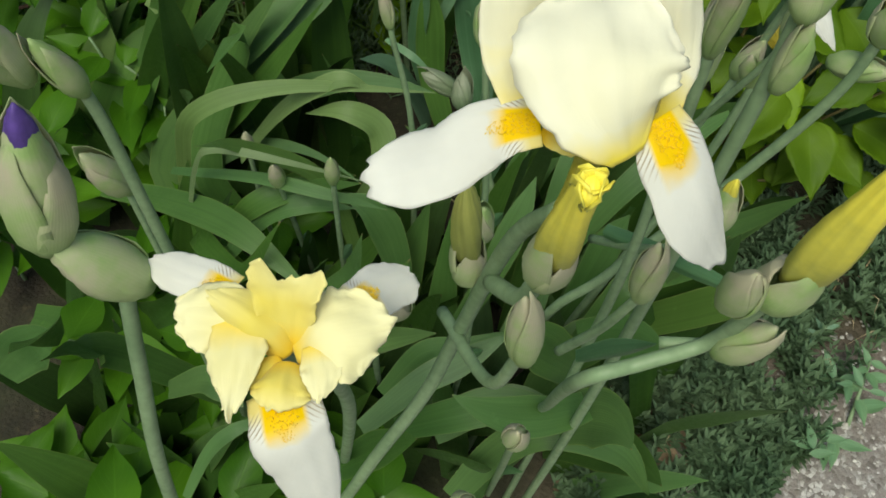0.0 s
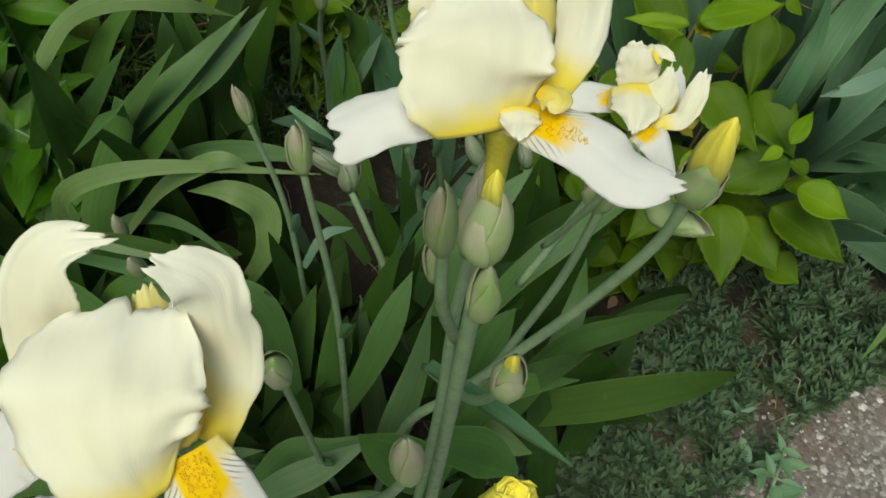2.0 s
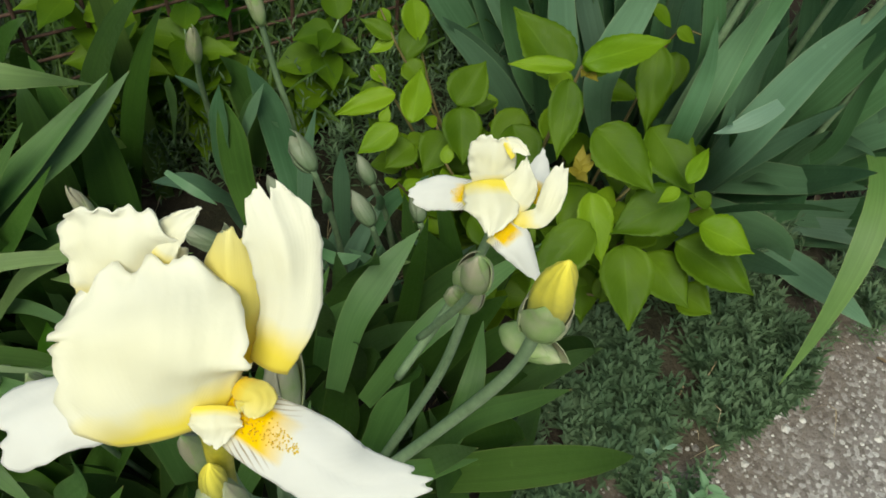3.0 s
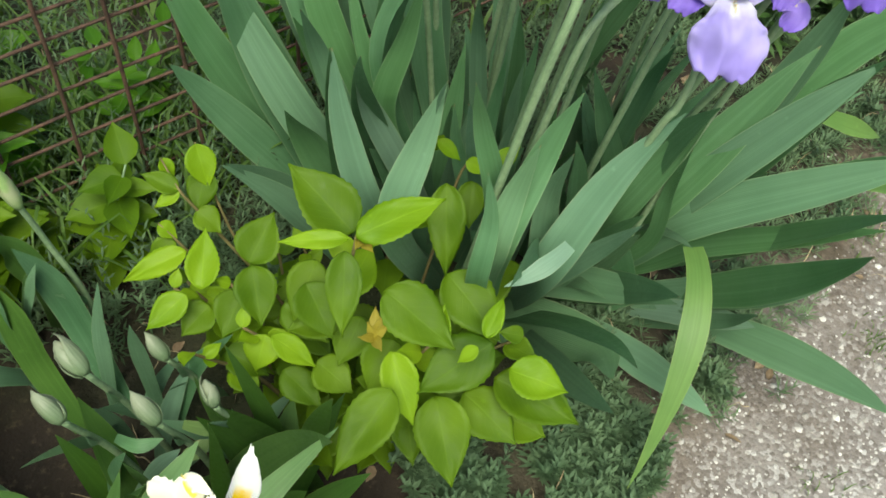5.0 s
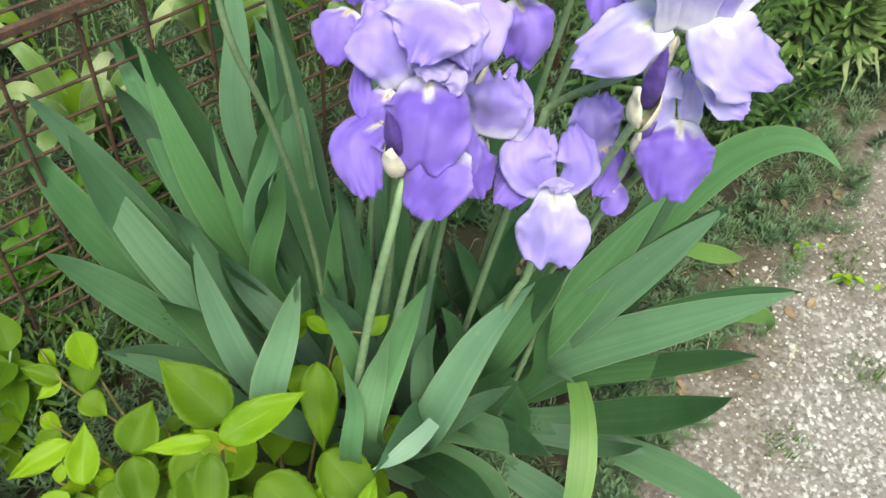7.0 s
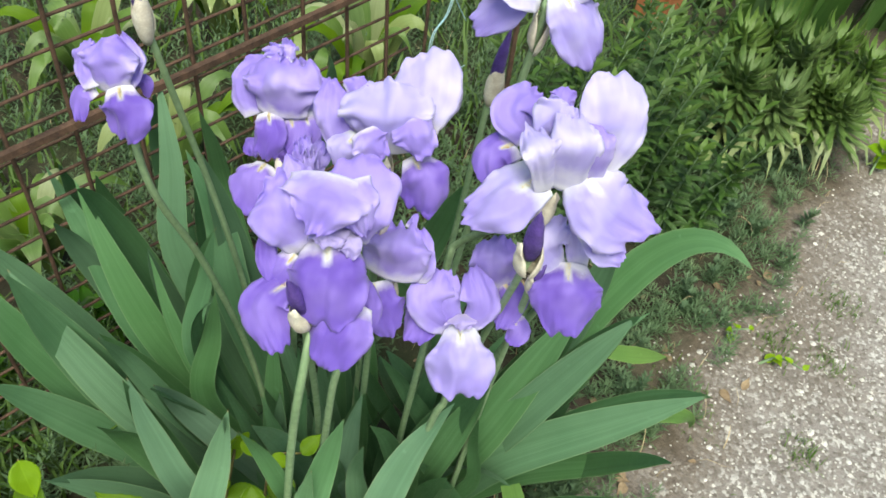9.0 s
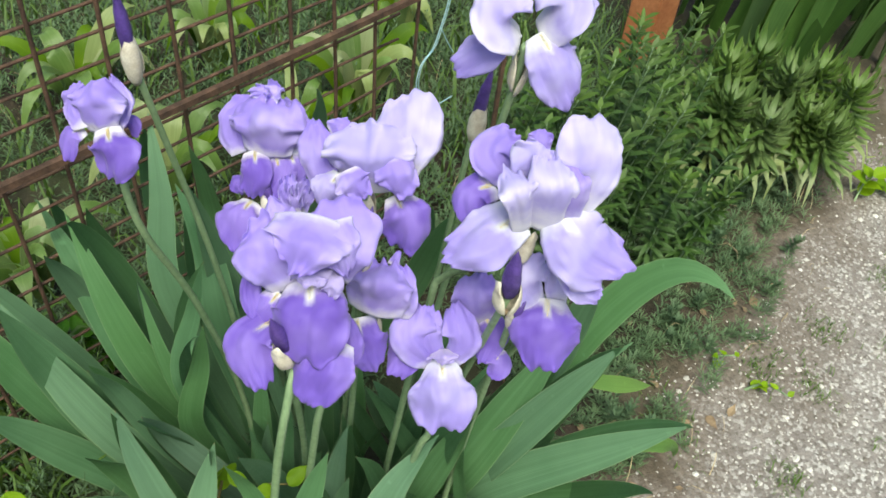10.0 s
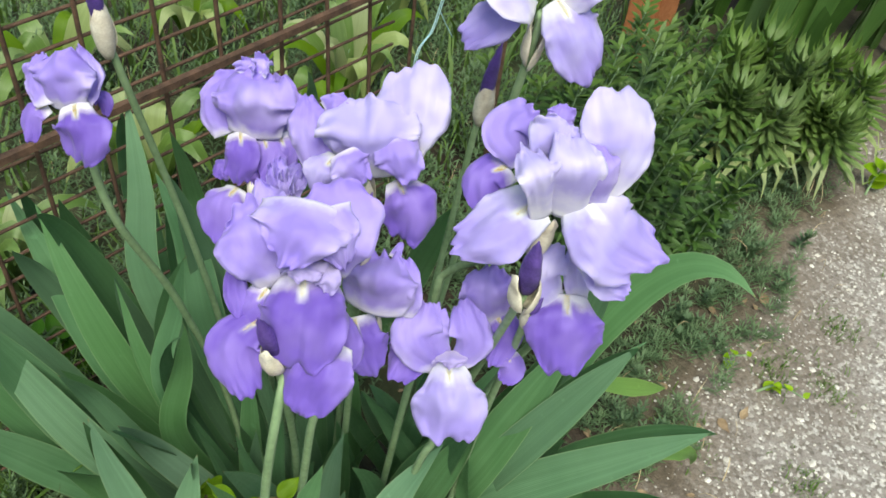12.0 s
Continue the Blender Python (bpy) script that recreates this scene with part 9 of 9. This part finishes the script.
for k in range(60):
    b = Vector((rnd.uniform(2.45, 3.2), rnd.uniform(2.32, 2.75), 0.0))
    sp = Vector((rnd.uniform(-0.2, 0.2), rnd.uniform(-0.25, 0.1), 0))
    h = rnd.uniform(0.45, 0.75)
    leaf(far, b, b + sp * 0.3 + UP * h * 0.8, b + sp + UP * h, rnd.uniform(0.045, 0.075), (rnd.uniform(-0.5, 0.5), -0.6, 0.6), rnd.choice([M_IRIS_W, M_IRIS_W, M_IRIS_D, M_IRIS_G]), n=10)


# ---- litter ----
def build_litter():
    r = random.Random(71)
    bits = []
    for _ in range(300):
        x, y = r.uniform(0.4, 2.2), r.uniform(0.6, 1.9)
        if r.random() < 0.3:
            x, y = r.gauss(0.62, 0.05), r.gauss(0.71, 0.04)
        d = path_side(x, y)
        if d > 0.02 or d < -0.7:
            continue
        a = r.uniform(0, 6.28)
        n = r.uniform(0.012, 0.035)
        bits.append(placed(ovate(n, n * r.uniform(0.4, 0.8), r.randint(0, 999), curl=r.uniform(-0.6, 0.6), nu=6, nv=4), (x, y, ground_height(x, y) + 0.004), (math.cos(a), math.sin(a), r.uniform(-0.1, 0.3)), (r.uniform(-0.4, 0.4), r.uniform(-0.4, 0.4), 1)))
    solo("leaf_litter", mesh_of("leaf_litter", *join(*bits)), M_DRY, "dry brown leaves lying on the soil", "leaf litter", kind="stuff")


build_litter()
for k, (x, y, n) in enumerate(((0.845, 0.80, 0.035), (0.90, 0.79, 0.05), (0.93, 0.74, 0.055), (0.905, 0.70, 0.05))):
    leafy_plant("weed_seedling", "pale green seedling with star-like leaves beside the gravel", (x, y), 1, 0.10, n, 0.38, M_IRIS_P, 80 + k, 0.01, 9)
for k, (x, y, n) in enumerate(((1.86, 1.50, 0.026), (1.90, 1.44, 0.03), (2.52, 1.86, 0.07), (2.60, 1.88, 0.06))):
    leafy_plant("sorrel_seedling", "small yellow-green broad-leaved seedling at the path's edge", (x, y), 1, 0.05 + n * 0.6, n, 0.7, M_SHRUB_Y, 90 + k, 0.01, 5)
